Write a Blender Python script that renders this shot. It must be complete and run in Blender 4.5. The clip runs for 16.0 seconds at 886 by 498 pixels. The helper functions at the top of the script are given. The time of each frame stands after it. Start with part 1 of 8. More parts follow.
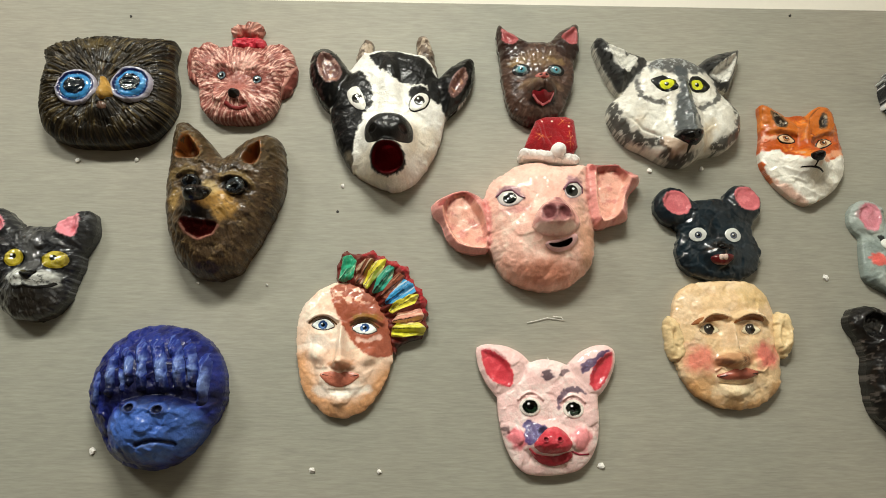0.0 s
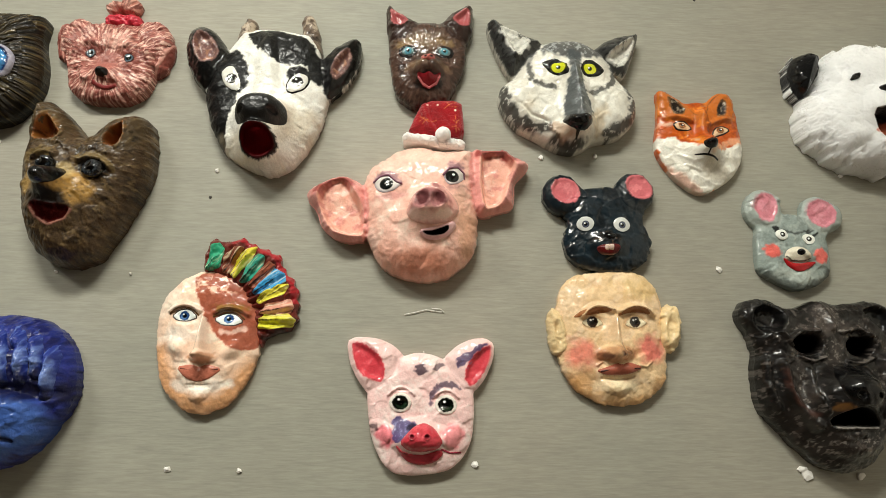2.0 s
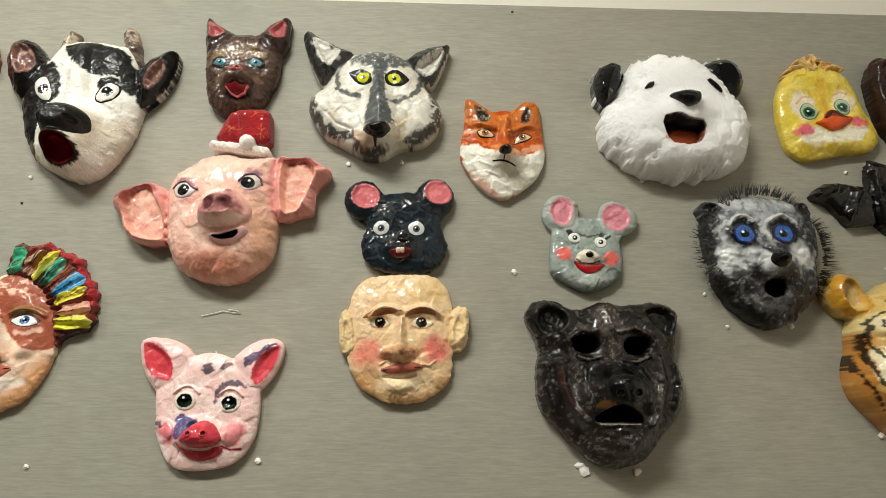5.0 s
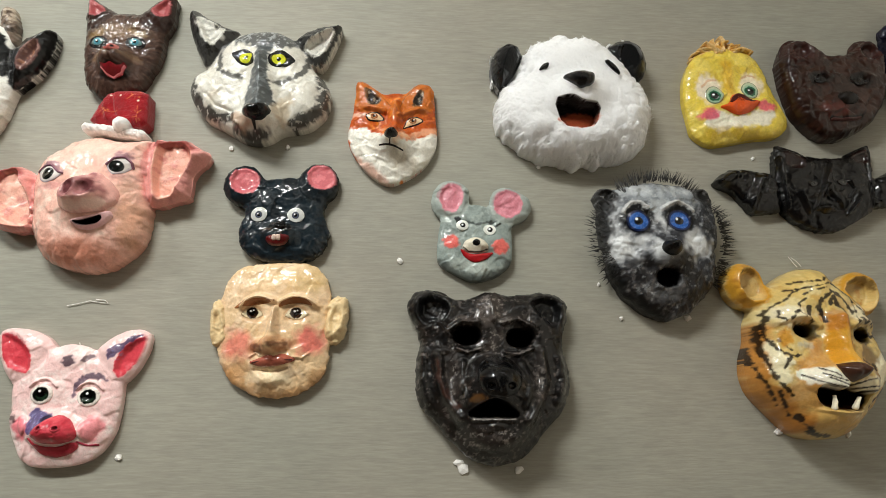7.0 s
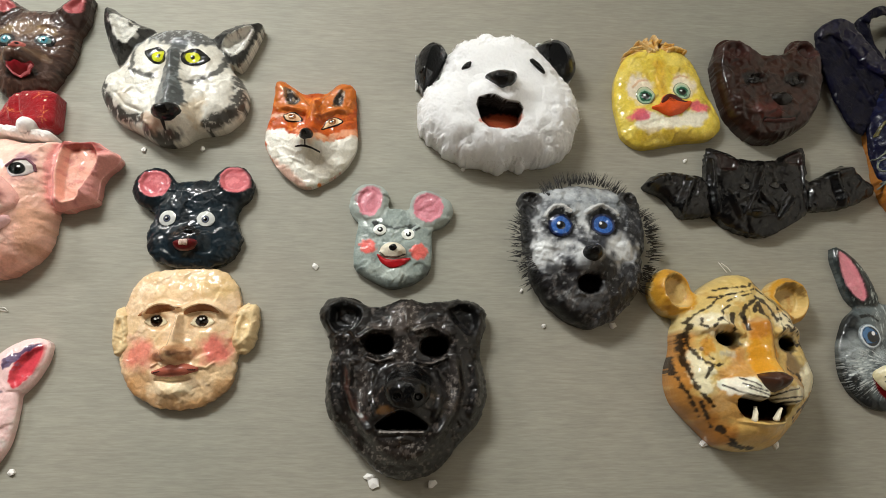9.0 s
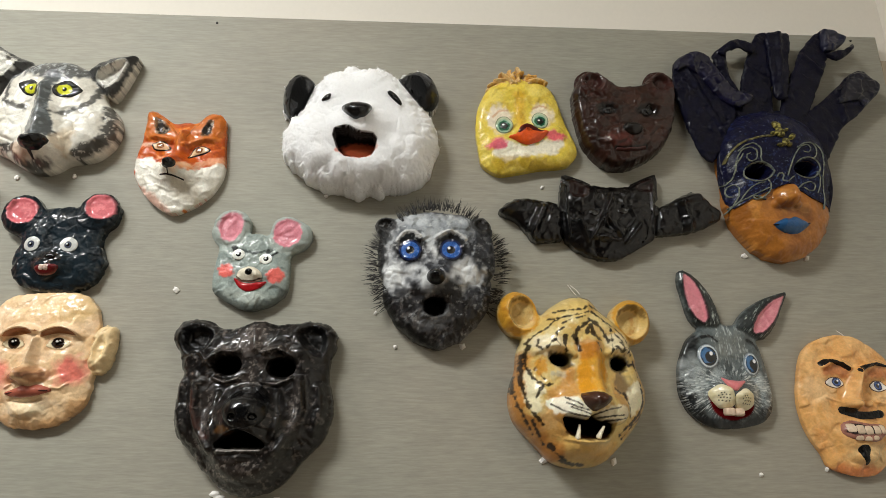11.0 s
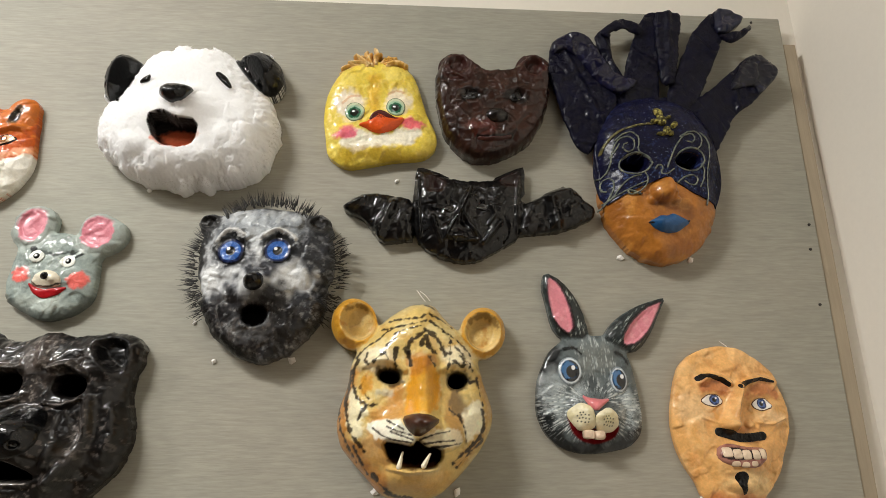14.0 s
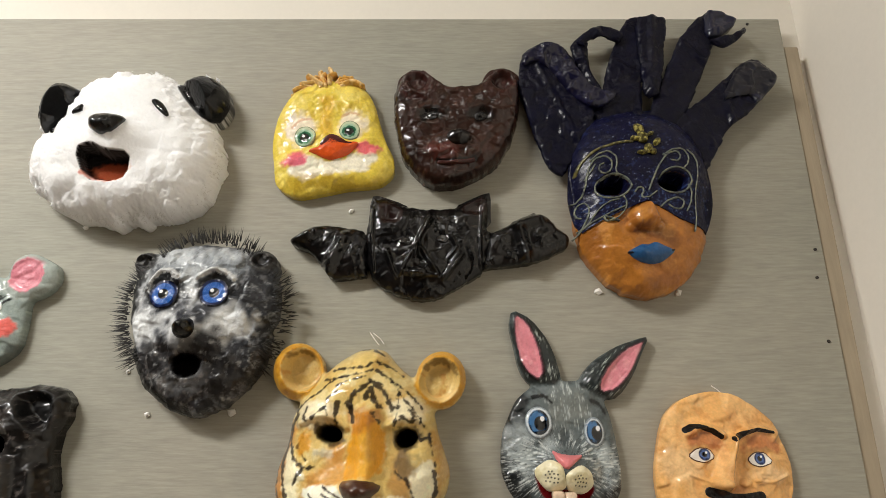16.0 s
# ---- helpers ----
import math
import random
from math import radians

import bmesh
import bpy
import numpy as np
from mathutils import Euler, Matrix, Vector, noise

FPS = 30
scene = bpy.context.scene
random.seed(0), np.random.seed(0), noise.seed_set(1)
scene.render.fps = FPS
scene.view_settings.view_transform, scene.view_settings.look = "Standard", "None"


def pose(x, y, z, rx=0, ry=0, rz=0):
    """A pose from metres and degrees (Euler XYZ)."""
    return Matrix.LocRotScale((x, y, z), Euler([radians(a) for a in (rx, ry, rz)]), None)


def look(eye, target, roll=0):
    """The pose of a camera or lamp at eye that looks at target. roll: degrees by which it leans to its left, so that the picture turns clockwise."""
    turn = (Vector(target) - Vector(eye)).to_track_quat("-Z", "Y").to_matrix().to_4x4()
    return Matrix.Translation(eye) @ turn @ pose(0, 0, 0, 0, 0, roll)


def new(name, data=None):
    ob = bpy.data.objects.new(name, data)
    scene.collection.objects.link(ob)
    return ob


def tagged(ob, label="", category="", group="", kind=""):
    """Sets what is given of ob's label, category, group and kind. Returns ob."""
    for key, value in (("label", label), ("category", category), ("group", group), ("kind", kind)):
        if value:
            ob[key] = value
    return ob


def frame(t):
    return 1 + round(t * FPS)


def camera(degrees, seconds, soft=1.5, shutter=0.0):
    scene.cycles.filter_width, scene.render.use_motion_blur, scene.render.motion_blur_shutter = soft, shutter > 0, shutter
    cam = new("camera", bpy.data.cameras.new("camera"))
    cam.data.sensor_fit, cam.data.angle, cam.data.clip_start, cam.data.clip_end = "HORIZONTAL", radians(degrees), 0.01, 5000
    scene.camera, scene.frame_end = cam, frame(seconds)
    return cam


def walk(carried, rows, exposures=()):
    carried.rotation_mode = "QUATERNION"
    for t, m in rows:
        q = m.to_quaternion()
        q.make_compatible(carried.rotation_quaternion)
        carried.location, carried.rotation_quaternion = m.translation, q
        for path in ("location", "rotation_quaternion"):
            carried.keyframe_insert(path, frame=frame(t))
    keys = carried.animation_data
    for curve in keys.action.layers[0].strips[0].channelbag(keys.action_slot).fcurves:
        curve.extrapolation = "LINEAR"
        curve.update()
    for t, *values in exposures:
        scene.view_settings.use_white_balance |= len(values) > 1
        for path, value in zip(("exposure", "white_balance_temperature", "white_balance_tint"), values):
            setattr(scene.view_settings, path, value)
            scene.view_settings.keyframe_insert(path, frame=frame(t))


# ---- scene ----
cam = camera(72.2, 16.0, 0.55)
PATH = [
    (0, (-0.018, 0.026, 1.484), (0.033, 1.962, 1.982), -0.0),
    (0.5, (0.022, 0.027, 1.486), (0.079, 1.965, 1.976), -0.0),
    (1, (0.067, 0.04, 1.481), (0.131, 1.974, 1.985), 0.0),
    (1.5, (0.109, 0.063, 1.48), (0.179, 1.999, 1.978), 0.0),
    (2, (0.145, 0.065, 1.477), (0.229, 1.999, 1.979), 0.1),
    (2.5, (0.185, 0.068, 1.468), (0.276, 1.998, 1.982), 0.1),
    (3, (0.247, 0.06, 1.471), (0.343, 1.991, 1.984), 0.1),
    (3.5, (0.307, 0.038, 1.475), (0.405, 1.969, 1.987), 0.1),
    (4, (0.355, 0.025, 1.471), (0.443, 1.955, 1.99), 0.0),
    (6.5, (0.569, 0.04, 1.458), (0.64, 1.967, 1.988), 0.1),
    (7, (0.61, 0.061, 1.457), (0.69, 1.989, 1.984), 0.1),
    (7.5, (0.636, 0.086, 1.457), (0.721, 2.015, 1.979), 0.1),
    (8, (0.65, 0.093, 1.464), (0.743, 2.021, 1.987), 0.1),
    (8.5, (0.675, 0.092, 1.462), (0.768, 2.018, 1.992), 0.1),
    (9, (0.721, 0.084, 1.468), (0.813, 2.009, 2.004), 0.0),
    (9.5, (0.784, 0.059, 1.472), (0.885, 1.979, 2.022), -0.2),
    (12, (0.987, 0.034, 1.471), (1.092, 1.942, 2.061), -0.2),
    (12.5, (1.022, 0.045, 1.468), (1.13, 1.952, 2.061), -0.3),
    (13, (1.058, 0.063, 1.476), (1.181, 1.973, 2.057), -0.2),
    (13.5, (1.103, 0.092, 1.488), (1.229, 2.0, 2.071), -0.3),
    (14, (1.137, 0.123, 1.494), (1.261, 2.027, 2.093), -0.4),
    (14.5, (1.156, 0.147, 1.501), (1.272, 2.053, 2.096), -0.4),
    (15, (1.169, 0.158, 1.52), (1.261, 2.063, 2.122), -0.5),
    (15.5, (1.194, 0.166, 1.535), (1.256, 2.068, 2.148), -0.5),
    (16, (1.23, 0.181, 1.55), (1.26, 2.082, 2.172), -0.6),
]
walk(cam, [(t, look(eye, target, roll)) for t, eye, target, roll in PATH],
     exposures=[(0, -0.07, 6700, 5), (4, -0.04, 6750, 5), (6.3, -0.05, 6400, 7), (7.2, 0.04, 6300, 8), (9.5, 0.10, 6300, 9), (12, 0.10, 6320, 10), (13, 0.22, 6350, 11), (14, 0.38, 6450, 11), (16, 0.41, 6500, 11)])

# ---- light ----
BOARD_Y = 0.91          # front face of the painted board
world = bpy.data.worlds.new("room_air")
world.use_nodes = True
world.node_tree.nodes["Background"].inputs[0].default_value = (1.0, 0.98, 0.94, 1)
world.node_tree.nodes["Background"].inputs[1].default_value = 0.03
scene.world = world
scene.view_settings.exposure = 0.0


def unseen_lamp(x, y, sx, sy, watts):
    """An unseen rectangular lamp under the ceiling that shines straight down."""
    lamp = bpy.data.lights.new("unseen_lamp", "AREA")
    lamp.shape, lamp.size, lamp.size_y, lamp.energy = "RECTANGLE", sx, sy, watts
    lamp.color = (1.0, 0.985, 0.93)
    ob = new("unseen_lamp", lamp)
    ob.matrix_world = pose(x, y, 2.93)
    return ob


# main lamp, placed to suit the fall of the cast shadows
unseen_lamp(-0.10, -0.40, 0.74, 0.26, 48)
# fill lamps added to brighten the left, the right end and the front
unseen_lamp(-1.45, -0.50, 0.62, 0.20, 30)
unseen_lamp(1.15, -0.30, 0.62, 0.20, 1.4)
unseen_lamp(-1.6, -2.6, 0.8, 0.3, 3)
unseen_lamp(0.6, -2.6, 0.8, 0.3, 3)


# ---- materials ----
def lin(c):
    """A hex colour as linear RGB."""
    v = np.array([int(c[i:i + 2], 16) / 255 for i in (0, 2, 4)])
    return np.where(v <= 0.04045, v / 12.92, ((v + 0.055) / 1.055) ** 2.4)


def mat_base(name):
    m = bpy.data.materials.new(name)
    m.use_nodes = True
    nt = m.node_tree
    return m, nt, nt.nodes["Principled BSDF"]


def node(nt, kind, **sets):
    n = nt.nodes.new(kind)
    for k, v in sets.items():
        n.inputs[k].default_value = v
    return n


def painted(name, rough=0.35, coat=0.0, bump=0.5, scale=260.0, vary=0.13, spec=0.5, depth=0.0012, sheen=0.0, film=0.08):
    """Paint over paper pulp: colour from the paint layer, blotched and grained, with a rough skin under it."""
    m, nt, b = mat_base(name)
    at = nt.nodes.new("ShaderNodeAttribute")
    at.attribute_name = "paint"
    co = nt.nodes.new("ShaderNodeTexCoord")
    fine = node(nt, "ShaderNodeTexNoise", Scale=scale, Detail=1.0, Roughness=0.5)
    wide = node(nt, "ShaderNodeTexNoise", Scale=scale / 7, Detail=2.0)
    crease = node(nt, "ShaderNodeTexNoise", Scale=scale / 3.4, Detail=1.5, Roughness=0.4, Distortion=1.2)
    for n in (fine, wide, crease):
        nt.links.new(co.outputs["Object"], n.inputs["Vector"])
    add = nt.nodes.new("ShaderNodeMath")
    add.operation = "ADD"
    nt.links.new(fine.outputs[0], add.inputs[0])
    nt.links.new(wide.outputs[0], add.inputs[1])
    rng = node(nt, "ShaderNodeMapRange")
    rng.inputs[1].default_value, rng.inputs[2].default_value = 0.6, 1.4
    rng.inputs[3].default_value, rng.inputs[4].default_value = 1 - vary, 1 + vary
    nt.links.new(add.outputs[0], rng.inputs[0])
    mul = nt.nodes.new("ShaderNodeVectorMath")
    mul.operation = "SCALE"
    nt.links.new(at.outputs["Color"], mul.inputs[0])
    nt.links.new(rng.outputs[0], mul.inputs["Scale"])
    nt.links.new(mul.outputs[0], b.inputs["Base Color"])
    rr = node(nt, "ShaderNodeMapRange")
    rr.inputs[1].default_value, rr.inputs[2].default_value = 0.3, 0.7
    rr.inputs[3].default_value, rr.inputs[4].default_value = rough * 0.7, min(1.0, rough * 1.4)
    nt.links.new(wide.outputs[0], rr.inputs[0])
    nt.links.new(rr.outputs[0], b.inputs["Roughness"])
    off = node(nt, "ShaderNodeMath")
    off.operation = "SUBTRACT"
    off.inputs[1].default_value = 0.5
    nt.links.new(crease.outputs[0], off.inputs[0])
    fold = node(nt, "ShaderNodeMath")
    fold.operation = "ABSOLUTE"
    nt.links.new(off.outputs[0], fold.inputs[0])
    mix = node(nt, "ShaderNodeMath")
    mix.operation = "MULTIPLY_ADD"
    mix.inputs[1].default_value = -2.6
    nt.links.new(fold.outputs[0], mix.inputs[0])
    nt.links.new(add.outputs[0], mix.inputs[2])
    bp = node(nt, "ShaderNodeBump", Strength=bump, Distance=depth)
    nt.links.new(mix.outputs[0], bp.inputs["Height"])
    nt.links.new(bp.outputs[0], b.inputs["Normal"])
    for socket, value in (("Specular IOR Level", spec), ("Coat Weight", coat)):
        k = nt.nodes.new("ShaderNodeMath")
        k.operation = "MULTIPLY"
        k.inputs[1].default_value = value
        nt.links.new(at.outputs["Alpha"], k.inputs[0])
        nt.links.new(k.outputs[0], b.inputs[socket])
    b.inputs["Coat Roughness"].default_value = film
    b.inputs["Coat IOR"].default_value = 1.4
    b.inputs["Sheen Weight"].default_value = sheen
    return m


VARNISH = painted("varnished_paint", 0.42, 0.85, 0.30, 400, 0.09, spec=0.2, depth=0.0008, film=0.12)
GLOSS = painted("thick_gloss_paint", 0.4, 1.0, 0.30, 380, 0.11, spec=0.1, depth=0.0008, film=0.10)
SATIN = painted("satin_paint", 0.5, 0.45, 0.5, 450, 0.12, spec=0.2, depth=0.0009, film=0.2)
WETEYE = painted("glossy_eye", 0.10, 0.8, 0.05, 300, 0.06)
FELT = painted("felt", 0.95, 0.0, 0.8, 500, 0.2, 0.15, sheen=0.4)
COTTON = painted("cotton_wool", 1.0, 0.0, 0.25, 300, 0.04, 0.05, 0.002, sheen=0.3)
wool = COTTON.node_tree.nodes["Principled BSDF"].inputs
wool["Subsurface Weight"].default_value, wool["Subsurface Scale"].default_value = 0.8, 0.02
wool["Subsurface Radius"].default_value = (1.0, 1.0, 1.0)
CLOTH = painted("glazed_cloth", 0.5, 0.35, 0.8, 600, 0.25, spec=0.08, film=0.22)


def plain(name, colour, rough, vary=0.08, scale=3.0, bump=0.15, stretch=(1, 1, 1), fine=120.0):
    """A wall or timber surface with broad blotches and fine, stretched grain."""
    m, nt, b = mat_base(name)
    co = nt.nodes.new("ShaderNodeTexCoord")
    mp = nt.nodes.new("ShaderNodeMapping")
    mp.inputs["Scale"].default_value = stretch
    nt.links.new(co.outputs["Object"], mp.inputs["Vector"])
    broad = node(nt, "ShaderNodeTexNoise", Scale=scale, Detail=4.0)
    grain = node(nt, "ShaderNodeTexNoise", Scale=fine, Detail=6.0, Roughness=0.7)
    nt.links.new(co.outputs["Object"], broad.inputs["Vector"])
    nt.links.new(mp.outputs[0], grain.inputs["Vector"])
    add = nt.nodes.new("ShaderNodeMath")
    add.operation = "ADD"
    nt.links.new(broad.outputs[0], add.inputs[0])
    nt.links.new(grain.outputs[0], add.inputs[1])
    ramp = nt.nodes.new("ShaderNodeMapRange")
    ramp.inputs[1].default_value, ramp.inputs[2].default_value = 0.6, 1.4
    ramp.inputs[3].default_value, ramp.inputs[4].default_value = 1 - vary, 1 + vary
    nt.links.new(add.outputs[0], ramp.inputs[0])
    mul = nt.nodes.new("ShaderNodeVectorMath")
    mul.operation = "SCALE"
    mul.inputs[0].default_value = lin(colour)
    nt.links.new(ramp.outputs[0], mul.inputs["Scale"])
    nt.links.new(mul.outputs[0], b.inputs["Base Color"])
    b.inputs["Roughness"].default_value = rough
    bp = node(nt, "ShaderNodeBump", Strength=bump, Distance=0.001)
    nt.links.new(grain.outputs[0], bp.inputs["Height"])
    nt.links.new(bp.outputs[0], b.inputs["Normal"])
    return m


COTTONWISP = plain("cotton_wisp", "e8e7e4", 1.0, 0.05)
BRISTLE = plain("dark_bristle", "1c1a19", 0.45, 0.4, 40.0)


def washed_board():
    """Plywood under a thin grey wash: soft patches, long brush streaks and a fine broken grain."""
    m, nt, b = mat_base("grey_washed_plywood")
    co = nt.nodes.new("ShaderNodeTexCoord")
    layers = []
    for stretch, scale, detail, lo, hi in (((1, 1, 1.6), 3.2, 3.0, 0.95, 1.05), ((0.09, 1, 1), 190.0, 3.0, 0.94, 1.06), ((0.10, 1, 1), 430.0, 2.0, 0.90, 1.07), ((0.5, 1, 1), 30.0, 3.0, 0.97, 1.03)):
        mp = nt.nodes.new("ShaderNodeMapping")
        mp.inputs["Scale"].default_value = stretch
        nt.links.new(co.outputs["Object"], mp.inputs["Vector"])
        n = node(nt, "ShaderNodeTexNoise", Scale=scale, Detail=detail, Roughness=0.6, Distortion=0.15)
        nt.links.new(mp.outputs[0], n.inputs["Vector"])
        r = node(nt, "ShaderNodeMapRange")
        r.inputs[1].default_value, r.inputs[2].default_value = 0.3, 0.7
        r.inputs[3].default_value, r.inputs[4].default_value = lo, hi
        nt.links.new(n.outputs[0], r.inputs[0])
        layers.append((n, r))
    tone = layers[0][1].outputs[0]
    for n, r in layers[1:]:
        k = node(nt, "ShaderNodeMath")
        k.operation = "MULTIPLY"
        nt.links.new(tone, k.inputs[0])
        nt.links.new(r.outputs[0], k.inputs[1])
        tone = k.outputs[0]
    tint = nt.nodes.new("ShaderNodeMix")
    tint.data_type = "RGBA"
    tint.inputs[6].default_value = (*lin("9d9c8f"), 1)
    tint.inputs[7].default_value = (*lin("a39e90"), 1)
    patch = node(nt, "ShaderNodeTexNoise", Scale=2.3, Detail=3.0)
    nt.links.new(co.outputs["Object"], patch.inputs["Vector"])
    ease = node(nt, "ShaderNodeMapRange")
    ease.inputs[1].default_value, ease.inputs[2].default_value = 0.35, 0.65
    nt.links.new(patch.outputs[0], ease.inputs[0])
    nt.links.new(ease.outputs[0], tint.inputs[0])
    mul = nt.nodes.new("ShaderNodeVectorMath")
    mul.operation = "SCALE"
    nt.links.new(tint.outputs[2], mul.inputs[0])
    nt.links.new(tone, mul.inputs["Scale"])
    nt.links.new(mul.outputs[0], b.inputs["Base Color"])
    b.inputs["Roughness"].default_value = 0.62
    bp = node(nt, "ShaderNodeBump", Strength=0.22, Distance=0.0006)
    nt.links.new(layers[2][0].outputs[0], bp.inputs["Height"])
    nt.links.new(bp.outputs[0], b.inputs["Normal"])
    return m


BOARD = washed_board()
WALLPAINT = plain("cream_wall_paint", "f0eadf", 0.8, 0.03, 1.5, 0.1)
CEILINGPAINT = plain("white_ceiling_paint", "ece8e0", 0.9, 0.02)
# unseen surfaces, toned for dark reflections in the varnish and a warm bounce
REARPAINT = plain("taupe_wall_paint", "5a544a", 0.8, 0.04, 1.5, 0.1)
FLOORTIMBER = plain("brown_floor", "5a4a39", 0.5, 0.2, 2.0, 0.2, (0.1, 1, 1), 60.0)
PUTTY = plain("white_putty", "efece6", 0.6, 0.05, 80.0, 0.4)
DARK = plain("dark_metal", "2a2420", 0.5, 0.1)


# ---- modelling tools: all in millimetres, u right, v up, w out from the board ----
def mesh_object(name, verts, faces, material, parent=None, label="", smooth=True):
    me = bpy.data.meshes.new(name)
    me.from_pydata(verts, [], faces)
    if smooth:
        me.polygons.foreach_set("use_smooth", [True] * len(me.polygons))
    me.materials.append(material)
    ob = new(name, me)
    ob.parent = parent
    if label:
        ob["label"] = label
    return ob


def part(name, bm, material, parent, label="", smooth=False):
    """A bmesh as one mesh object under a thing."""
    me = bpy.data.meshes.new(name)
    bm.to_mesh(me)
    bm.free()
    if smooth:
        me.polygons.foreach_set("use_smooth", [True] * len(me.polygons))
    me.materials.append(material)
    ob = new(name, me)
    ob.parent = parent
    if label:
        ob["label"] = label
    return ob


def box_mesh(lo, hi, bevel=0.0):
    bm = bmesh.new()
    bmesh.ops.create_cube(bm, size=1.0)
    for v in bm.verts:
        v.co = Vector([lo[i] + (v.co[i] + 0.5) * (hi[i] - lo[i]) for i in range(3)])
    if bevel:
        bmesh.ops.bevel(bm, geom=bm.edges[:], offset=bevel, segments=2, affect="EDGES", profile=0.5)
    return bm


def vnoise(u, v, size, seed):
    """Smooth value noise, -1 to 1."""
    g = np.random.RandomState(seed).uniform(-1, 1, (64, 64))
    x, y = u / size + 500.37, v / size + 500.71
    xi, yi = np.floor(x).astype(int), np.floor(y).astype(int)
    fx, fy = x - xi, y - yi
    fx, fy = fx * fx * (3 - 2 * fx), fy * fy * (3 - 2 * fy)
    a, b = g[xi % 64, yi % 64], g[(xi + 1) % 64, yi % 64]
    c, d = g[xi % 64, (yi + 1) % 64], g[(xi + 1) % 64, (yi + 1) % 64]
    return a + (b - a) * fx + (c - a) * fy + (a - b - c + d) * fx * fy


def egg(c, a, up, down=None, turn=0.0, p=2.0, taper=0.0):
    """An egg or rounded box: half width, reach up and down, degrees anticlockwise; taper widens the top."""
    down = up if down is None else down
    co, si = math.cos(radians(turn)), math.sin(radians(turn))
    m = max(a * (1 + abs(taper)), up, down)

    def f(u, v):
        x, y = (u - c[0]) * co + (v - c[1]) * si, -(u - c[0]) * si + (v - c[1]) * co
        y = np.where(y > 0, y / up, y / down)
        x = np.abs(x) / (a * np.clip(1 + taper * y, 0.15, 3))
        return (1 - (x ** p + np.abs(y) ** p) ** (1 / p)) * min(a, (up + down) / 2)
    return f, (c[0] - m, c[1] - m, c[0] + m, c[1] + m)


def poly(points, rnd=0.0, ease=2):
    """A polygon, its corners cut ease times into a soft line and swollen by rnd."""
    q = np.array(points, float)
    if rnd > 2.5:
        d = np.roll(q, -1, 0) - q
        n = np.stack([d[:, 1], -d[:, 0]], 1) / (np.hypot(*d.T)[:, None] + 1e-9)
        if np.sum(q[:, 0] * np.roll(q[:, 1], -1) - q[:, 1] * np.roll(q[:, 0], -1)) < 0:
            n = -n
        b = n + np.roll(n, 1, 0)
        q = q + (rnd - 1) * b * np.minimum(2 / (np.sum(b * b, 1) + 1e-9), 1.3)[:, None]
        rnd = 1.0
    for _ in range(ease):
        nx = np.roll(q, -1, 0)
        q = np.stack([q * 0.8 + nx * 0.2, q * 0.2 + nx * 0.8], 1).reshape(-1, 2)

    def f(u, v):
        best, ins = np.full(u.shape, 1e9), np.zeros(u.shape, bool)
        for (ax, ay), (bx, by) in zip(q, np.roll(q, -1, 0)):
            ex, ey = bx - ax, by - ay
            t = np.clip(((u - ax) * ex + (v - ay) * ey) / (ex * ex + ey * ey + 1e-9), 0, 1)
            best = np.minimum(best, np.hypot(u - ax - t * ex, v - ay - t * ey))
            if ay != by:
                ins ^= ((ay > v) != (by > v)) & (u < (bx - ax) * (v - ay) / (by - ay) + ax)
        return np.where(ins, best, -best) + rnd
    lo, hi = q.min(0) - rnd, q.max(0) + rnd
    return f, (lo[0], lo[1], hi[0], hi[1])


def stroke(points, w0, w1=None):
    """A brush stroke along points, half width w0 at its start and w1 at its end."""
    w1 = w0 if w1 is None else w1
    q = np.array(points, float)
    n = len(q) - 1

    def f(u, v):
        best = np.full(u.shape, -1e9)
        for i in range(n):
            (ax, ay), (bx, by) = q[i], q[i + 1]
            ex, ey = bx - ax, by - ay
            t = np.clip(((u - ax) * ex + (v - ay) * ey) / (ex * ex + ey * ey + 1e-9), 0, 1)
            best = np.maximum(best, w0 + (w1 - w0) * (i + t) / n - np.hypot(u - ax - t * ex, v - ay - t * ey))
        return best
    w = max(w0, w1)
    lo, hi = q.min(0) - w, q.max(0) + w
    return f, (lo[0], lo[1], hi[0], hi[1])


def curve(a, b, bow, n=7):
    """Points on an arc from a to b that bows to its left by bow."""
    a, b = np.array(a, float), np.array(b, float)
    side = np.array((a[1] - b[1], b[0] - a[0]))
    side /= np.hypot(*side) + 1e-9
    return [tuple(a + (b - a) * t + side * bow * 4 * t * (1 - t)) for t in np.linspace(0, 1, n)]


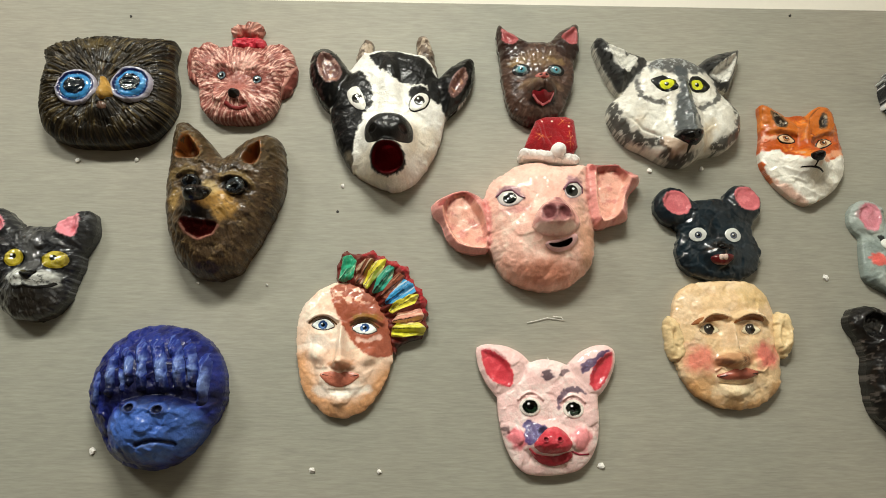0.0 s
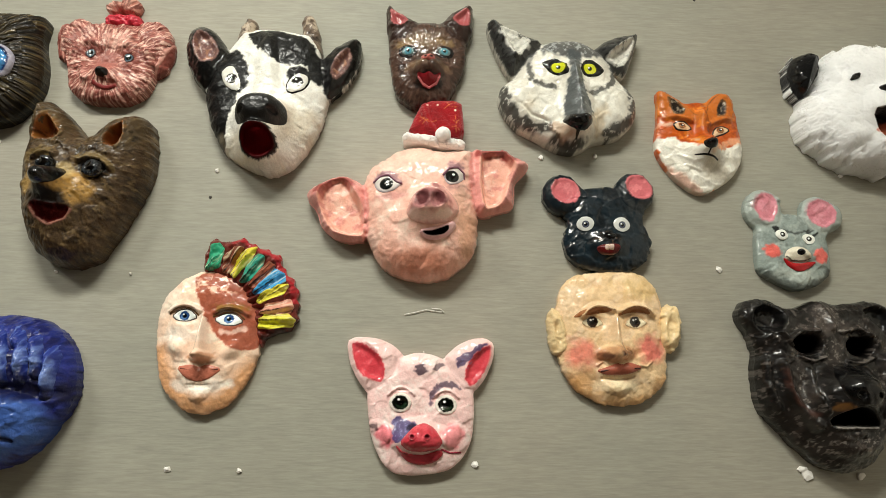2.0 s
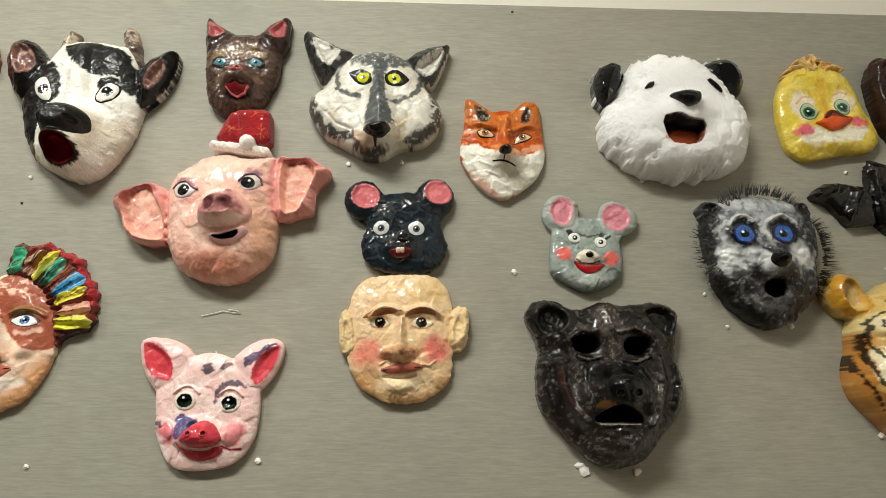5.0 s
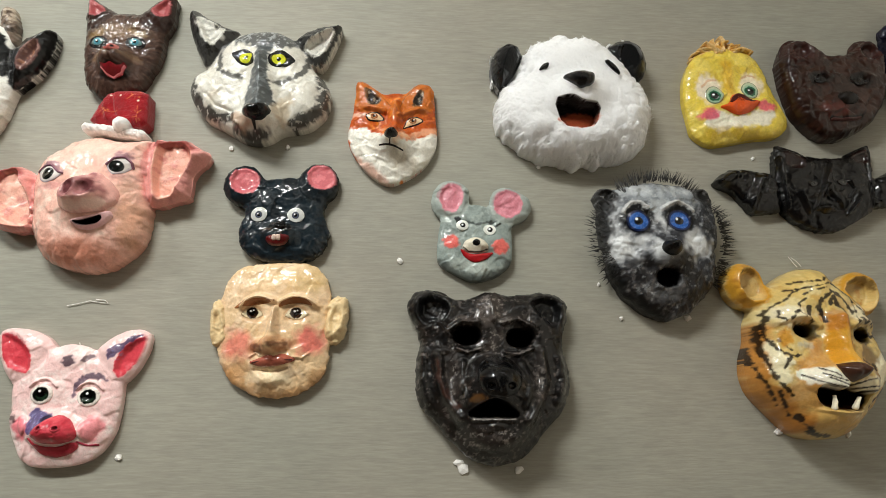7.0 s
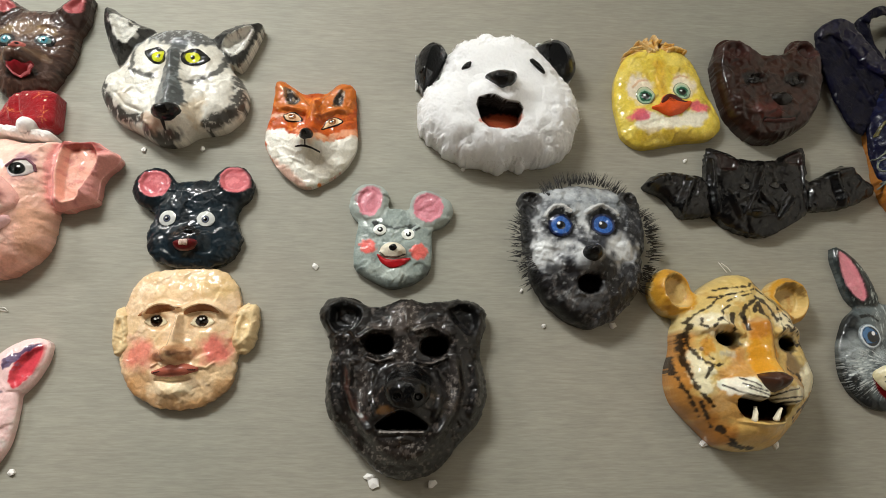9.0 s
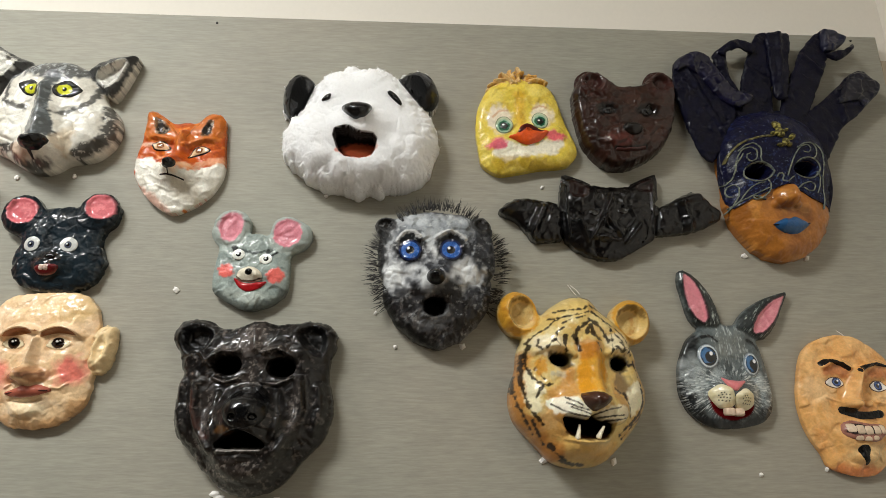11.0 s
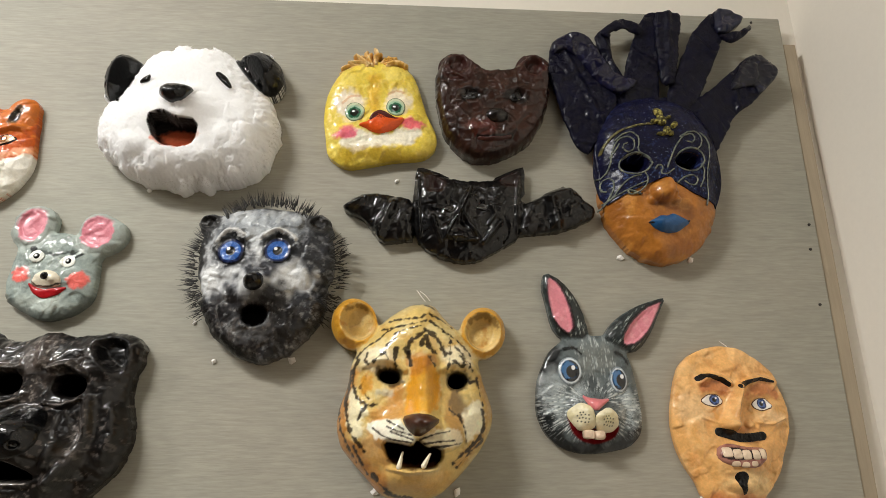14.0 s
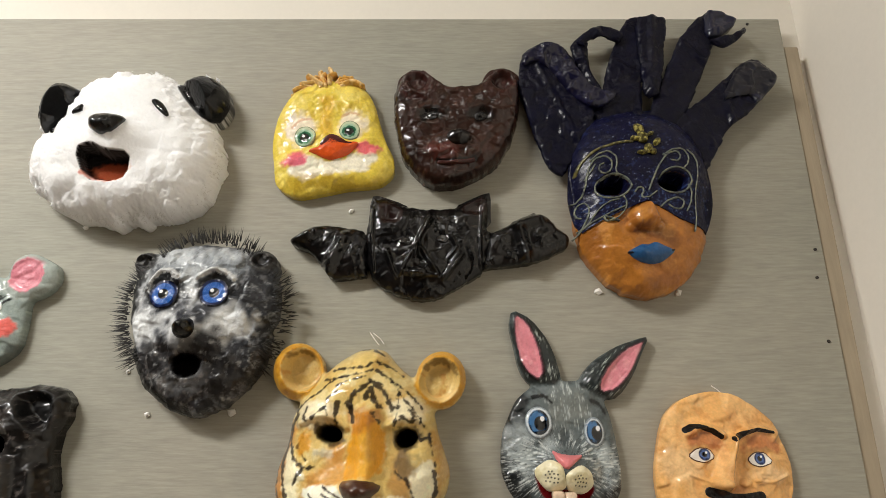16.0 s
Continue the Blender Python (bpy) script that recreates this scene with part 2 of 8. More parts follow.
class Relief:
    """A modelled sheet: an outline joined from shapes, a height over it and a layer of paint."""

    def __init__(s, shapes, step=1.25, k=8.0, on=None, lift=0.0, cut=(), inset=None, level=3.0):
        pad = 3 * step
        b = np.array([q[1] for q in shapes])
        s.step, s.on = step, on
        s.u, s.v = np.meshgrid(np.arange(b[:, 0].min() - pad, b[:, 2].max() + pad, step),
                               np.arange(b[:, 1].min() - pad, b[:, 3].max() + pad, step), indexing="ij")
        k = k * 0.6 if on is None and k > 9 else k
        s.d = shapes[0][0](s.u, s.v)
        for f, _ in shapes[1:]:
            e = f(s.u, s.v)
            w = np.clip(0.5 + 0.5 * (e - s.d) / k, 0, 1)
            s.d = s.d * (1 - w) + e * w + k * w * (1 - w)
        s.d = s.d - ((2.0 if on is None and step > 1.1 else 0.0) if inset is None else inset)
        if on is None and step > 1.1:
            s.d = s.d + 1.1 * vnoise(s.u, s.v, 9, 61) + 0.7 * vnoise(s.u, s.v, 3.5, 62)
        for f, _ in cut:
            s.d = np.minimum(s.d, -f(s.u, s.v))
        s.ground = on.height(s.u, s.v) + lift if on else np.zeros(s.u.shape)
        for _ in range(int(level / step * 2) if on else 0):
            g = np.pad(s.ground, 1, mode="edge")
            s.ground = (g[1:-1, 1:-1] * 2 + g[2:, 1:-1] + g[:-2, 1:-1] + g[1:-1, 2:] + g[1:-1, :-2]) / 6
        s.h = s.ground.copy()
        s.c = np.zeros(s.u.shape + (3,)) + 0.5
        s.g = np.ones(s.u.shape)
        s.feather = None

    def colour(s, u, v):
        i = np.clip(np.round((u - s.u[0, 0]) / s.step), 0, s.u.shape[0] - 1).astype(int)
        j = np.clip(np.round((v - s.v[0, 0]) / s.step), 0, s.u.shape[1] - 1).astype(int)
        return s.c[i, j]

    def height(s, u, v):
        x = np.clip((u - s.u[0, 0]) / s.step, 0, s.u.shape[0] - 1.001)
        y = np.clip((v - s.v[0, 0]) / s.step, 0, s.u.shape[1] - 1.001)
        i, j = x.astype(int), y.astype(int)
        x, y = x - i, y - j
        return (s.h[i, j] * (1 - x) * (1 - y) + s.h[i + 1, j] * x * (1 - y) + s.h[i, j + 1] * (1 - x) * y + s.h[i + 1, j + 1] * x * y)

    def dome(s, high, reach, rim=5.0, e=0.62):
        x = np.clip(s.d / reach, 0, 1)
        s.h = s.ground + rim + high * (1 - (1 - x) ** 2) ** e
        return s

    def bump(s, shape, high, soft, e=1.0):
        """Raise (or sink) a shape; soft: how far from its edge it reaches full height; e below 1 is fuller."""
        x = np.clip(shape[0](s.u, s.v) / soft, 0, 1)
        s.h = s.h + high * (x * x * (3 - 2 * x)) ** e
        return s

    def cup(s, shape, deep, soft):
        """Hollow a shape out to an even floor, deep below its rim."""
        d = shape[0](s.u, s.v)
        floor = np.mean(s.h[np.abs(d) < 2.0]) - deep
        x = np.clip(d / soft, 0, 1)
        x = x * x * (3 - 2 * x)
        s.h = s.h * (1 - x) + np.minimum(s.h, floor) * x
        return s

    def hemi(s, shape, high, reach):
        x = np.clip(shape[0](s.u, s.v) / reach, 0, 1)
        s.h = s.h + high * np.sqrt(1 - (1 - x) ** 2)
        return s

    def sink(s, shape, level, soft=2.0):
        """Press a shape down to a level, as a hollow with steep sides."""
        x = np.clip(shape[0](s.u, s.v) / soft + 0.5, 0, 1)
        s.h = s.h * (1 - x) + np.minimum(s.h, level) * x
        s.g = s.g * (1 - np.clip(shape[0](s.u, s.v) / 2 + 1.0, 0, 1))
        return s

    def dull(s, shape, soft=2.0):
        """Take the gloss off a hollow."""
        s.g = s.g * (1 - np.clip(shape[0](s.u, s.v) / soft + 0.5, 0, 1))
        return s

    def settle(s, a, ha, b, hb):
        """Set the relief to its true depth: ha at point a, hb at point b, in proportion elsewhere."""
        at = [float(s.height(np.array([q[0]], float), np.array([q[1]], float))[0]) for q in (a, b)]
        low = min(11.0, 0.4 * ha)
        below = low + s.h * (ha - low) / at[0]
        slope = (ha - low) / at[0] if hb is None or at[1] < at[0] + 3 else (hb - ha) / (at[1] - at[0])
        s.h = np.where(s.h < at[0], below, ha + (s.h - at[0]) * slope)
        return s

    def lumps(s, high, size, seed=1):
        high = high * 0.35 if 11 <= size <= 20 else high
        s.h = s.h + high * (vnoise(s.u, s.v, size, seed) + 0.5 * vnoise(s.u, s.v, size / 2.3, seed + 1) + 0.25 * vnoise(s.u, s.v, size / 5, seed + 2))
        return s

    def wrinkle(s, high, size, seed=2):
        """Creases where strips of wet paper were laid over one another, in patches."""
        n = np.zeros(s.u.shape)
        for k, (z, a) in enumerate(((size * 1.8, 0.45), (size * 0.8, 0.7), (size / 2.4, 0.45), (size / 4.5, 0.3))):
            n += a * (0.5 - 2.2 * np.abs(vnoise(s.u + 0.5 * s.v, s.v - 0.4 * s.u, z, seed + 7 * k)))
        where = np.clip(0.42 + 1.3 * vnoise(s.u, s.v, size * 2.2, seed + 50), 0.12, 1.15)
        s.h = s.h + high * n * s.g * where
        return s

    def facet(s, size, tilt, seed=4):
        """Flat scraps of paper, each lying at a slightly different angle."""
        r = np.random.RandomState(seed).uniform(-1, 1, (32, 32, 5))
        u = (s.u + 0.25 * size * vnoise(s.u, s.v, size * 0.7, seed)) / size + 500
        v = (s.v + 0.25 * size * vnoise(s.u, s.v, size * 0.7, seed + 1)) / size + 500
        iu, iv = np.floor(u).astype(int), np.floor(v).astype(int)
        top, tot = np.zeros(s.u.shape), np.zeros(s.u.shape)
        for a in (-1, 0, 1):
            for b in (-1, 0, 1):
                q = r[(iu + a) % 32, (iv + b) % 32]
                x, y = u - (iu + a + 0.5 + 0.45 * q[..., 0]), v - (iv + b + 0.5 + 0.45 * q[..., 1])
                w = np.exp(-np.hypot(x, y) * 19)
                top += w * (tilt * size * (q[..., 2] * x + q[..., 3] * y) + 0.25 * tilt * size * q[..., 4])
                tot += w
        s.h = s.h + top / tot * s.g
        return s

    def fill(s, colour):
        s.c[:] = lin(colour)
        return s

    def paint(s, colour, shape, soft=1.2, rag=0.0, much=1.0, seed=5):
        d = shape[0](s.u, s.v)
        if rag:
            d = d + rag * (vnoise(s.u, s.v, rag * 2.2 + 1, seed) + 0.6 * vnoise(s.u, s.v, rag * 0.8 + 0.6, seed + 1))
        w = (np.clip(d / soft + 0.5, 0, 1) * much)[..., None]
        s.c = s.c * (1 - w) + lin(colour) * w
        return s

    def blotch(s, colour, size, much=0.6, bias=0.0, seed=9, shape=None, sharp=2.0):
        """Patchy second coat; with a shape only there."""
        n = vnoise(s.u, s.v, size, seed) + 0.5 * vnoise(s.u, s.v, size / 2.5, seed + 1) + 0.3 * vnoise(s.u, s.v, size / 6, seed + 2)
        w = np.clip((n + bias) * sharp, 0, 1) * much
        if shape:
            w = w * np.clip(shape[0](s.u, s.v) / 6 + 0.5, 0, 1)
        s.c = s.c * (1 - w[..., None]) + lin(colour) * w[..., None]
        return s

    def hair(s, colour, centre=None, angle=0.0, width=2.0, length=14.0, high=0.8, much=0.5, bias=0.0, seed=3, shape=None, edge=6.0):
        """Combed strands, out from a centre or along an angle: furrows in the sheet and streaks of a second colour."""
        if centre is not None:
            r, th = np.hypot(s.u - centre[0], s.v - centre[1]), np.arctan2(s.v - centre[1], s.u - centre[0])
            across, along = (th + np.pi) * np.maximum(np.round(r / 25), 1) * 25, r
        else:
            co, si = math.cos(radians(angle)), math.sin(radians(angle))
            along, across = s.u * co + s.v * si, -s.u * si + s.v * co
        n = vnoise(along / length, across / width, 1.0, seed) + 0.5 * vnoise(along / length * 2, across / width * 2, 1.0, seed + 1)
        k = np.clip(shape[0](s.u, s.v) / edge + 0.5, 0, 1) if shape else 1.0
        if centre is not None and length > 4:
            k = k * np.clip((r - 10) / 14, 0, 1)
        s.h = s.h + high * n * k
        w = (np.clip((n + bias) * 1.6, 0, 1) * much * k)[..., None]
        s.c = s.c * (1 - w) + lin(colour) * w
        return s

    def coat(s):
        """Lay the paint on the finished mesh."""
        me, used, ring = s.sheet
        col, shine = s.c[used], s.g[used]
        tone = col @ np.array((0.25, 0.65, 0.10))
        col = col * np.interp(tone, (0.015, 0.08, 0.3, 0.7), (0.30, 0.70, 1.2, 1.15))[:, None]
        rgba = np.ones((len(col) + 2 * len(ring), 4), np.float32)
        rgba[:, :3] = np.clip(np.concatenate([col, col[ring] * 0.85, col[ring]]), 0, 0.96)
        rgba[:, 3] = np.concatenate([shine, shine[ring], shine[ring]])
        me.color_attributes["paint"].data.foreach_set("color", rgba.ravel())

    def make(s, name, material, parent, label="", back=0.0, lean=None, wrinkled=1.0):
        """The sheet as a mesh with a smooth outline and an edge turned back to the board."""
        if s.on is None and wrinkled:
            s.c = s.c * (1 + 0.06 * vnoise(s.u, s.v, 2.6, 91) + 0.09 * vnoise(s.u, s.v, 11, 92))[..., None]
            seed = int(abs(s.u[0, 0] * 7 + s.v[0, 0] * 3)) % 997
            s.facet(23, 0.19 * wrinkled, seed).facet(11, 0.17 * wrinkled, seed + 3).wrinkle(0.4 * wrinkled, 9, seed)
        if s.feather:
            w = np.clip(s.d / 5, 0, 1)[..., None]
            s.c = s.feather.colour(s.u, s.v) * (1 - w) + s.c * w
        ins = s.d > 0
        cell = ins[:-1, :-1] | ins[1:, :-1] | ins[:-1, 1:] | ins[1:, 1:]
        gu, gv = np.gradient(s.d, s.step)
        gg = gu * gu + gv * gv + 1e-4
        m = np.where(ins, 0, np.clip(-s.d / gg, -60, 60))
        du, dv = gu * m, gv * m
        ln = np.hypot(du, dv)
        f = np.where(ln > 1.5 * s.step, 1.5 * s.step / (ln + 1e-9), 1)
        pu, pv = s.u + du * f, s.v + dv * f
        used = np.zeros(s.u.shape, bool)
        for a in (slice(None, -1), slice(1, None)):
            for b in (slice(None, -1), slice(1, None)):
                used[a, b] |= cell
        idx = np.full(s.u.shape, -1)
        idx[used] = np.arange(used.sum())
        x, y, w = pu[used], pv[used], s.h[used]
        i, j = np.nonzero(cell)
        quads = np.stack([idx[i, j], idx[i + 1, j], idx[i + 1, j + 1], idx[i, j + 1]], 1)
        pairs = np.concatenate([quads[:, [0, 1]], quads[:, [1, 2]], quads[:, [2, 3]], quads[:, [3, 0]]])
        n = len(x)
        key = pairs.min(1) * n + pairs.max(1)
        _, first, count = np.unique(key, return_index=True, return_counts=True)
        rim = pairs[first[count == 1]]
        ring = np.unique(rim)
        low = np.full(n, -1)
        low[ring] = n + np.arange(len(ring))
        floor = np.minimum(w[ring] - 0.5, 0.6 if s.on is None else s.ground[used][ring] - 2.5) if back == 0.0 else w[ring] - back
        lip = low + len(ring)
        skirt = np.stack([lip[rim[:, 1]], lip[rim[:, 0]], low[rim[:, 0]], low[rim[:, 1]]], 1)
        X, Y, W = np.concatenate([x, x[ring], x[ring]]), np.concatenate([y, y[ring], y[ring]]), np.concatenate([w, floor, w[ring]])
        if lean:
            X, Y, W = lean(X, Y, W)
        me = bpy.data.meshes.new(name)
        me.from_pydata(np.stack([X, -W, Y], 1) * 0.001, [], np.concatenate([quads, skirt]).tolist())
        me.color_attributes.new("paint", "FLOAT_COLOR", "POINT")
        s.sheet = (me, used, ring)
        s.coat()
        me.polygons.foreach_set("use_smooth", [True] * len(me.polygons))
        me.materials.append(material)
        ob = new(name, me)
        ob.parent = parent
        if label:
            ob["label"] = label
        return ob


def mask(name, x, z, label):
    """The empty at a mask's back, flat on the board."""
    ob = new(name)
    ob.location = (x, BOARD_Y, z)
    ob.empty_display_size = 0.05
    return tagged(ob, label, "mask", "masks on the board", "")


def eye(face, c, rx, ry, iris, r_iris, r_pupil, parent, white="d4cec2", turn=0.0, shift=(0, 0), proud=2.0, rim=None, p=2.0,
        pupil="0b0908", glint=True, ring=None, material=None):
    """A painted, slightly domed eye."""
    e = Relief([egg(c, rx, ry, turn=turn, p=p)], 0.55, 1, face, 0.9)
    e.dome(proud * (0.45 if proud < 7 else 0.65), min(rx, ry), 0.3)
    e.fill(white)
    if rim:
        e.c[:] = lin(rim)
        e.paint(white, egg(c, rx * 0.80, ry * 0.78, turn=turn, p=p), 0.8)
    q = (c[0] + shift[0], c[1] + shift[1])
    if ring:
        e.paint(ring, egg(q, r_iris * 1.2, r_iris * 1.2), 0.7)
    e.paint(iris, egg(q, r_iris, r_iris), 0.7)
    e.hair("ffffff", q, 0, 1.0, 3.0, 0.0, 0.10, -0.2, 4, egg(q, r_iris, r_iris), 1.0)
    e.paint(pupil, egg(q, r_pupil, r_pupil), 0.6)
    if glint:
        e.paint("f4f4f0", egg((q[0] - r_pupil * 0.45, q[1] + r_pupil * 0.5), r_pupil * 0.28 + 0.4, r_pupil * 0.28 + 0.4), 0.5)
    return e.make("eye", material or WETEYE, parent)


def whiskers(parent, roots, length, material, name="bristle"):
    """Fine tapered spikes: (u, v, w), direction."""
    verts, faces = [], []
    for (u, v, w), (a, b, c), ln, r in roots:
        d = Vector((a, -c, b)).normalized()
        s = d.orthogonal().normalized()
        t = d.cross(s)
        o, n = Vector((u, -w, v)), len(verts)
        for k in range(3):
            q = 2 * math.pi * k / 3
            verts.append((o + (s * math.cos(q) + t * math.sin(q)) * r) * 0.001)
        verts.append((o + d * ln) * 0.001)
        faces += [(n, n + 1, n + 3), (n + 1, n + 2, n + 3), (n + 2, n, n + 3)]
    return tagged(mesh_object(name, verts, faces, material, parent), kind="stuff")


# ---- the wall, the board and the room ----
WALL_Y = BOARD_Y + 0.024
def slab(name, lo, hi, material, label, category="wall", bevel=0.0):
    ob = part(name, box_mesh(lo, hi, bevel), material, None)
    return tagged(ob, label, category, "", "structure")


slab("wall_back", (-5.2, WALL_Y, 0), (1.772, WALL_Y + 0.15, 3.0), WALLPAINT, "cream painted plaster wall behind the board")
slab("wall_side", (1.772, -6.5, 0), (1.95, WALL_Y + 0.15, 3.0), WALLPAINT, "cream painted side wall meeting the back wall")
# added shell out of view: closes the room and shapes the bounced light
slab("wall_left", (-5.35, -6.5, 0), (-5.2, WALL_Y + 0.15, 3.0), REARPAINT, "unseen taupe plaster wall added to close the room")
slab("wall_rear", (-5.35, -6.65, 0), (1.95, -6.5, 3.0), REARPAINT, "unseen taupe plaster wall added behind the viewer")
slab("floor", (-5.35, -6.65, -0.1), (1.95, WALL_Y + 0.15, 0), FLOORTIMBER, "unseen brown timber floor added to the room", "floor")
slab("ceiling", (-5.35, -6.65, 3.0), (1.95, WALL_Y + 0.15, 3.1), CEILINGPAINT, "unseen white painted ceiling added above", "ceiling")
board = part("display_board", box_mesh((-1.35, BOARD_Y, 0.92), (1.733, BOARD_Y + 0.018, 2.138), 0.002), BOARD, None)
tagged(board, "grey washed plywood board with faint horizontal grain", "board")
LATH = plain("raw_brown_timber", "a89a84", 0.65, 0.15, 6.0, 0.3, (1, 1, 0.08), 200.0)
for v in board.data.vertices:
    if v.co.x > 1.7 and v.co.z < 1.5:
        v.co.x -= 0.026
lath = part("timber_lath", box_mesh((1.7332, BOARD_Y + 0.003, 0.92), (1.7540, WALL_Y - 0.0005, 2.092), 0.0015), LATH, None)
for v in lath.data.vertices:
    if v.co.z < 1.5:
        v.co.x -= 0.028
tagged(lath, "narrow brown timber lath between the board and wall", "lath")

# ---- the masks ----
def ear(face, shape, inner, colour, incolour):
    """The skin of a pulp ear that grows out of the head, with its painted hollow."""
    face.paint(colour, shape, 3.0, 1.5).coat()
    r = Relief([shape], 1.1, 3, face, 0.0, inset=1.6, level=0)
    r.h = r.h + 1.3 * np.clip(r.d / 4, 0, 1) - 0.4
    r.feather = face
    return r.fill(colour).paint(incolour, inner, 1.6, 1.0)


def mouth(face, shape, colour, parent, lift=0.6, high=2.0, reach=4.0, material=None, label="", name="mouth", inner=None, innercolour="1a0807"):
    """Lips or a tongue laid on the face."""
    if name.startswith("lip"):
        parent = next((o for o in parent.children if o.name.startswith("mouth")), parent)
    r = Relief([shape], 0.5 if high < 1 else 0.8, 2, face, lift).dome(high, reach, 0.3).fill(colour).lumps(0.25, 4, 12)
    if inner:
        r.bump(inner, -high, 2).paint(innercolour, inner, 1.0)
    return r.make(name, material or VARNISH, parent, label)


def nose(face, shape, colour, parent, high=6.0, reach=10.0, holes=(), material=None, lift=0.2, label="", dark="0c0a0a"):
    r = Relief([shape], 0.9, 2, face, lift - 0.8).dome(high + 0.8, reach, 0.2).fill(colour).lumps(0.3, 5, 22)
    for q in holes:
        r.bump(q, -high * 0.7, 3).paint(dark, q, 1.2)
    return r.make("nose", material or VARNISH, parent, label)


# --- brown owl ---
def owl():
    m = mask("owl_mask", -0.520, 1.963, "dark brown owl mask with huge blue eyes and combed feathers")
    f = Relief([poly([(-100, 56), (-97, 62), (-70, 75), (-33, 84), (15, 86), (65, 81), (99, 81), (102, 74), (98, 42), (109, 3), (111, -31), (102, -57), (78, -88), (33, -98), (-34, -97), (-65, -86), (-80, -75), (-92, -45), (-97, 0), (-93, 31)], 1, 1)], 0.9, 8)
    f.dome(42, 34, 8).fill("40341f").lumps(1.2, 16)
    f.bump(egg((15, -49), 30, 34, 26), 16, 26)
    f.hair("8c7a50", (6, -9), 0, 2.1, 17, 2.4, 0.45, -0.2, 3)
    f.hair("15100a", (6, -9), 0, 2.0, 24, 1.5, 0.85, 0.1, 23)
    f.paint("86713c", egg((-5, 58), 30, 9), 10, 4, 0.35)
    f.paint("1a130c", egg((20, -58), 15, 14), 6, 4, 0.8)
    for c in ((-27, -16), (53, -10)):
        f.bump(egg(c, 34, 32), 3, 4)
    f.settle((-27, -16), 49, (17, -21), None)
    f.make("face", SATIN, m, wrinkled=0.6)
    for c in ((-25, -18), (56, -12)):
        e = Relief([egg(c, 31, 29)], 0.9, 2, f, 0.5).dome(4, 4, 0.6).fill("9a98a6")
        e.bump(egg(c, 26, 24), -2.0, 3).hemi(egg(c, 22, 20), 6, 20)
        e.paint("1d2f6c", egg(c, 26.5, 24.5), 1.6).paint("3c86c0", egg(c, 22.5, 20.5), 1.6, 1.0).paint("0e1a3c", egg(c, 15.5, 14), 1.5, 0.8)
        e.paint("22303a", egg(c, 13.5, 12), 1.5, 0.8)
        e.make("eye", WETEYE, m, "domed blue eye in a pale ring")
    nose(f, poly([(9, 6), (10, -30), (20, -40), (32, -28)], 3, 1), "a8803a", m, 13, 12, (), VARNISH, label="ochre hooked beak")
    mouth(f, egg((20, -51), 7, 6), "6a4c3a", m, 0.4, 2.0, name="mouth")


owl()


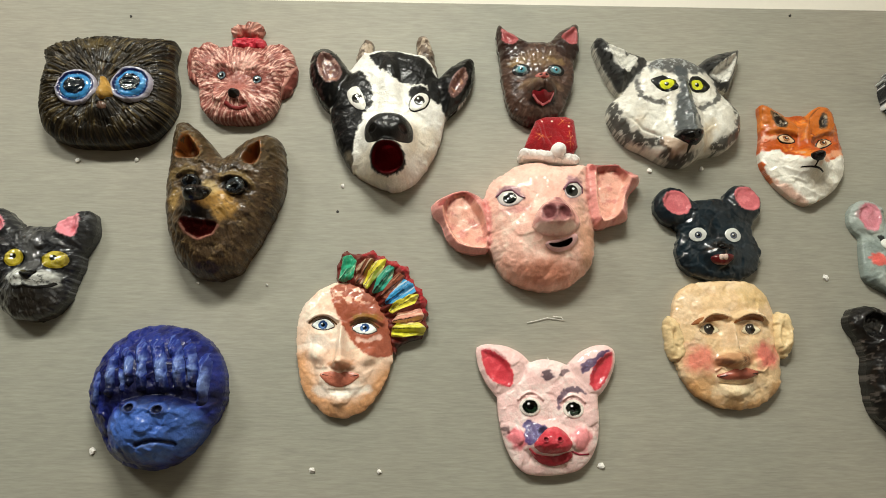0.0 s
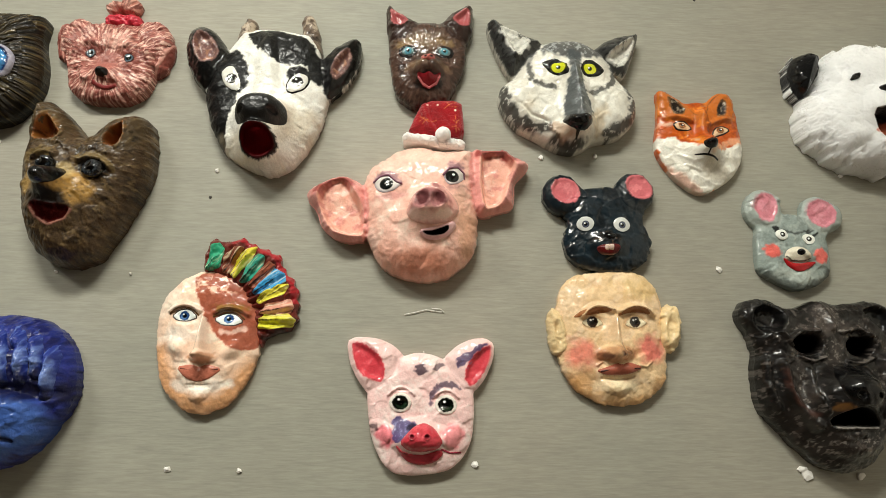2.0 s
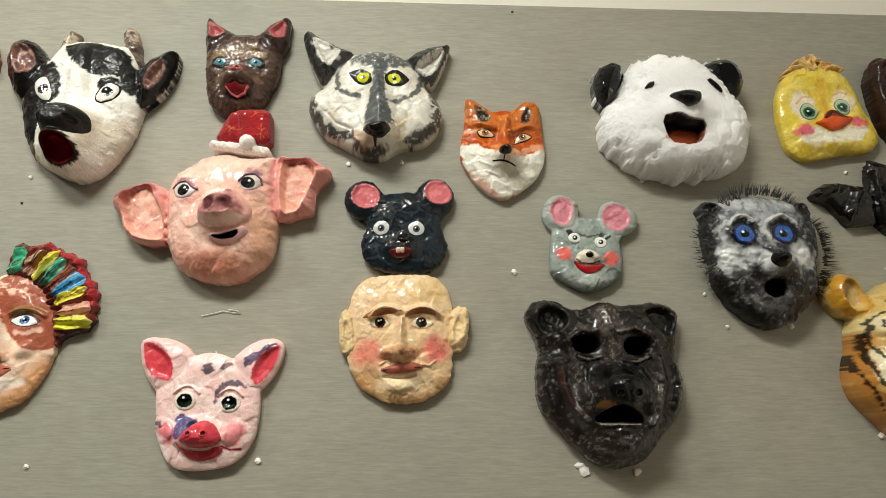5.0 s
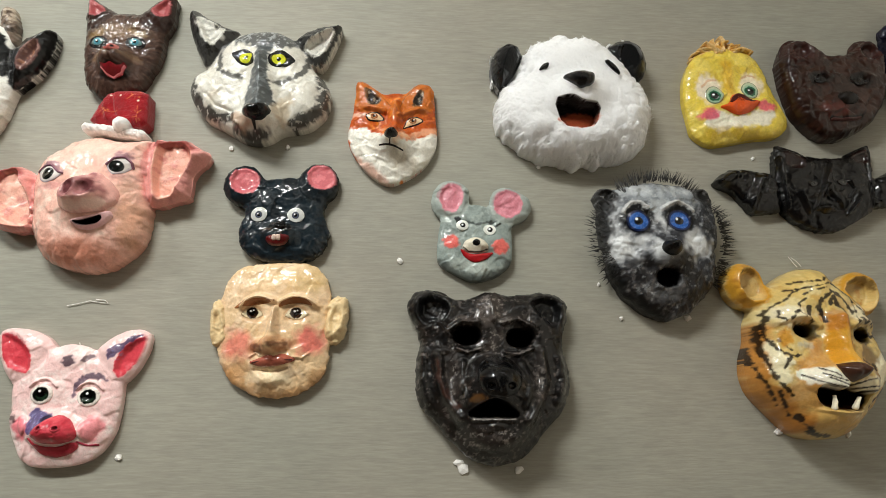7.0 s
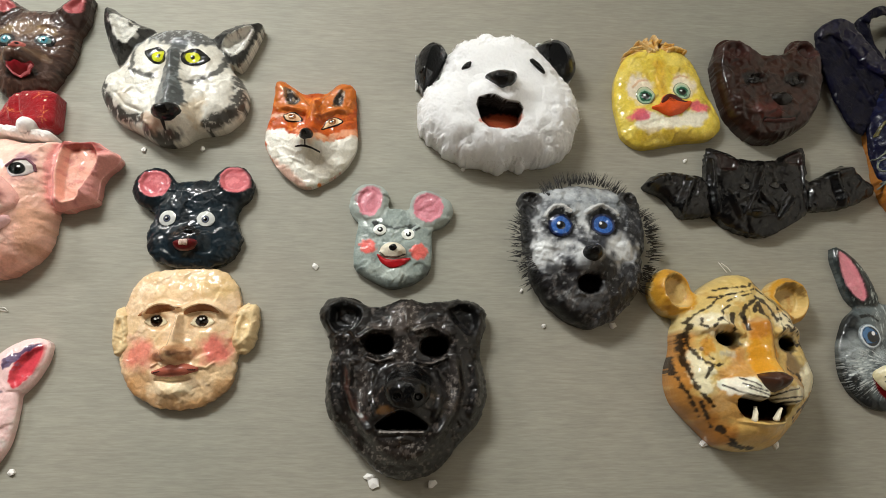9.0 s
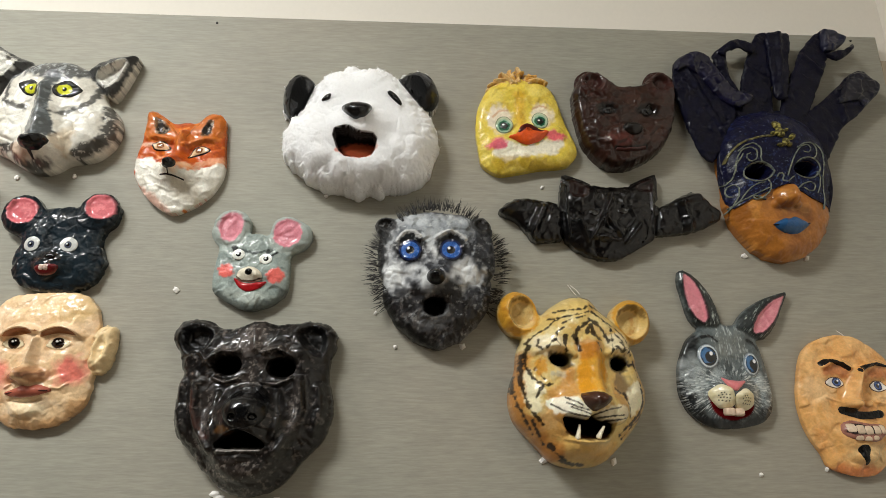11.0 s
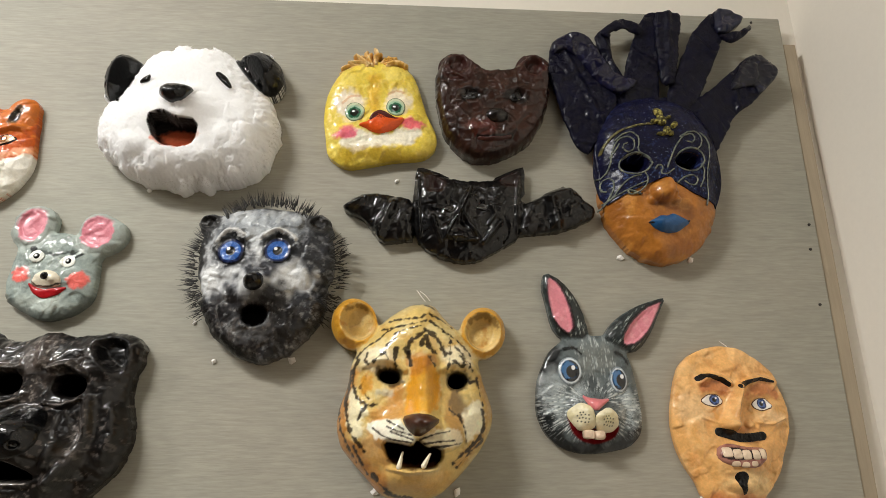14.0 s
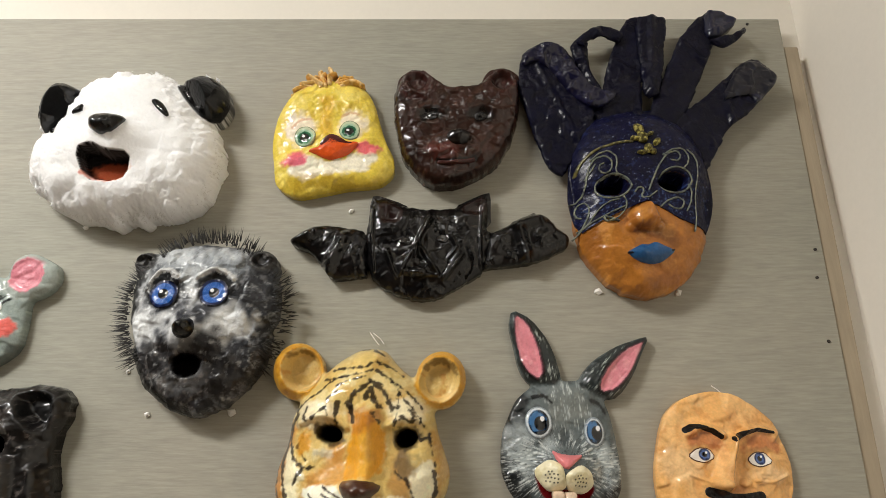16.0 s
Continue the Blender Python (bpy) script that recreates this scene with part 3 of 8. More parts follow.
# --- russet shaggy dog ---
def shaggy_dog():
    m = mask("shaggy_dog_mask", -0.313, 1.981, "russet shaggy lapdog mask with a red bow and topknot")
    f = Relief([egg((-1, -10), 66.6, 72, 66, p=2.8, taper=0.05), egg((-57, 30), 27, 38), egg((52, 26), 32.4, 40)], 1.25, 10)
    f.dome(30, 28, 8).fill("a8665c").lumps(1.4, 14)
    f.bump(egg((-10, -36), 42, 28, 24), 20, 24).bump(egg((-5, -34), 16, 14), 10, 12)
    f.hemi(egg((10, 27), 27, 20), 13, 16)
    f.bump(stroke(curve((-52, 4), (-11, 10), 12), 6), 8, 6).bump(stroke(curve((14, 7), (60, -12), 16), 7), 8, 6)
    for c in ((-27, 0), (30, -7)):
        f.bump(egg(c, 14, 11), -7, 9)
    f.hair("ecc4b4", (-2, -17), 0, 1.4, 9, 1.3, 0.85, 0.0, 3)
    f.hair("743028", (-2, -17), 0, 1.5, 8, 1.0, 0.75, -0.1, 13)
    f.paint("7e3a32", egg((8, -74), 66, 9), 10, 5, 0.55).paint("f0c4b4", egg((12, 19), 20, 13), 10, 5, 0.35)
    f.paint("8a4238", egg((-27, 0), 14, 11), 6, 3, 0.6).paint("8a4238", egg((32, -7), 16, 12), 6, 3, 0.6)
    f.settle((30, -7), 25, (-2, -36), 41)
    f.paint("7a342c", stroke(curve((-47, -5), (-11, 2), 11), 3), 3, 2, 0.6).paint("7a342c", stroke(curve((17, -2), (56, -14), 13), 3), 3, 2, 0.6)
    f.make("face", SATIN, m)
    for c, t in (((-74, 24), 10), ((68, 3), -14)):
        r = Relief([egg(c, 18, 42, 36, turn=t)], 1.3).dome(12, 14, 8).fill("985248").lumps(1.2, 9)
        r.hair("cf988a", None, 80 + t, 2.2, 22, 1.2, 0.8, 0.1, 7).hair("6a2a24", None, 80 + t, 2.4, 20, 0.6, 0.7, 0.0, 17)
        r.make("ear", SATIN, m)
    t = Relief([egg((-14, 92), 13.5, 10, 14, turn=20), egg((13, 95), 18, 13, 18, turn=-20)], 1.2, 6).dome(10, 14, 10).fill("b4786a").lumps(1.4, 8)
    t.hair("dab0a0", (3, 72), 0, 2.0, 16, 1.4, 0.8, 0.1, 9).hair("6a2c24", (3, 72), 0, 2.0, 16, 0.6, 0.7, 0.0, 19)
    t.make("topknot", SATIN, m, "gathered topknot of hair")
    b = Relief([egg((-4, 62), 14.4, 9, turn=8, p=3), egg((21, 62), 13.5, 10, turn=-8, p=3)], 1.0, 4).dome(8, 7, 18).fill("c8283c").lumps(1.5, 5)
    b.hair("e85a6c", None, 0, 2.0, 8, 0.8, 0.6).make("bow", SATIN, m, "crimson paper bow")
    for c in ((-27, 0), (29, -7)):
        eye(f, c, 7.5, 6.5, "4c6470", 6, 3.6, m, white="5c3c38", proud=3)
    nose(f, egg((-2, -36), 9, 7, p=2.6), "2c2826", m, 6, 7, (egg((-5, -37), 1.8, 1.6), egg((3, -37), 1.8, 1.6)))
    mouth(f, stroke(curve((-14, -50), (14, -52), -5), 3.2, 2.4), "9a3c3c", m, 0.4, 2, 3)


shaggy_dog()


# --- black and white cow ---
def cow():
    m = mask("cow_mask", -0.079, 1.915, "black and white cow mask with horns and a wide open mouth")
    ears = (([(-130, 85), (-125, 114), (-110, 123), (-89, 118), (-65, 86), (-55, 57), (-90, 10), (-108, 24), (-124, 59)], [(-116, 92), (-105, 107), (-89, 100), (-73, 75), (-76, 56), (-95, 48), (-109, 66)]), ([(71, 66), (97, 95), (126, 110), (136, 100), (134, 67), (121, 37), (87, -2), (78, 34)], [(91, 43), (100, 67), (117, 83), (124, 70), (117, 49), (98, 27)]))
    f = Relief([*[poly(c, 1, 2) for c, q in ears], poly([(-61, 86), (-45, 113), (-18, 120), (22, 119), (61, 110), (73, 84), (85, 48), (89, 2), (79, -43), (57, -85), (38, -107), (13, -118), (-12, -112), (-38, -99), (-59, -83), (-81, -45), (-93, 7), (-93, 49)], 1, 2)], 1.25, 12)
    f.dome(46, 50, 7).lumps(1.4, 15)
    f.bump(egg((3, -57), 58, 66, 52), 24, 42).bump(egg((2, -36), 44, 30), 18, 16)
    f.bump(stroke([(0, 91), (2, 7)], 16, 24), 7, 16)
    f.fill("e8e6de").blotch("d4cebe", 20, 0.25, -0.3)
    f.paint("181a1a", poly([(-34, 101), (-1, 111), (62, 96), (71, 53), (47, 48), (26, 47), (3, 59), (-17, 77)], 2), 2, 2.2)
    f.paint("181a1a", egg((-58, 30), 34, 42, turn=8), 2, 2.5)
    f.paint("1c1c1c", poly([(-90, 21), (-41, 5), (-40, -14), (-52, -36), (-56, -88), (-65, -84), (-88, -30)], 3), 2, 2.5)
    f.paint("2a2c2c", poly([(58, 53), (73, 78), (79, 19), (66, 27)], 2), 3, 2)
    f.paint("c9b89a", egg((42, -48), 30, 34, turn=-30), 20, 8, 0.5).paint("d0bfa0", egg((-21, -91), 40, 24), 20, 8, 0.5)
    hole = egg((2, -86), 23, 18)
    f.bump(egg((2, -86), 29, 25), 5, 5)
    f.bump(hole, -8, 4).dull(hole, 4).paint("171313", egg((2, -86), 26, 21), 1.5, 1.2).paint("6a1016", hole, 2.0).paint("7a2024", stroke(curve((-9, -100), (14, -100), -5), 1.3), 1.2, 0.5, 0.7)
    for c, q in ears:
        f.cup(poly(q, 0, 1), 10, 9.0)
    f.settle((-49, 20), 43, (3, -45), 88)
    f.bump(egg((2, -90), 48, 44), 20, 30)
    f.paint("141414", egg((48, 30), 17, 15), 2, 1.0).paint("141414", stroke(curve((35, 15), (59, 15), -12), 1.3), 1, 0.5)
    f.make("face", SATIN, m, wrinkled=0.4)
    for c, q in ears:
        r = ear(f, poly(c, 1, 2), poly(q, 0, 1), "1a1a1a", "7a5650")
        r.blotch("b8988c", 5, 0.7, -0.1, 7, poly(q, -1, 1)).blotch("b88058", 6, 0.5, -0.2, 8, poly(q, -4, 1))
        r.make("ear", GLOSS, m, "black ear with a rough pinkish inside")
    for pts, t in (([(-40, 84), (-42, 111), (-38, 133)], 4), ([(60, 82), (57, 115), (51, 141)], -4)):
        r = Relief([stroke(pts, 18, 12)], 1.2).dome(14, 13, 8).fill("7c6a5c").lumps(1.0, 7).blotch("c8b8a4", 6, 0.8, 0.0).blotch("3c3430", 8, 0.7, -0.3)
        r.make("horn", VARNISH, m, "short brownish horn")
    for pts, c, g in (([(-65, 31), (-57, 41), (-47, 42), (-39, 28), (-33, 10), (-36, 0), (-48, 3), (-59, 14)], (-47, 20), 0), ([(32, 11), (37, 24), (49, 33), (60, 31), (62, 21), (56, 7), (42, 0), (33, 3)], (47, 18), 1)):
        Relief([poly(pts, 1.8 if g else 0.6, 1)], 0.6, 1, f, 0.2).dome(0.4, 4, 0.2).fill("141414").make("eyelid", GLOSS, m)
        e = Relief([poly(pts, -0.2, 1)], 0.55, 1, f, 0.7).dome(1.6, 6, 0.2).fill("dcdad2").paint("2a2a2a", egg(c, 8.2, 8.2), 0.8, 0.5).paint("9a9a96", egg((c[0] + 1, c[1] - 2.5), 5.4, 3.6), 1.5, 0.5, 0.8).paint("080808", egg(c, 4.6, 4.6), 0.8).paint("f0f0ee", egg((c[0] - 2, c[1] + 3.5), 1.6, 1.6), 0.5)
        e.make("eye", WETEYE, m)
    nose(f, egg((3, -44), 36, 22, 22, p=2.6), "2c2c2c", m, 8, 12, (egg((-18, -49), 7, 5), egg((24, -49), 7, 5)), SATIN)


cow()


# --- brown cat with a red mouth ---
def brown_cat():
    m = mask("brown_cat_mask", 0.158, 1.998, "dark brown cat mask with pale blue eyes and red mouth")
    ears = (([(-66, 91), (-44, 70), (-15, 54), (-41, 20), (-62, 30)], [(-58, 78), (-34, 58), (-42, 46), (-54, 50)]),
                     ([(69, 95), (39, 76), (19, 52), (38, 23), (65, 32)], [(63, 80), (39, 62), (48, 48), (60, 51)]))
    f = Relief([*[poly(pts, 4) for pts, inn in ears], egg((-1, 15), 61.1, 43.1, 71.8, p=2.8), egg((-6, -36), 50, 61.5, 53.3, p=2.2)], 1.25, 14)
    f.dome(38, 36, 6).fill("5e463c").lumps(1.4, 12)
    f.bump(egg((-1, -32), 32, 26, 36), 24, 24).blotch("6a4e40", 14, 0.5, -0.2).blotch("34221c", 12, 0.5, -0.3)
    f.paint("8a7050", egg((-2, 16), 36, 14), 14, 4, 0.5)
    f.paint("94785c", egg((-19, -32), 12, 6), 6, 3, 0.6).paint("94785c", egg((20, -31), 12, 6), 6, 3, 0.6)
    f.hair("8a6858", (-1, -24), 0, 1.8, 10, 0.6, 0.35, -0.3)
    f.paint("241210", egg((0, -56), 19, 11), 4, 2, 0.85)
    f.paint("9a7c4c", egg((-36, 10), 13, 6, turn=15), 5, 3, 0.6).paint("9a7c4c", egg((25, 12), 13, 6, turn=-15), 5, 3, 0.6).paint("8a6a48", egg((-6, 14), 14, 12), 8, 4, 0.5)
    for pts, inn in ears:
        f.cup(poly(inn, 4), 10, 9.0)
    f.settle((-31, -4), 34, (-1, -24), 53)
    f.hemi(egg((-11, -38), 13, 9, turn=12), 6, 8).hemi(egg((11, -37), 13, 9, turn=-12), 6, 8)
    f.make("face", VARNISH, m, wrinkled=0.45)
    for pts, inn in ears:
        r = ear(f, poly(pts, 4), poly(inn, 4), "4c322a", "b0585a").blotch("dba0a0", 7, 0.5, -0.3, 9, poly(inn, 2))
        r.make("ear", VARNISH, m, "upright ear with a pink inside")
    for c in ((-31, -4), (24, -4)):
        Relief([egg(c, 14, 10)], 0.8, 2, f, 0.2).dome(0.4, 5, 0.2).fill("1a1210").make("eyelid", VARNISH, m)
        eye(f, c, 9, 6.2, "4c8c9c", 5.4, 2.4, m, white="6c8a8a", proud=3)
    nose(f, egg((-1, -24), 11, 8, 7, p=2.4), "c06a62", m, 6, 7, (egg((-5, -26), 2.4, 2), egg((4, -26), 2.4, 2)), label="pink nose with dark nostrils")
    mouth(f, poly([(-18, -46), (-7, -50), (1, -47), (9, -50), (20, -43), (13, -59), (1, -65), (-10, -61)], 0.4, 1), "a41f2c", m, 0.5, 1.6, 6, label="red open mouth")
    mouth(f, stroke([(-15, -52), (-8, -60), (1, -64), (12, -58), (17, -48)], 1.1), "e08088", m, 1.8, 0.7, 1.2, name="lip")


brown_cat()


# --- grey wolf ---
def wolf():
    m = mask("wolf_mask", 0.377, 1.955, "grey and white wolf mask with yellow eyes")
    ears = (([(-128, 99), (-119, 110), (-92, 90), (-70, 79), (-43, 69), (-50, 52), (-63, 38), (-80, 19), (-91, 6), (-108, 38), (-120, 69)], [(-111, 91), (-83, 79), (-63, 67), (-69, 52), (-81, 36), (-92, 45), (-104, 71)]),
            ([(37, 57), (60, 77), (87, 84), (109, 89), (106, 74), (96, 45), (82, 12), (70, 19), (57, 33), (45, 46)], [(53, 41), (74, 59), (102, 78), (92, 47), (80, 27), (68, 26)]))
    f = Relief([*[poly(pts, 1, 1) for pts, inn in ears], poly([(-43, 65), (-25, 71), (-3, 73), (19, 69), (41, 57), (57, 38), (66, 14), (76, -1), (88, -11), (96, -30), (95, -51), (88, -68), (70, -86), (51, -91), (29, -94), (11, -108), (-6, -112), (-24, -109), (-41, -100), (-59, -88), (-84, -77), (-102, -54), (-112, -31), (-109, -11), (-98, -2), (-85, 6), (-76, 37), (-65, 46), (-54, 57)], 1, 2)], 1.1, 7)
    f.dome(34, 38, 6)
    f.bump(stroke([(-4, 13), (1, -40), (1, -80)], 24, 34), 44, 34)
    f.bump(egg((-23, -91), 34, 22), 14, 20)
    f.fill("d4d0c4").blotch("eeece2", 20, 0.6, 0.0, 4).blotch("b0aca0", 7, 0.3, -0.4, 6)
    f.paint("474a4c", poly([(-54, 47), (-37, 61), (-3, 68), (30, 61), (50, 43), (37, 35), (19, 41), (1, 19), (-10, 40), (-37, 40)], 2), 5, 6, 0.88).blotch("a8acac", 4, 0.7, -0.25, 14, egg((0, 56), 58, 20), 3)
    f.paint("565c5e", poly([(-9, 44), (11, 44), (6, 8), (9, -22), (16, -47), (23, -66), (-1, -78), (-21, -70), (-18, -46), (-13, -21), (-9, 4)], 1), 3, 2.5, 0.95).blotch("8c9496", 5, 0.5, -0.1, 15, stroke([(-3, 30), (3, -70)], 8, 12), 3)
    f.paint("303232", stroke([(-68, 24), (-64, -7), (-48, -16), (-31, -18)], 4.5, 3.5), 3, 2.6, 0.8).paint("303232", stroke([(64, 25), (60, -1), (45, -19), (24, -28), (11, -30)], 4.5, 3.5), 3, 2.6, 0.8)
    f.paint("6a6c6c", stroke([(-52, 46), (-63, 40), (-68, 24)], 3), 3, 3, 0.6).paint("505252", stroke([(48, 44), (61, 35), (66, 22)], 3), 3, 3, 0.6)
    for pts, w in (([(-107, -14), (-103, -42), (-87, -68), (-61, -79), (-45, -81)], 8.5), ([(85, -11), (90, -37), (84, -62), (68, -76), (47, -86)], 8), ([(-37, -100), (-10, -111), (13, -102)], 5)):
        f.paint("262624", stroke(pts, w * 0.9), 4, 3.5, 0.85).blotch("d0cec4", 3.5, 0.75, -0.5, int(w * 9), stroke(pts, w + 3), 4)
    f.paint("b0937a", poly([(-36, -78), (-19, -85), (-6, -95), (-8, -101), (-25, -99), (-35, -91)], 2), 5, 4, 0.8).paint("bfa987", egg((34, -68), 13, 20), 8, 5, 0.6).paint("c0aa8a", egg((-70, -45), 7, 14), 8, 4, 0.35)
    f.paint("5c4a3c", stroke([(-39, -76), (-39, -88), (-30, -96)], 1.8), 2, 2, 0.8)
    for pts, inn in ears:
        f.cup(poly(inn, 1, 1), 7, 8.0)
    f.settle((-25, 15), 42, (-1, -83), 66)
    f.bump(stroke([(-81, -44), (-67, -62), (-42, -73)], 4), -4, 6).bump(stroke([(24, -63), (30, -84), (19, -99)], 3), -3, 4)
    f.make("face", VARNISH, m, wrinkled=0.6)
    for pts, inn in ears:
        r = ear(f, poly(pts, 1, 1), poly(inn, 1, 1), "4a4a48", "c4c2b8")
        r.blotch("222220", 4, 0.7, -0.1, 7, None, 3).paint("cfcdc4", poly(inn, -1, 1), 5, 5, 0.9).blotch("7c7c78", 4, 0.4, -0.3, 27, poly(inn, 0, 1), 3).make("ear", VARNISH, m)
    for pts, c in (([(-50, 21), (-40, 25), (-28, 28), (-17, 19), (-11, 0), (-21, 0), (-36, 3)], (-26, 12)), ([(7, 11), (16, 27), (27, 27), (39, 19), (46, 12), (36, 1), (21, -1), (10, 0)], (22, 11))):
        Relief([poly(pts, 0.5, 1)], 0.7, 2, f, 0.4).dome(1.0, 6, 0.2).fill("0c0c0a").make("eyelid", VARNISH, m)
        eye(f, c, 12.2, 8.8, "c8cc18", 9.5, 3.2, m, white="bcc216", proud=3.5, shift=(0, 0), rim="55560e", glint=True)
    nose(f, poly([(-24, -77), (-17, -70), (-1, -76), (14, -71), (19, -79), (8, -92), (-4, -94), (-17, -88)], 1, 1), "0b0b0c", m, 9, 9, (), GLOSS, label="black glossy nose")
    mouth(f, stroke([(-4, -95), (-4, -101)], 2.6, 1.4), "141010", m, 0.4, 0.8, 2)


wolf()


# --- orange fox ---
def fox():
    m = mask("fox_mask", 0.577, 1.884, "orange and white fox mask with a small black nose")
    ears = (([(-66, 63), (-57, 67), (-35, 53), (-18, 34), (-6, 17), (-13, 11), (-55, 12), (-63, 25)], [(-53, 54), (-40, 49), (-25, 33), (-33, 23), (-47, 27)], [(-64, 40), (-64, 62), (-56, 65), (-38, 53), (-22, 37), (-11, 21)]),
            ([(-1, 12), (5, 37), (19, 57), (33, 64), (46, 62), (53, 52), (52, 28), (47, 13), (13, 4)], [(33, 50), (38, 48), (34, 24), (21, 21), (24, 39)], [(1, 16), (10, 42), (25, 58), (38, 64), (48, 62), (53, 52)]))
    f = Relief([*[poly(pts, 1, 1) for pts, inn, lines in ears], poly([(-56, 40), (-22, 44), (-5, 49), (25, 44), (52, 35), (55, 9), (58, -24), (56, -43), (43, -68), (23, -86), (-2, -99), (-14, -101), (-29, -94), (-48, -78), (-63, -58), (-73, -38), (-74, -17), (-68, 9), (-65, 32)], 1, 2)], 1.1, 9)
    f.dome(30, 28, 8)
    f.bump(egg((-7, -38), 42, 32, 36), 26, 32).bump(egg((-9, -38), 17, 14), 9, 14)
    f.bump(stroke([(-4, 25), (-6, -22)], 12, 14), 10, 12)
    f.fill("c6581a").blotch("e08a30", 14, 0.6, 0.0).blotch("a43c10", 10, 0.45, -0.3)
    f.paint("e6e2d6", poly([(-78, -24), (-67, -15), (-50, -15), (-33, -30), (-19, -43), (2, -46), (20, -37), (34, -31), (60, -22), (64, -41), (47, -70), (23, -88), (-12, -106), (-35, -94), (-61, -66)], 2), 2.5, 4)
    f.blotch("c8c0ac", 9, 0.4, -0.2, 33, egg((-4, -55), 60, 40)).paint("cf8a70", stroke([(-60, -62), (-42, -81), (-14, -99)], 5), 6, 4, 0.6).paint("b4a892", egg((7, -67), 22, 14), 10, 5, 0.45).paint("e8bc98", stroke([(-2, -42), (26, -26), (54, -17)], 4), 5, 4, 0.5)
    f.paint("98360f", stroke([(-59, 19), (-43, 19), (-25, 13)], 4, 2), 4, 2.5, 0.6).paint("98360f", stroke([(6, 6), (25, 15), (48, 17)], 4, 2), 4, 2.5, 0.6).paint("d8c0a8", stroke([(-66, 8), (-52, 7)], 4), 4, 3, 0.6)
    f.bump(stroke([(-59, 19), (-42, 20), (-21, 12)], 6), 5, 5).bump(stroke([(3, 4), (25, 16), (50, 17)], 6), 5, 5)
    for pts in ([(-66, -44), (-45, -43), (-26, -55)], [(-56, -64), (-36, -59), (-14, -69)], [(-44, -78), (-19, -76), (-2, -84)], [(-54, -27), (-37, -36), (-30, -34)]):
        f.bump(stroke(pts, 3), 1.3, 3)
    for pts, inn, lines in ears:
        f.cup(poly(inn, 1, 1), 8, 6.0)
    f.settle((-36, 6), 20, (-9, -38), 58)
    f.make("face", VARNISH, m, wrinkled=0.7)
    for pts, inn, lines in ears:
        r = ear(f, poly(pts, 1, 1), poly(inn, 1, 1), "c46a24", "8a6038")
        r.paint("221a14", poly(inn, -1, 1), 3, 3, 0.9).blotch("b8a890", 4, 0.6, -0.4, 7, poly(inn, 2, 1)).paint("1c140e", stroke(lines, 1.2), 0.8, 0.5)
        r.make("ear", VARNISH, m, "orange ear with black outline")
    for pts, c in (([(-49, 6), (-42, 11), (-30, 10), (-20, -1), (-31, -4), (-44, -3)], (-36, 4)), ([(7, -18), (14, 0), (26, 5), (39, -1), (27, -9), (14, -13)], (22, -3))):
        Relief([poly(pts, 1.0, 1)], 0.6, 1, f, 0.2).dome(0.8, 4, 0.2).fill("24140c").make("eyelid", VARNISH, m)
        e = Relief([poly(pts, -0.8, 1)], 0.5, 1, f, 0.9).dome(1.0, 5, 0.2).fill("d8b890").paint("8c4c20", egg(c, 5.4, 5.0), 1.0, 0.5).paint("c89468", egg((c[0], c[1] - 1.5), 3.4, 2.2), 1.2, 0.6, 0.6).paint("1a0e08", egg(c, 2.4, 2.4), 0.7).paint("f4ece4", egg((c[0] + 1.5, c[1] + 1.5), 1.2, 1.1), 0.5)
        e.make("eye", WETEYE, m)
    nose(f, egg((-9, -37), 10, 8, p=2.2), "0e0c0c", m, 7, 9, (), GLOSS, label="small round black nose")
    mouth(f, stroke([(-26, -48), (-11, -51), (8, -55)], 0.9), "1c1412", m, 0.3, 0.6, 1.4)
    mouth(f, stroke([(-10, -44), (-11, -51)], 0.9), "1c1412", m, 0.3, 0.5, 1.4, name="lip_line")


fox()


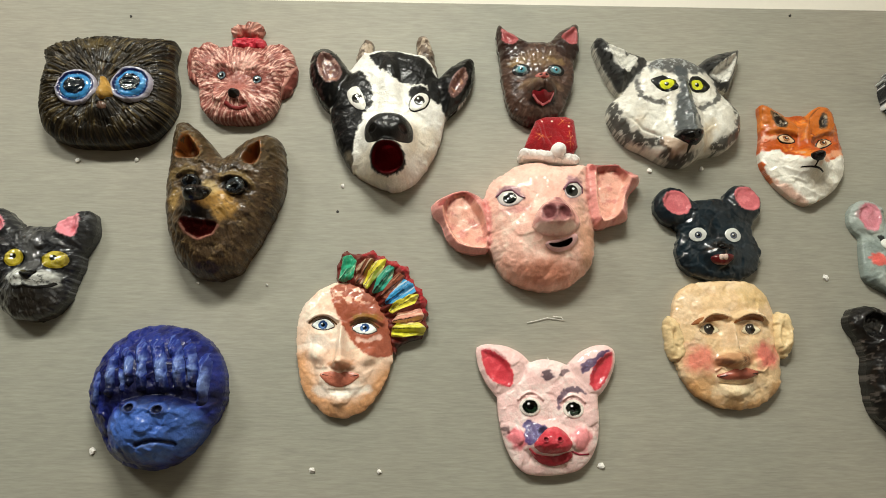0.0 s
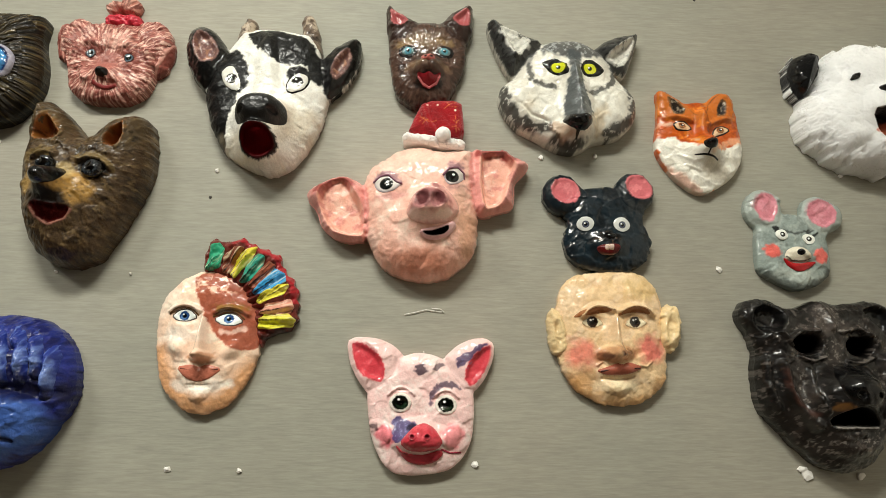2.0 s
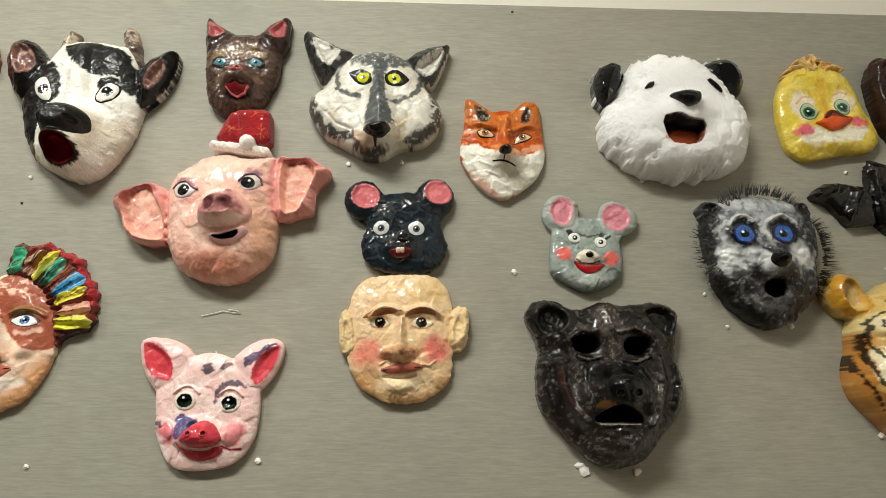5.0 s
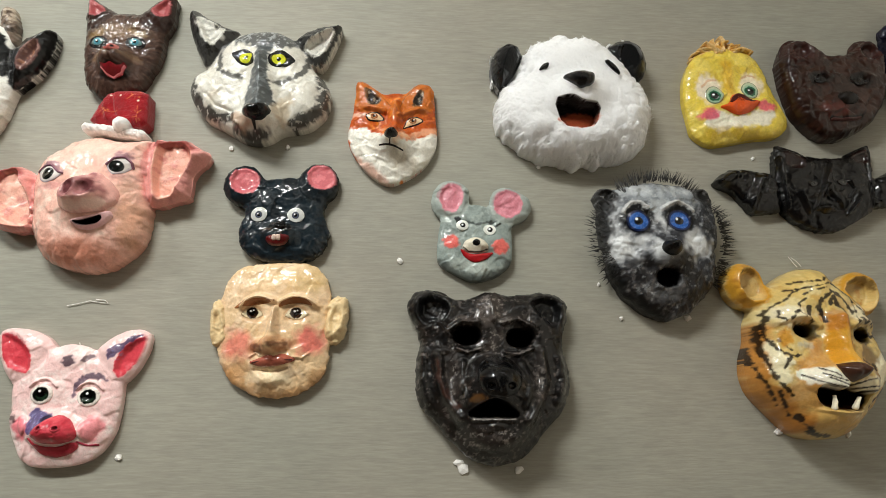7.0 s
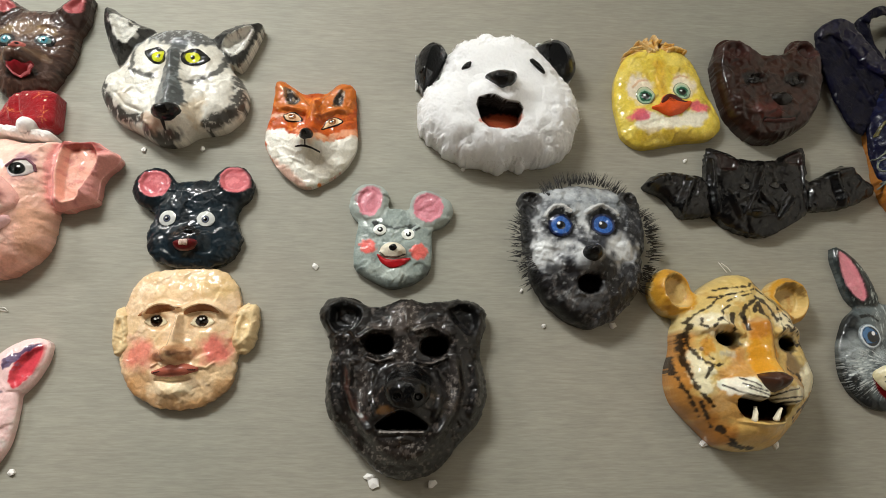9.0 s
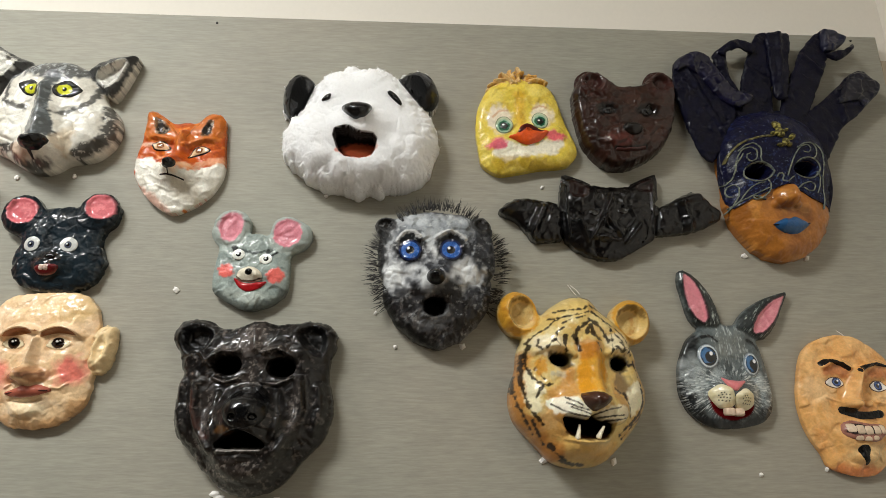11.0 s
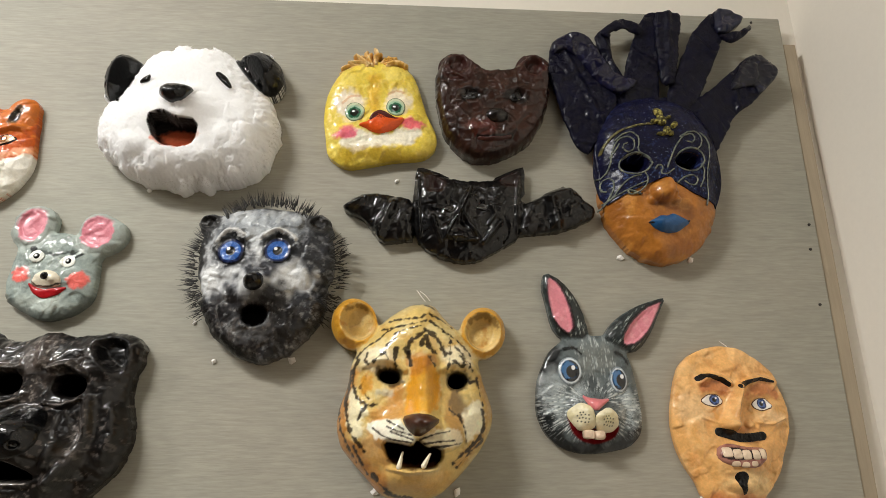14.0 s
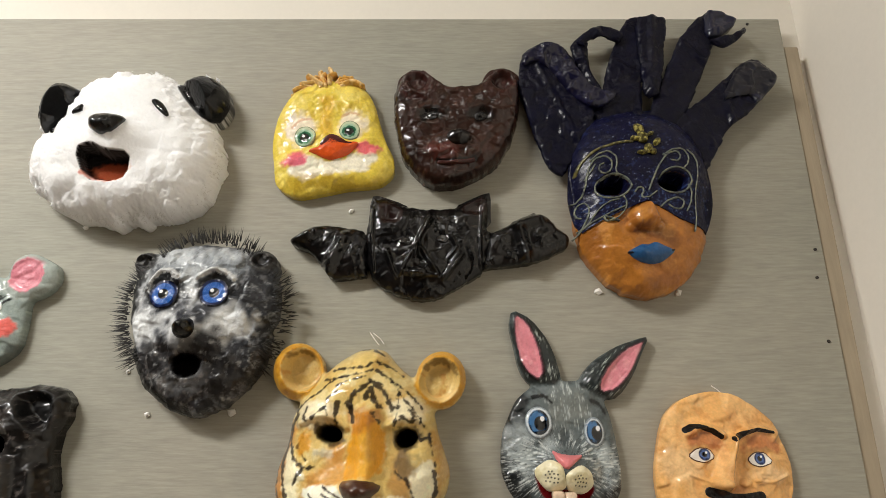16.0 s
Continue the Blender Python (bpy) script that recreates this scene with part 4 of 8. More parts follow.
# --- brown shepherd dog with an open muzzle ---
def shepherd():
    m = mask("shepherd_dog_mask", -0.323, 1.772, "brown shepherd dog mask, open muzzle and erect ears")
    ears = (([(-70, 127), (-55, 124), (-19, 85), (-15, 49), (-47, 47), (-76, 63)], [(-50, 102), (-32, 79), (-23, 59), (-52, 57), (-64, 64)]),
                     ([(72, 109), (59, 99), (32, 69), (33, 47), (64, 38), (80, 53), (84, 87)], [(57, 92), (64, 68), (58, 48), (42, 48), (32, 59)]))
    f = Relief([poly([(-75, 127), (-63, 132), (-40, 115), (-15, 86), (-1, 70), (9, 79), (32, 103), (68, 113), (85, 100), (91, 57), (91, 22), (77, -19), (47, -81), (31, -106), (-3, -116), (-29, -110), (-52, -91), (-69, -57), (-82, -14), (-83, 20), (-81, 59), (-83, 98)], 1, 1)], 1.25, 18)
    f.dome(58, 48, 8).lumps(1.7, 13)
    f.bump(egg((-10, -31), 50, 52, 48), 40, 44).bump(egg((-15, -14), 27, 26), 24, 20)
    f.fill("5c4730").blotch("33261a", 11, 0.6, -0.2).blotch("86704c", 7, 0.5, -0.3)
    f.paint("a88040", egg((13, -17), 22, 26), 8, 4, 0.85).paint("b09a6c", egg((-3, 8), 13, 14), 6, 3, 0.7)
    f.paint("a88850", egg((-54, -6), 10, 18), 6, 3, 0.7)
    f.paint("8a7448", stroke(curve((-63, 27), (-30, 38), 6), 6), 3, 3, 0.6).paint("8a7448", stroke(curve((11, 30), (55, 16), 8), 5), 3, 3, 0.6)
    f.paint("120c08", egg((-30, 15), 17, 13), 3, 2, 0.9).paint("120c08", egg((31, 13), 20, 14, turn=-12), 3, 2, 0.9)
    f.hair("8c7450", (-9, 16), 0, 1.7, 6, 0.6, 0.4, -0.3).hair("1c140c", (-9, 16), 0, 1.7, 6, 0.4, 0.4, -0.2, 44)
    f.bump(egg((-30, 17), 17, 13), -9, 10).bump(egg((31, 13), 19, 13), -9, 10)
    f.paint("1a0e0a", egg((-11, -40), 24, 16), 6, 3, 0.95)
    q = poly([(-39, -37), (-20, -41), (-6, -44), (15, -44), (8, -58), (-13, -66), (-33, -53)], 2)
    f.bump(q, -10, 5).dull(q, 5).paint("4c1614", q, 3, 1.0).blotch("6c2c28", 5, 0.5, -0.1, 12, q)
    f.paint("9a6a5c", stroke([(-38, -45), (-32, -55), (-13, -67), (8, -59), (15, -47)], 1.6), 1.4, 0.8, 0.85)
    for pts, inn in ears:
        f.cup(poly(inn, 1), 32, 9.0)
    f.settle((33, 13), 60, (-12, -14), 92)
    f.bump(egg((-13, -8), 26, 24), 11, 18).bump(stroke(curve((-50, 29), (-21, 33), 6), 6), 6, 6).bump(stroke(curve((11, 25), (53, 16), 8), 6), 6, 6)
    f.make("face", SATIN, m, wrinkled=0.9)
    for pts, inn in ears:
        r = ear(f, poly(pts, 0), poly(inn, 1), "5c4a32", "8a4e24")
        r.blotch("9a6428", 8, 0.6, -0.1, 7, poly(inn, 4)).blotch("1c140c", 7, 0.6, -0.3).hair("8a7450", None, 70, 2.0, 12, 1.0, 0.4, -0.2)
        r.make("ear", VARNISH, m, "tall brown ear with ochre inside")
    eye(f, (-31, 19), 14, 11, "18242e", 10, 6, m, white="0e1014", proud=19, glint=False)
    eye(f, (32, 12), 16, 13, "18242e", 11, 6, m, white="0e1014", proud=21, glint=False)
    nose(f, egg((-13, -5), 17, 17, 17, p=2.3), "0c0c0e", m, 15, 16, (), GLOSS, label="large black glossy nose")


shepherd()


# --- charcoal cat with yellow eyes ---
def grey_cat():
    m = mask("grey_cat_mask", -0.572, 1.683, "charcoal grey cat mask with yellow eyes and pink ears")
    ears = (([(-79, 77), (-68, 79), (-40, 53), (-37, 25), (-84, 34)], [(-78, 70), (-61, 62), (-52, 46), (-77, 39)]), ([(62, 73), (46, 75), (9, 50), (16, 24), (56, 17), (67, 43)], [(46, 68), (24, 57), (28, 43), (47, 36), (52, 57)]))
    f = Relief([*[poly(pts, 5) for pts, inn in ears], egg((-10, 8), 68.8, 47.6, 59.5, p=2.4), egg((-5, -34), 52.8, 42.5, 52.7, p=2.1)], 1.25, 16)
    f.dome(44, 36, 8).lumps(1.2, 14)
    f.bump(egg((1, -31), 42, 30, 40), 24, 30)
    f.fill("35363a").blotch("1c1d20", 12, 0.6, -0.1).blotch("5c5e62", 8, 0.5, -0.35)
    f.paint("6a6a68", stroke([(-10, 34), (3, -11)], 12, 9), 8, 5, 0.55)
    f.hair("9ea0a4", (0, 3), 0, 1.8, 9, 0.7, 0.4, -0.35).hair("121316", (0, 3), 0, 2.0, 10, 0.4, 0.5, -0.1, 50)
    f.bump(egg((-10, -26), 17, 12), 8, 10).bump(egg((18, -28), 20, 12), 8, 10)
    f.paint("c4c6c0", egg((-9, -28), 16, 11), 5, 3, 0.85).paint("c4c6c0", egg((20, -30), 20, 12), 5, 3, 0.85)
    f.blotch("1a1a1a", 3, 0.7, -0.35, 61, egg((6, -30), 36, 12), 4)
    f.paint("4a4438", egg((4, -65), 56, 22), 14, 6, 0.5)
    for pts, inn in ears:
        f.cup(poly(inn, 4), 10, 9.0)
    f.settle((31, -1), 40, (6, -25), 58)
    f.make("face", VARNISH, m)
    for pts, inn in ears:
        r = ear(f, poly(pts, 5), poly(inn, 4), "3a3b3e", "c87a84").blotch("8c8e92", 6, 0.5, -0.4, 3)
        r.paint("cf808a", poly(inn, 3), 3, 1.5, 0.9).make("ear", VARNISH, m, "pointed ear with a pink inside")
    for c, rx, t in (((-24, 1), 13, 6), ((31, -1), 16, 6)):
        r = Relief([egg(c, rx + 2.2, 14.5, turn=t)], 0.8, 1, f, 0.3).dome(0.4, 5, 0.2).fill("0c0c0e").make("eyelid", VARNISH, m)
        eye(f, c, rx, 12.5, "a4942c", 10.5, 4.2, m, white="a49430", turn=t, proud=3, shift=(-1, 2), rim="8c7a1c", pupil="241e0c")
    nose(f, poly([(-5, -20), (17, -20), (7, -31)], 4), "0c0c0c", m, 5, 6, (), GLOSS, label="black nose")
    mouth(f, stroke(curve((-19, -38), (3, -41), -4), 2.0), "0c0a0a", m, 0.3, 0.7, 2)
    mouth(f, stroke(curve((6, -41), (34, -35), -4), 2.0), "0c0a0a", m, 0.3, 0.7, 2, name="lip_line")


grey_cat()


# --- large pink pig ---
def pig():
    m = mask("pig_mask", 0.153, 1.749, "large salmon pink pig mask with broad drooping ears")
    ears = (([(-167, 23), (-156, 34), (-135, 45), (-114, 50), (-96, 42), (-80, 29), (-78, -47), (-101, -50), (-125, -45), (-143, -29), (-151, -4), (-163, 8)], [(-148, 24), (-135, 42), (-116, 47), (-104, 34), (-98, 21), (-89, 7), (-82, -18), (-84, -43), (-109, -42), (-129, -34), (-142, -12), (-149, 9)]),
            ([(72, 97), (91, 92), (118, 95), (132, 84), (154, 74), (151, 61), (131, 41), (131, 20), (129, 3), (109, -2), (79, -12), (72, 5), (64, 47)], [(81, 82), (94, 87), (116, 89), (126, 78), (133, 63), (123, 41), (115, 14), (106, 3), (85, -2), (80, 34)]))
    f = Relief([*[poly(pts, 1, 1) for pts, inn in ears], poly([(-5, 96), (-33, 91), (-59, 75), (-77, 63), (-87, 30), (-84, -10), (-79, -47), (-66, -74), (-48, -92), (-23, -101), (2, -105), (27, -102), (48, -90), (68, -71), (76, -50), (78, -19), (75, 14), (77, 61), (72, 95), (34, 88)], 2, 2)], 1.25, 10)
    f.dome(50, 62, 7)
    f.bump(egg((6, -19), 50, 48, 40), 28, 36).bump(egg((8, -8), 34, 30, 24), 26, 14, 0.8)
    f.fill("ebb9a8").blotch("f2cfc0", 22, 0.5, 0.0).blotch("d08c7a", 12, 0.3, -0.4)
    # darker chin and right cheek, paler forehead: overhead light put into the paint
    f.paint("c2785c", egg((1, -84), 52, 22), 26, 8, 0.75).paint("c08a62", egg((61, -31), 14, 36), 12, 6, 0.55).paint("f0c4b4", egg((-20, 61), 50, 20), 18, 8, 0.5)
    f.paint("8a6274", poly([(-72, 38), (-56, 47), (-34, 36), (-30, 26), (-54, 34), (-66, 28)], 1), 5, 4, 0.75).paint("8c6272", egg((45, 50), 13, 12), 6, 4, 0.8)
    # soft shading below the eyes, also in the paint
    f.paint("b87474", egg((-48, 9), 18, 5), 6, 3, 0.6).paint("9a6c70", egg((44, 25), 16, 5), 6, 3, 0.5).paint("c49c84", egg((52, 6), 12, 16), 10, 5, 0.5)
    for pts, inn in ears:
        f.cup(poly(inn, 1), 17, 7.0)
    f.bump(egg((-4, -6), 12, 14), -7, 7).bump(egg((18, -6), 11, 13), -7, 7)
    f.settle((-51, 27), 51, (5, -14), 86)
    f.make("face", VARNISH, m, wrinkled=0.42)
    for pts, inn in ears:
        r = ear(f, poly(pts, 2), poly(inn, 1), "dc9890", "e2ab98")
        # red shadow inside the top of the ear is painted on
        r.paint("a03c38", stroke([inn[0], inn[1], inn[2], inn[3]], 8), 6, 4, 0.85).blotch("b8666a", 10, 0.5, -0.2).blotch("efccba", 8, 0.5, -0.3, 8, poly(inn, -6))
        r.make("ear", VARNISH, m, "broad hollow pink ear")
    for a, c, t in (([(-70, 32), (-62, 39), (-49, 39), (-37, 28), (-31, 26), (-42, 16), (-56, 14), (-66, 20)], (-52, 26), -4), ([(27, 40), (35, 50), (48, 53), (56, 46), (57, 39), (48, 30), (36, 26), (30, 31)], (39, 38), 10)):
        e = Relief([poly(a, 0.5, 2)], 0.55, 1, f, 0.4).dome(1.2, 7, 0.2).fill("d8d2cc").paint("a89aa4", (lambda u, v, s=poly(a, 0.5, 2)[0]: 2.0 - s(u, v), poly(a, 4, 2)[1]), 1.5, 0.6, 0.7)
        e.paint("14181a", egg(c, 9.5, 8.6), 0.8).paint("2c3a38", egg(c, 7.5, 6.8), 1.2, 0.8, 0.6).paint("060707", egg(c, 5, 4.6), 0.8).paint("f4f2ee", egg((c[0] + 2, c[1] + 3), 2.0, 1.6), 0.6)
        e.make("eye", WETEYE, m)
        Relief([stroke([a[0], a[1], a[2], a[3], a[4]], 1.6, 1.2)], 0.7, 1, f, 1.6).dome(1.6, 2, 0.4).fill("8c6070").make("eyelid", VARNISH, m)
    s = Relief([poly([(-22, -22), (-19, -9), (-10, 6), (10, 26), (21, 25), (35, 13), (46, -1), (46, -15), (32, -28), (14, -34), (-7, -33)], 2, 1)], 0.9, 2, f, 0.3).dome(7, 7, 0.4).fill("dba79c").lumps(0.5, 8)
    # shading over the upper snout painted in, round the nostrils
    s.bump(egg((-5, -8), 12, 14), -4, 7).bump(egg((17, -8), 11, 13), -4, 7).paint("94585c", poly([(-18, -15), (-10, 3), (11, 23), (23, 21), (33, 1), (41, -6), (18, -20), (5, -17), (-8, -21)], 1), 7, 4, 0.8)
    for q in (egg((-2, -4), 9, 12), egg((21, -1), 9, 11)):
        s.paint("5c2c30", q, 5, 2.5, 0.75).dull(q, 4)
    # bright lower edge of the snout is a painted shine
    s.paint("f0d0c4", stroke([(-15, -25), (8, -30), (34, -22)], 5), 4, 2.5, 0.8).make("snout", VARNISH, m, "upturned snout with dark nostrils")
    g = poly([(-2, -45), (10, -45), (22, -41), (33, -35), (34, -40), (27, -47), (14, -50), (4, -49)], 0.5, 1)
    r = Relief([poly([(-6, -44), (10, -41), (26, -36), (41, -28), (44, -35), (34, -47), (18, -54), (3, -53)], 1, 1)], 0.9, 2, f, 0.4).dome(4, 5, 0.4).fill("e6b8b8")
    r.bump(g, -3, 3).paint("0a0606", g, 1.0).dull(g, 2).make("mouth", VARNISH, m, "dark open mouth with pale pink lip")


pig()


# --- red felt hat above the pig ---
def felt_hat():
    h = tagged(new("felt_hat"), "small red felt hat with white trim and pompom", "hat")
    h.location = (0.176, BOARD_Y, 1.894)
    c = Relief([poly([(-24, 22), (31, 24), (33, 0), (35, -32), (3, -33), (-47, -30), (-36, -3)], 1, 1)], 1.0).dome(9, 14, 24).fill("b01420").lumps(0.8, 14)
    c.bump(stroke([(-18, 18), (-12, -11), (-3, -25)], 4), -3, 5).bump(stroke([(-27, 8), (-20, -23)], 5), 3, 6)
    for pts in ([(-31, -6), (-19, -14), (-6, -12)], [(-31, -14), (-22, -8), (-13, -16)], [(-26, -18), (-19, -11), (-17, -8)], [(6, 7), (14, 15), (23, 20)], [(10, 18), (15, 10), (23, 11)], [(22, -3), (23, -13), (23, -29)], [(18, -10), (23, -15), (29, -8)], [(17, -22), (23, -20), (28, -26)]):
        c.paint("d8884c", stroke(pts, 0.4), 0.7, 0.6, 0.6)
    for q in ((-4, 13), (22, 5), (-19, 14)):
        c.paint("f0d8c8", egg(q, 1.6, 1.6), 0.8)
    c.make("crown", FELT, h, "red felt crown with fine gold marks", wrinkled=0.25)
    Relief([stroke([(-48, -37), (-21, -40), (7, -44), (29, -47)], 7, 8)], 0.9).dome(9, 8, 26).fill("e6e2dc").lumps(1.6, 5).lumps(0.9, 2.5, 9).make("trim", COTTON, h, "white fluffy trim", wrinkled=0)
    Relief([egg((4, -35), 11.5, 11.5)], 0.9).dome(14, 11.5, 34).fill("ece8e2").lumps(1.2, 4).make("pompom", COTTON, h, "white pompom", wrinkled=0)


felt_hat()


# --- black mouse ---
def black_mouse():
    m = mask("black_mouse_mask", 0.411, 1.724, "glossy black mouse mask with round pink ears")
    ears = (((-55, 53), (-52, 57), 10), ((52, 58), (58, 65), -10))
    f = Relief([*[egg(c, 30.6, 32.4, turn=t) for c, q, t in ears], egg((6, 22), 59.5, 45.5, 52.5, p=2.5), egg((7, -18), 66.5, 39.4, 47.2, p=2.2)], 1.25, 14)
    f.dome(40, 32, 8).lumps(1.5, 13)
    f.bump(egg((5, -23), 36, 26, 28), 24, 26)
    f.fill("2a3a44").blotch("1a2228", 14, 0.6, -0.1)
    f.paint("0b0b0d", egg((6, -15), 20, 9), 4, 4, 0.9).blotch("8c6a50", 3, 0.6, -0.6, 17, egg((2, -17), 22, 10), 4)
    for c, q, t in ears:
        f.cup(egg(q, 21.9, 20.1, turn=-20), 6, 6.0)
    f.settle((-27, 6), 24, (6, -14), 32)
    f.make("face", GLOSS, m, wrinkled=0.5)
    for c, q, t in ears:
        r = ear(f, egg(c, 30.6, 32.4, turn=t), egg(q, 21.9, 20.1, turn=-20), "28343c", "c86a70")
        r.blotch("d98a8c", 9, 0.4, -0.1, 5, egg(q, 19.2, 17.5)).make("ear", GLOSS, m, "round ear with flat pink inside")
    for c, t in (((-27, 6), 10), ((25, 5), -10)):
        eye(f, c, 12, 10.5, "5c6478", 4.2, 2.6, m, white="c4c6c2", turn=t, proud=2.4, shift=(0, -1), ring="10141e")
    mouth(f, poly([(-14, -29), (20, -27), (11, -39), (-7, -39)], 2), "7a1418", m, 0.6, 3, 5, label="dark red mouth")
    for c in ((-1, -31), (5, -31)):
        Relief([egg(c, 3.4, 4.2, p=3)], 0.7, 1, f, 3).dome(1.8, 2, 0.5).fill("d0b8ac").make("tooth", VARNISH, m)
    nose(f, egg((6, -12), 9, 6), "0a0a0c", m, 5, 6, (), GLOSS)


black_mouse()


# --- flesh coloured face with rosy cheeks ---
def rosy_face():
    m = mask("rosy_face_mask", 0.419, 1.565, "cream coloured bald face mask with rosy cheeks")
    f = Relief([poly([(-78, 56), (-75, 70), (-64, 85), (-47, 95), (-11, 99), (23, 101), (51, 93), (66, 74), (71, 51), (70, 8), (72, -27), (71, -41), (62, -63), (47, -76), (27, -86), (3, -89), (-25, -86), (-47, -74), (-63, -62), (-74, -44), (-82, -20), (-86, 7), (-83, 37)], 1, 2)], 1.15, 12)
    f.dome(46, 40, 8).fill("dcbc92").blotch("eed4b4", 20, 0.5, 0.1).blotch("c0905c", 18, 0.3, -0.35)
    f.bump(stroke([(-2, 30), (-5, -19)], 7, 15), 20, 12).bump(egg((-5, -19), 30, 15), 10, 10)
    f.bump(stroke(curve((-47, 33), (-4, 41), 10), 7), 7, 7).bump(stroke(curve((5, 39), (55, 35), 10), 7), 7, 7)
    f.bump(egg((-31, 23), 22, 14), -6, 12).bump(egg((30, 23), 20, 14), -6, 12)
    f.bump(egg((2, -39), 36, 16), 8, 14).bump(egg((-6, -68), 32, 18), 9, 16)
    f.paint("d0685c", egg((-50, -17), 22, 17), 15, 5, 0.8).paint("d0605a", egg((45, -10), 20, 19), 13, 5, 0.85)
    # brown jaw and chin rim carry the lower face's shade in the paint
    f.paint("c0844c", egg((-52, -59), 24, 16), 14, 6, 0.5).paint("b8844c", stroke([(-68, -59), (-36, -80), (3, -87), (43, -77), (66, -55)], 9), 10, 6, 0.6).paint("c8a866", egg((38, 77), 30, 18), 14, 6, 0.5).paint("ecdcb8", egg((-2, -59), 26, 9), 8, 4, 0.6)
    f.settle((-30, 23), 20, (-11, -17), 48)
    f.hemi(egg((-12, -18), 12, 9), 6, 6).hemi(egg((-22, -21), 8, 6), 4, 5).hemi(egg((8, -20), 8, 6), 4, 5)
    f.bump(stroke(curve((-47, 33), (-7, 41), 9), 4), 4, 4).bump(stroke(curve((6, 39), (54, 35), 9), 4), 4, 4)
    # nose shading: shade under the tip painted in brown
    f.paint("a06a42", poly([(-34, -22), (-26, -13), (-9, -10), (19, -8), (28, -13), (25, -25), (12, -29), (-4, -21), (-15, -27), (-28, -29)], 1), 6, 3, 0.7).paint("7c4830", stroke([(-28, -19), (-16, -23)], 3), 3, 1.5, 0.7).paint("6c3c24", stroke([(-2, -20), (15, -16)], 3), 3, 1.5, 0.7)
    f.bump(stroke([(26, -34), (38, -35), (45, -29)], 2), 3, 2.5).bump(stroke([(-31, -34), (-23, -29), (-17, -33)], 2.5), 3, 3).bump(stroke([(-25, -51), (-2, -53), (18, -49)], 3), -3, 3)
    # eye sockets darkened in the paint as if shaded
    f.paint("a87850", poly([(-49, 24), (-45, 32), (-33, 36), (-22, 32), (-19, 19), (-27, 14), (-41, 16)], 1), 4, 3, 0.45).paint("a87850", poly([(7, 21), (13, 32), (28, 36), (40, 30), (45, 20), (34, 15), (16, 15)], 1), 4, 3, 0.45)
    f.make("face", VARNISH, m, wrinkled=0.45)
    for c, t, w in (((-79, 9), 6, 15), ((79, 17), -8, 18)):
        r = Relief([egg(c, w, 39.6, 36.3, turn=t, p=2.6)], 1.3).dome(14, 9, 8).fill("dcc294").bump(egg(c, w * 0.5, 23.1, turn=t), -5, 5).lumps(0.8, 12).blotch("c09a68", 10, 0.4, -0.3)
        r.make("ear", VARNISH, m)
    for pts in ([(-59, 31), (-48, 40), (-29, 44), (-9, 43), (1, 41), (-19, 37), (-40, 34), (-52, 31)], [(1, 32), (7, 40), (23, 47), (39, 44), (49, 35), (36, 38), (18, 38)]):
        Relief([poly(pts, 0.3)], 0.8, 2, f, 0.1).dome(0.7, 4, 0.2).fill("a0643a").blotch("b88050", 5, 0.6, -0.2).make("eyebrow", VARNISH, m, "brown painted eyebrow")
    for c, pts in (((-33, 25), [(-49, 23), (-42, 30), (-32, 33), (-22, 29), (-17, 22), (-27, 17), (-40, 17)]), ((26, 25), [(10, 21), (17, 30), (27, 34), (37, 30), (44, 23), (32, 16), (18, 17)])):
        e = Relief([poly(pts, 0, 1)], 0.55, 1, f, 0.3).dome(1.6, 7, 0.2).fill("dccfae").paint("a07c54", (lambda u, v, g=poly(pts, 0, 1)[0]: 1.6 - g(u, v), poly(pts, 4, 1)[1]), 1.4, 0.6, 0.7)
        e.paint("3a261a", egg(c, 7.8, 7.4), 1.2, 0.5).paint("5a3c26", egg((c[0], c[1] - 3), 5, 3.2), 2, 1, 0.6).paint("080605", egg(c, 4, 4), 1.0).paint("f4f0ea", egg((c[0] - 2, c[1] + 2.5), 1.6, 1.4), 0.5).paint("f4f0ea", egg((c[0] + 1.5, c[1] + 3.5), 1.1, 1.0), 0.5)
        e.make("eye", WETEYE, m)
    mouth(f, poly([(-32, -41), (-18, -37), (-6, -32), (2, -34), (12, -30), (32, -37), (11, -45), (-6, -47), (-20, -46)], 0.6, 1), "b0604c", m, 0.6, 3.0, 7, label="brownish red lips")
    mouth(f, stroke([(-26, -42), (-2, -39), (25, -38)], 1.0), "5c241c", m, 3.0, 0.4, 1, name="lip_line")


rosy_face()


